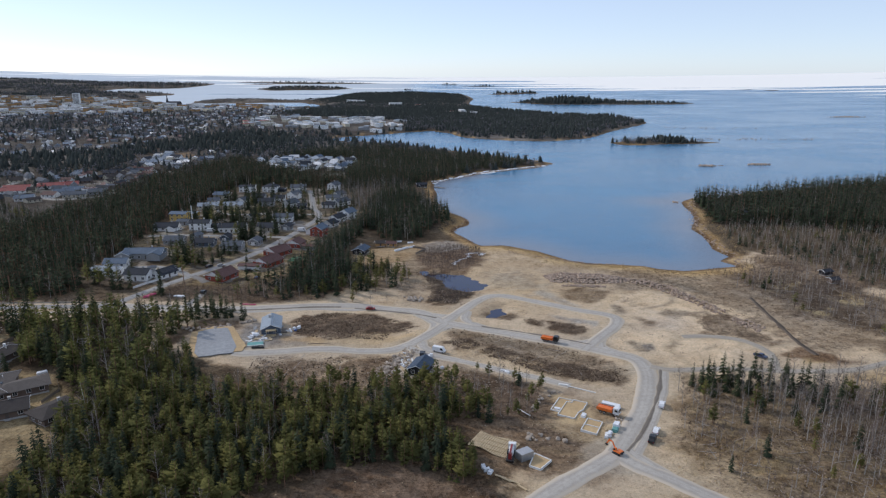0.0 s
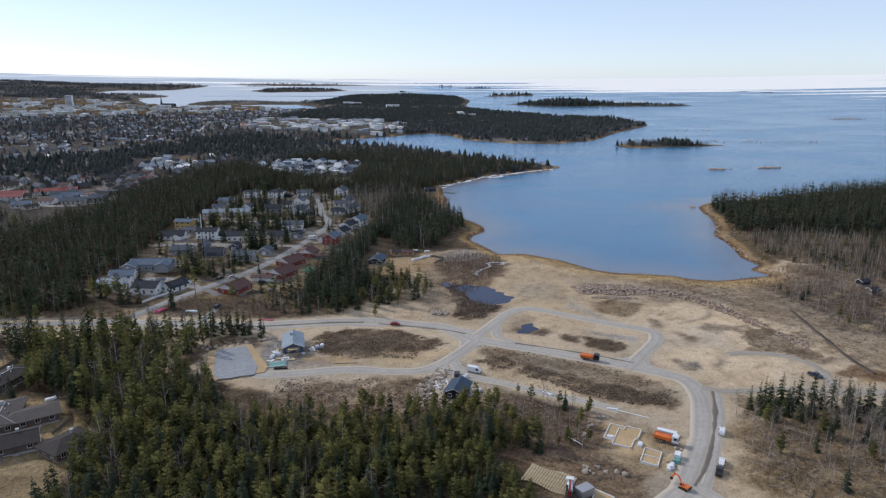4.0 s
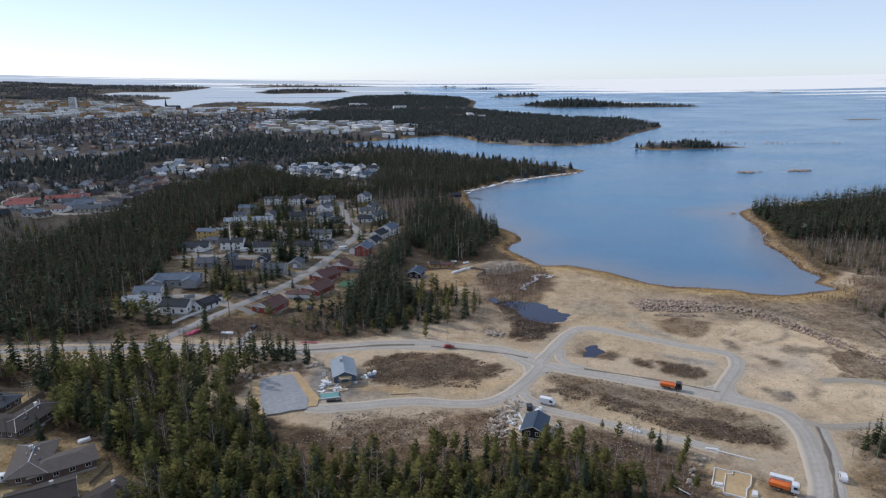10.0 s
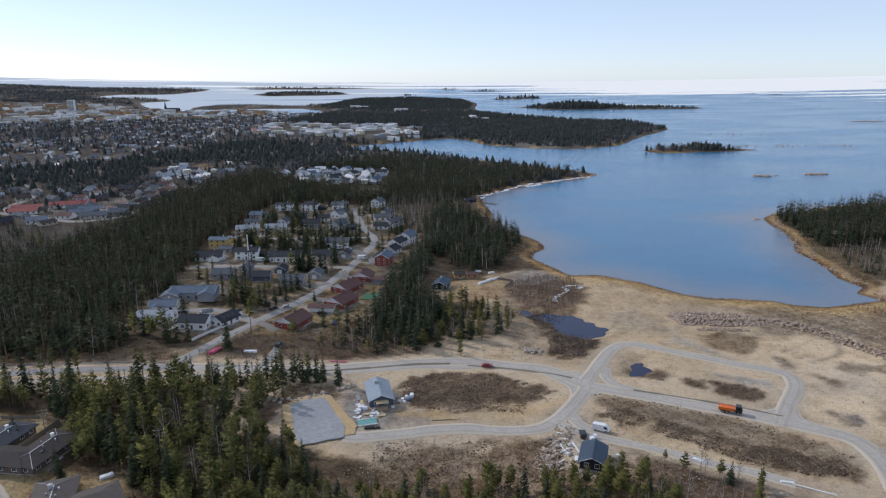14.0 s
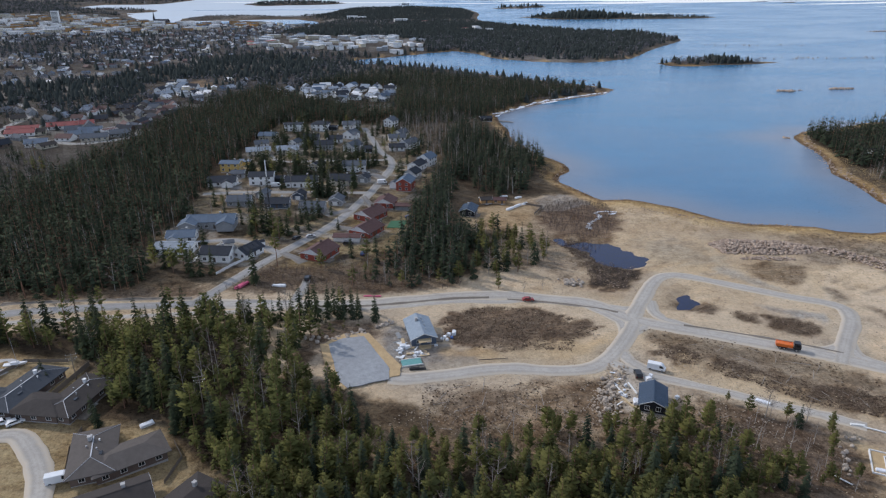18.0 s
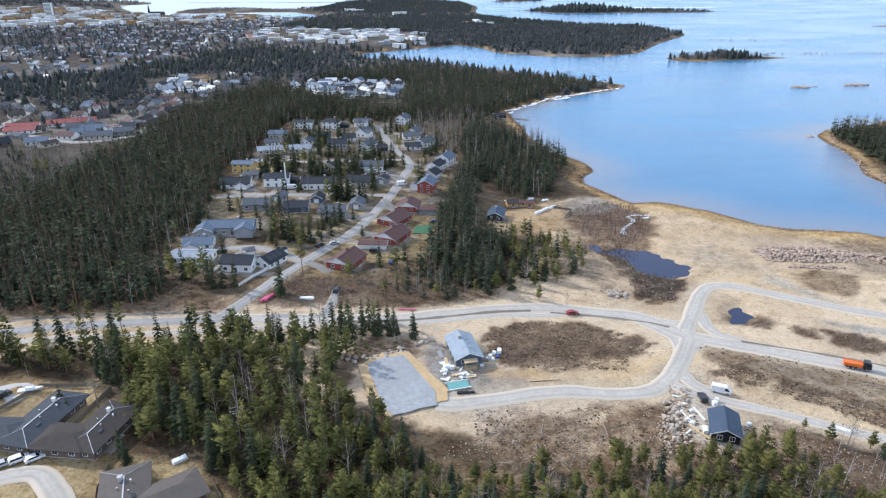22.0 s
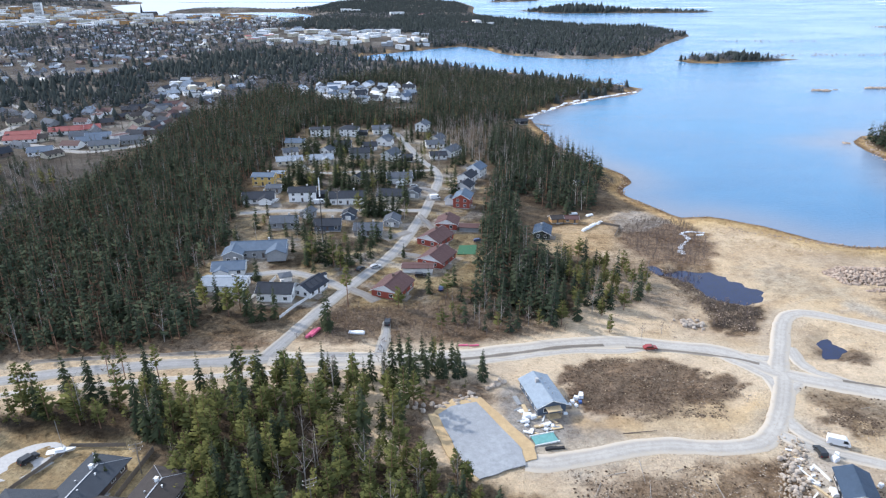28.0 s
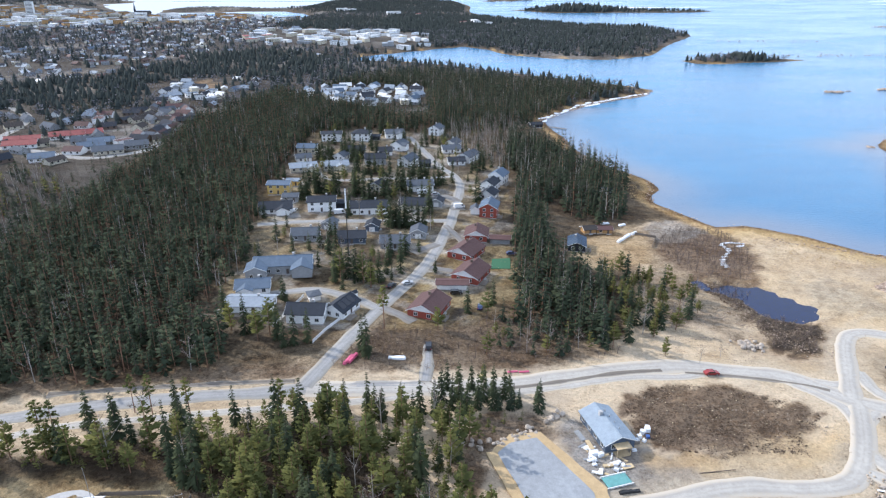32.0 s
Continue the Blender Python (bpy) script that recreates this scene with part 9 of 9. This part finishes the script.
def site_materials():
    # yard of the new blue-grey house
    stack("board_stack", -85.3, 276.0, 105, 4.2, 1.2, 3, 0.14, W_GREY, "grey boards stacked beside the new house", "boards")
    stack("board_stack", -83.6, 272.2, 100, 3.6, 1.1, 3, 0.13, TIMBER, "fresh timber boards stacked beside the new house", "boards")
    for x, y, r, l, w, h in ((-83.4, 268.8, 10, 2.4, 1.5, 1.0), (-82.0, 268.2, 15, 1.6, 1.2, 1.1), (-84.2, 266.9, 40, 1.6, 1.0, 0.6)):
        wrapped("wrapped_pallet", x, y, r, l, w, h, PLASTIC, "white wrapped pallet of insulation", "pallet")
    for x, y, r, l, w, m_ in ((-81.0, 264.6, 8, 2.6, 0.9, TIMBER), (-78.8, 265.6, 20, 3.0, 1.0, PLASTIC), (-79.2, 263.4, 12, 2.2, 0.8, W_GREY), (-76.2, 264.2, 14, 3.0, 1.6, TIMBER), (-83.4, 262.4, 70, 2.2, 0.9, PLASTIC)):
        stack("board_stack", x, y, r, l, w, 2, 0.13, m_, "short boards and sheets piled on the gravel yard", "boards")
    stack("sheet_stack", -80.4, 259.2, 14, 6.4, 3.4, 2, 0.16, TEALM, "teal sheets laid on a low white frame", "sheets")
    for sx, sy, l, w in ((0, -1.9, 7.0, 0.25), (0, 1.9, 7.0, 0.25)):
        stack("plank_stack", -80.4 + sy * -0.24, 259.2 + sy, 14, l, w, 2, 0.2, SITEW, "white planks beside teal sheets", "planks")
    wrapped("pipe_roll", -79.3, 255.4, 8, 3.4, 0.9, 0.6, BLACK, "black bundle of pipes beside the side road", "pipes")
    wrapped("pipe_roll", -76.9, 255.7, 4, 2.2, 0.8, 0.5, BLACK, "short black bundle of pipes beside the side road", "pipes")
    wrapped("wrapped_pallet", -66.4, 278.4, 80, 2.2, 1.3, 1.1, PLASTIC, "white wrapped pallet at the house corner", "pallet")
    wrapped("wrapped_pallet", -67.2, 275.6, 85, 1.2, 0.9, 0.6, BLUEM, "blue wrapped pallet at the house corner", "pallet")
    wrapped("wrapped_pallet", -72.6, 270.2, 10, 1.2, 0.8, 0.5, PLASTIC, "small white bundle before the porch", "pallet")
    rng = random.Random(77)
    for k in range(34):
        x, y, r = rng.uniform(-86, -76.5), rng.uniform(261.5, 272.5), rng.uniform(0, 180)
        if abs(x + 78) < 4.6 and y > 268.5:
            continue
        if k % 3 == 0:
            wrapped("wrapped_pallet", x, y, r, rng.uniform(0.7, 1.4), rng.uniform(0.6, 1.0), rng.uniform(0.3, 0.9), PLASTIC, "small white wrapped bundle on the gravel yard", "pallet")
        else:
            stack("board_stack", x, y, r, rng.uniform(1.2, 2.8), rng.uniform(0.25, 0.8), rng.choice((1, 2)), 0.12, (SITEW, TIMBER, W_GREY, PLASTIC)[k % 4], "loose boards and offcuts on the gravel yard", "boards")
    for x, y, w in ((-69.6, 275.4, 1.1), (-68.8, 273.8, 0.9), (-70.6, 274.0, 1.0), (-68.2, 277.2, 1.2)):
        wrapped("building_bag", x, y, x * 40, w, w, w * 0.85, PLASTIC, "white bulk bag beside the new house", "bag")
    # yard of the charcoal house
    for k in range(14):
        x, y, r = rng.uniform(-19.5, -14.5), rng.uniform(241, 256), rng.uniform(0, 180)
        if k % 3 == 0:
            wrapped("building_bag", x, y, r, rng.uniform(0.7, 1.3), rng.uniform(0.6, 1.1), rng.uniform(0.4, 0.9), PLASTIC, "white bag of building waste on bare soil", "bag")
        else:
            stack("board_stack", x, y, r, rng.uniform(1.4, 3.2), rng.uniform(0.25, 0.7), rng.choice((1, 2)), 0.12, (SITEW, TIMBER, PLASTIC)[k % 3], "loose boards and offcuts on bare soil", "boards")
    wrapped("building_bag", -7.6, 250.6, 20, 1.7, 1.4, 1.3, PLASTIC, "white bulk bag of insulation", "bag")
    wrapped("building_bag", -6.4, 252.0, 50, 1.1, 1.0, 1.4, PLASTIC, "white bulk bag beside the van", "bag")
    wrapped("wrapped_pallet", -14.6, 239.2, 80, 2.8, 1.4, 0.8, PLASTIC, "white wrapped boards along the wall", "pallet")
    wrapped("wrapped_pallet", -1.9, 241.2, 30, 1.3, 1.0, 0.8, PLASTIC, "white wrapped pallet behind the charcoal house", "pallet")
    stack("plank_stack", -17.6, 245.0, 106, 5.5, 0.4, 2, 0.15, SITEW, "long white planks on bare soil", "planks")
    stack("plank_stack", -13.6, 246.0, 100, 6.0, 0.5, 3, 0.15, SITEW, "white trim boards stacked on the yard", "planks")
    stack("plank_stack", -17.4, 240.0, 112, 4.0, 0.6, 2, 0.16, TIMBER, "pale timber planks among rubble", "planks")
    stack("plank_stack", -15.8, 236.6, 120, 4.2, 0.5, 2, 0.16, TIMBER, "pale timber planks by the charcoal house", "planks")
    stack("plank_stack", -20.0, 238.0, 40, 3.6, 0.4, 2, 0.14, SITEW, "white boards leaning out of rubble", "planks")
    # round the foundations
    stack("panel_stack", 57.6, 211.6, -30, 6.2, 1.9, 5, 0.22, PLASTIC, "pale blue-white panels stacked beside the tipper truck", "panels")
    for x, y, r, s_ in ((52.1, 191.9, 10, 1.6), (53.0, 193.4, 40, 1.2), (51.2, 190.9, 70, 1.1)):
        wrapped("building_bag", x, y, r, s_, s_, s_ * 0.75, PLASTIC, "white bulk bag by the small foundation", "bag")
    wrapped("wrapped_pallet", 56.0, 197.4, 60, 2.6, 1.9, 1.7, PLASTIC, "white wrapped blocks beside the small foundation", "pallet")
    wrapped("wrapped_pallet", 55.0, 194.9, 60, 2.2, 1.8, 1.2, TEALM, "teal wrapped pallet beside the small foundation", "pallet")
    for k in range(5):
        stack("plank_stack", 52.6 + 0.5 * k, 196.6 + 0.25 * k, 62 + 4 * k, 4.0, 0.3, 2, 0.12, TIMBER, "pale timber planks beside the small foundation", "planks")
    wrapped("wrapped_pallet", 46.6, 204.4, 63, 2.4, 1.5, 0.9, PLASTIC, "white and blue wrapped blocks by the foundation", "pallet")
    wrapped("wrapped_pallet", 38.3, 209.0, -26, 2.2, 1.2, 0.8, PLASTIC, "white wrapped blocks inside the foundation", "pallet")
    for x, y, r in ((11.8, 172.0, 20), (12.8, 170.8, 60), (10.9, 173.4, 100)):
        wrapped("wrapped_pallet", x, y, r, 1.9, 1.2, 0.9, PLASTIC, "pale wrapped pallet at the wood's edge", "pallet")
    for x, y, r in ((15.6, 168.8, 150), (17.2, 167.4, 140), (19.4, 166.4, 145), (21.4, 163.8, 130)):
        stack("plank_stack", x, y, r, 3.4, 0.6, 2, 0.16, TIMBER, "timber offcuts in a loose pile", "planks")
    stack("plank_stack", 26.6, 206.7, 128, 6.2, 0.4, 2, 0.14, SITEW, "white boards lying in a ditch", "planks")
    stack("pipe_stack", 49.6, 224.1, -30, 11.0, 0.45, 1, 0.3, SITEW, "long pale pipes laid out on the soil", "pipes")
    stack("pipe_stack", 43.6, 227.6, -14, 3.6, 0.8, 2, 0.2, SITEW, "pale pipes beside a narrow road", "pipes")
    wrapped("upturned_boat", 22.6, 238.8, -38, 4.2, 1.4, 0.6, PLASTIC, "white upturned boat beside the narrow road", "boat")
    part_pole = thing("timber_pole", -54.2, 262.2, 5, "long brown timber pole lying on sand", "pole")
    part("pole", Solid().tube((-4.7, 0, 0.16), (4.7, 0, 0.18), 0.14, 10, 0.1).mesh("pole", BARK), part_pole)
    for k in range(2):
        wrapped("pipe", -148.4 + k * 1.3, 312.2 + k * 0.9, 66, 5.6, 0.9, 0.8, PINKM, "bundle of pink plastic pipes on bare ground", "pipes")
    wrapped("upturned_boat", -133.6, 313.4, -4, 5.4, 1.6, 0.7, PLASTIC, "white rowing boat lying by the road", "boat")
    for x in (-98.5, -95.0):
        wrapped("pipe", x, 306.5, 4, 3.2, 0.5, 0.4, PINKM, "thin bundle of pink pipes beside the road", "pipes")


site_materials()
sand = [(-110, 269), (-104, 276.5), (-95.5, 277.5), (-83.5, 256.5), (-84, 251.5), (-88, 250), (-90.5, 257), (-98, 271.5), (-104, 271), (-106, 266)]
tagged(sheet("sand_bank", sand, SANDM, 0.42, rag=0.35, straight=True), "yellow sand bank round the gravel pad", "sand bank", kind="structure")

tagged(sheet("sand_bank", [(-111, 269.5), (-107.2, 269.5), (-101.4, 248.2), (-98.6, 244.6), (-100, 243), (-104.5, 247.6)], SANDM, 0.42, rag=0.35, straight=True), "yellow sand bank along the gravel pad", "sand bank", kind="structure")


# swept corners where the roads meet
for k, line in enumerate(([(-7, 278), (-6, 289), (-15, 302)], [(10, 306), (9, 294), (19, 283)], [(9, 305), (1, 299), (-9, 301)], [(-5, 280), (4, 286), (15, 283)], [(-11, 271), (-10, 262), (-3, 253)],
                          [(68, 273), (66, 264), (72, 257)], [(66, 272), (60, 269), (51, 268)], [(55, 187), (59, 179), (66, 168)], [(54, 187), (49, 180), (42, 173)])):
    tagged(strip("road_corner", line, 4.6, GRAVEL, 0.02 + 0.004 * k), "swept gravel corner between two roads", "road", kind="structure")


# ---- yards, poles and the shore ----
def fence(points, h, material, label, spacing=2.0, gap=0.16):
    p0 = points[0]
    f = thing("fence", p0[0], p0[1], 0, label, "fence", "garden fences")
    for a, b in zip(points, points[1:]):
        a, b = Vector(a), Vector(b)
        n = max(1, int((b - a).length / spacing))
        ang = math.degrees(math.atan2((b - a).y, (b - a).x))
        for k in range(n + 1):
            q = a.lerp(b, k / n)
            part("post", Solid().box(-0.06, -0.06, -0.3, 0.06, 0.06, h + 0.08).mesh("post", material), f, "", pose(q.x - p0[0], q.y - p0[1], gz(q.x, q.y) - gz(*p0), 0, 0, ang))
        for k in range(n):
            q = a.lerp(b, (k + 0.5) / n)
            l = (b - a).length / n
            m = max(3, int(l / gap))
            edge = [(-l / 2 + j * l / m / 2, 0.06 if j % 2 else 0.08) for j in range(2 * m + 1)]
            crest = [(-l / 2 + j * l / m / 2, h + (0.05 if j % 2 else -0.03)) for j in range(2 * m, -1, -1)]
            part("panel", Solid().profile(edge + crest, -0.025, 0.025).mesh("panel", material), f, "", pose(q.x - p0[0], q.y - p0[1], gz(q.x, q.y) - gz(*p0), 0, 0, ang))


fence([(-160.5, 322.5), (-157, 331), (-152.5, 339)], 1.2, WHITE, "white board fence along the street corner")
fence([(-175, 332.5), (-171.5, 343), (-168, 355)], 1.3, WHITE, "white board fence between two gardens")
fence([(-181.5, 234), (-180.0, 244), (-178.5, 254)], 1.7, FENCEW, "weathered board fence between brick houses")
fence([(-165.5, 222.5), (-164.5, 214), (-161.5, 206)], 1.3, FENCEW, "weathered low fence beside the yard street")
fence([(-206, 241), (-199, 256), (-186, 256)], 1.2, FENCEW, "weathered fence behind the brick house")
fence([(-140, 218), (-136, 212), (-137, 203)], 1.1, FENCEW, "low wooden fence behind a yard")
fence([(-20, 408), (-14, 420), (-23, 425)], 1.2, FENCEW, "grey wooden fence round the cabin yard")


def power_pole(x, y, h, label):
    v = thing("power_pole", x, y, 20, label, "power pole")
    part("pole", Solid().tube((0, 0, -0.5), (0, 0, h), 0.16, 10, 0.1).mesh("pole", FENCEW), v)
    for k, w in ((h - 0.4, 1.5), (h - 1.5, 1.5), (h - 2.2, 0.9)):
        part("crossarm", Solid().box(-w, -0.06, k - 0.06, w, 0.06, k + 0.06).mesh("crossarm", FENCEW), v)
        for sx in (-w + 0.1, w - 0.1):
            part("insulator", Solid().tube((sx, 0, k + 0.06), (sx, 0, k + 0.3), 0.06, 8, 0.04).mesh("insulator", WHITE), v)


for x, y, r, l in ((-32, 416, 44, 5.5), (-27.5, 421, 46, 6.0), (-23, 425, 40, 4.0)):
    wrapped("covered_woodpile", x, y, r, l, 1.3, 1.1, PLASTIC, "long woodpile under a white cover beside a cabin yard", "woodpile")
wrapped("upturned_boat", -33, 439, 10, 4.4, 1.5, 0.7, PLASTIC, "white upturned boat beside a timber cabin", "boat")
wrapped("upturned_boat", -25, 437, 30, 4.0, 1.4, 0.7, PLASTIC, "white upturned boat beside a cabin yard", "boat")


power_pole(-136.2, 230.2, 12.5, "grey wooden power pole with three crossarms")
power_pole(-178.5, 246.0, 9.0, "grey wooden power pole beside a yard fence")
power_pole(-153.0, 439.0, 11.0, "pale wooden power pole among the houses")


def sailing_boat(x, y, rot):
    v = thing("sailing_boat", x, y, rot, "white laid-up sailing boat with a bare mast", "boat")
    part("hull", Solid().face_set([(-3.2, -0.9, 1.2), (0.5, -1.1, 1.25), (3.6, 0, 1.45), (0.5, 1.1, 1.25), (-3.2, 0.9, 1.2), (-2.8, 0, 0.3), (0.5, 0, 0.2), (2.8, 0, 0.5)],
                                  [(0, 1, 2, 3, 4), (0, 5, 6, 1), (1, 6, 7, 2), (2, 7, 6, 3), (3, 6, 5, 4), (4, 5, 0)]).mesh("hull", C_WHITE, 0.03), v)
    part("cabin", Solid().profile([(-1.2, 1.2), (1.2, 1.25), (0.9, 1.7), (-1.2, 1.75)], -0.6, 0.6).mesh("cabin", C_WHITE, 0.06), v)
    part("mast", Solid().tube((0.6, 0, 1.2), (0.3, 0, 10.0), 0.07, 8, 0.05).mesh("mast", METAL), v)
    part("boom", Solid().tube((0.5, 0, 2.3), (-2.6, 0, 2.5), 0.06).mesh("boom", METAL), v)
    for sx in (-1.5, 1.2):
        part("cradle", Solid().box(sx - 0.1, -0.9, 0, sx + 0.1, 0.9, 0.12).box(sx - 0.06, -0.9, 0, sx + 0.06, -0.75, 1.1).box(sx - 0.06, 0.75, 0, sx + 0.06, 0.9, 1.1).mesh("cradle", FENCEW), v)


sailing_boat(-200.5, 253.5, 15)
tagged(sheet("paved_yard", [(-213, 243), (-203, 247), (-200, 255), (-206, 258), (-215, 252)], CONCRETE, 0.12, rag=0.3), "pale paved yard behind the brick house", "paved yard", kind="structure")
wrapped("covered_boat", -149.6, 224.8, 40, 3.6, 1.5, 0.9, PLASTIC, "white boat under a cover at the wood's edge", "boat")
tagged(strip("yard_street", [(-196, 214), (-188, 219), (-181, 220), (-175, 215), (-169, 208), (-164, 199), (-160, 185), (-158, 165)], 5.2, GRAVEL, 0.4), "pale curved yard street with gravelly edges", "street", kind="structure")
tagged(strip("driveway", [(-124.2, 322), (-124.1, 312), (-125.3, 301)], 3.0, ASPHALT, 0.19), "short asphalt drive to the main road", "driveway", kind="structure")
for line, w in (([(-185, 354), (-190, 349), (-196, 343)], 4.0), ([(-184, 440), (-186, 446)], 6.0), ([(-128, 398), (-122, 404), (-117, 409)], 5.0), ([(-120, 474), (-110, 478), (-104, 470)], 6.0), ([(-139, 347), (-133, 342), (-128, 337)], 4.0), ([(-108, 457), (-101, 459)], 4.0), ([(-121, 383), (-112, 380)], 4.0), ([(-112, 433), (-104, 408)], 3.5)):
    tagged(strip("driveway", line, w, DRIVE, 0.23), "pale paved drive to a house", "driveway", kind="structure")
GREENM = paint("green_court_surface", (0.03, 0.12, 0.055), 0.8, var=0.15)
tagged(sheet("ball_court", [(-96, 383), (-88, 383), (-86.5, 394), (-94.5, 393)], GREENM, 0.3, rag=0.0, straight=True), "small green ball court behind red houses", "ball court", kind="structure")


def dock(x, y, rot, l):
    v = thing("dock", x, y, rot, "grey timber landing stage on posts", "dock", z=0.0)
    for k in range(int(l / 0.5)):
        part("plank", Solid().box(k * 0.5, -1.1, 0.55, k * 0.5 + 0.44, 1.1, 0.63).mesh("plank", FENCEW), v)
    for k in range(int(l / 3) + 1):
        for sy in (-0.95, 0.95):
            part("post", Solid().tube((k * 3, sy, -2.2), (k * 3, sy, 0.95), 0.11).mesh("post", FENCEW), v)


dock(-14, 672, -35, 15)
dock(-4, 520, 10, 5)
# last snow by the shore
SNOW = paint("old_snow", (0.8, 0.82, 0.86), 0.8, var=0.06)
for q in ([(20, 408), (23, 409.5), (22.6, 410.5), (19.5, 409)], [(-16, 694), (-14, 693), (-4, 706), (-6, 709)], [(4, 719), (20, 734), (18, 737), (3, 722)], [(40, 762), (56, 774), (54, 777), (39, 765)]):
    tagged(sheet("snow_patch", q, SNOW, 0.3, rag=0.5), "patch of old snow near the water", "snow", kind="structure")
# broken snow and ice along the drain above the pond
rng = random.Random(78)
for k, p in enumerate(curve_points([(4, 386), (6, 393), (10, 399), (14, 405), (13, 411), (18, 413), (24, 412)], 1.0)[::2]):
    a, w = rng.uniform(0.5, 1.3), rng.uniform(0.3, 0.7)
    q = [(p.x + rng.uniform(-0.8, 0.8) + a * math.cos(t0) * rng.uniform(0.7, 1.2), p.y + w * math.sin(t0) * rng.uniform(0.7, 1.3)) for t0 in (0, 1.0, 2.0, 3.1, 4.2, 5.2)]
    tagged(sheet("snow_patch", q, SNOW, 0.3, rag=0.2), "broken patch of old snow along a drain", "snow", kind="structure")
# a broken band of old snow under the headland
rng = random.Random(77)
bank = curve_points([(-17, 700), (8, 724), (38, 764), (73, 791), (110, 816), (130, 838)], 1.0)
for k in range(8, len(bank) - 8, 9):
    p, t = bank[k], (bank[k + 3] - bank[k - 3]).normalized()
    s = Vector((-t.y, t.x))
    a, w, o = rng.uniform(3.0, 6.5), rng.uniform(1.0, 2.4), rng.uniform(2.0, 6.0)
    q = [p + s * o + t * (a * math.cos(w0)) + s * (w * math.sin(w0)) * rng.uniform(0.7, 1.2) for w0 in (0, 0.9, 1.7, 2.6, 3.5, 4.4, 5.3)]
    tagged(sheet("snow_patch", [(v.x, v.y) for v in q], SNOW, 0.35, rag=0.4), "patch of old snow near the water", "snow", kind="structure")
# the inland suburb's streets and red-roofed rows
for q in ([(-520, 640), (-440, 600), (-400, 584), (-373, 574), (-332, 554), (-308, 565), (-299, 579), (-304, 616), (-316, 666)], [(-400, 588), (-416, 613), (-421, 644), (-430, 678), (-449, 707), (-489, 747)]):
    tagged(strip("suburb_street", q, 6.5, ASPHALT, 0.1, step=5.0), "pale suburb street beyond the wood", "street", kind="structure")
for x, y, r, l, roof, wall, t in ((-391, 597, 15, 22, R_RED, W_CREAM, "long cream house with a red roof"), (-386, 584, 15, 20, R_RED, W_WHITE, "white row house with a red roof"), (-368, 611, 20, 22, R_RED, W_WHITE, "white row house with a red tiled roof"), (-355, 617, 24, 16, R_RED, W_CREAM, "cream row house with a red tiled roof"),
                                  (-355, 549, 20, 14, R_BLUE, W_WHITE, "white house with a blue-grey roof"), (-338, 578, 30, 16, R_BLUE, W_WHITE, "white row house with a blue-grey roof"), (-322, 566, 20, 18, R_GREY, W_CREAM, "cream row house with a grey roof"), (-309, 580, 20, 14, R_GREY, W_GREY, "grey row house with a grey roof"), (-336, 590, 20, 16, R_BLUE, W_GREY, "grey row house with a blue-grey roof")):
    house(x, y, r, l, 10, roof, wall, t, 1, 24, chimney=False, group="houses of the inland suburb")
# phone mast among the gardens
v = thing("phone_mast", -154.8, 394, 0, "grey steel phone mast with white aerial drums", "mast")
part("shaft", Solid().tube((0, 0, -0.5), (0, 0, 21), 0.24, 8, 0.16).mesh("shaft", BLACK), v)
for k in range(3):
    part("aerial", Solid().tube((0, 0, 21 + k * 2.8), (0, 0, 23.5 + k * 2.8), 0.27, 10).mesh("aerial", WHITE), v, "white aerial drum")
    part("collar", Solid().tube((0, 0, 23.5 + k * 2.8), (0, 0, 23.8 + k * 2.8), 0.25, 8).mesh("collar", METAL), v)
# far masts on the horizon side of the town
for x, y, h in ((-1370, 3300, 66),):
    v = thing("mast", x, y, 0, "thin lattice mast beyond the town", "mast")
    part("shaft", Solid().tube((0, 0, 0), (0, 0, h), 0.7, 4, 0.2).mesh("shaft", METAL), v)
    part("blade", Solid().box(-0.3, -0.3, h, 0.3, 0.3, h + 8).mesh("blade", WHITE), v)
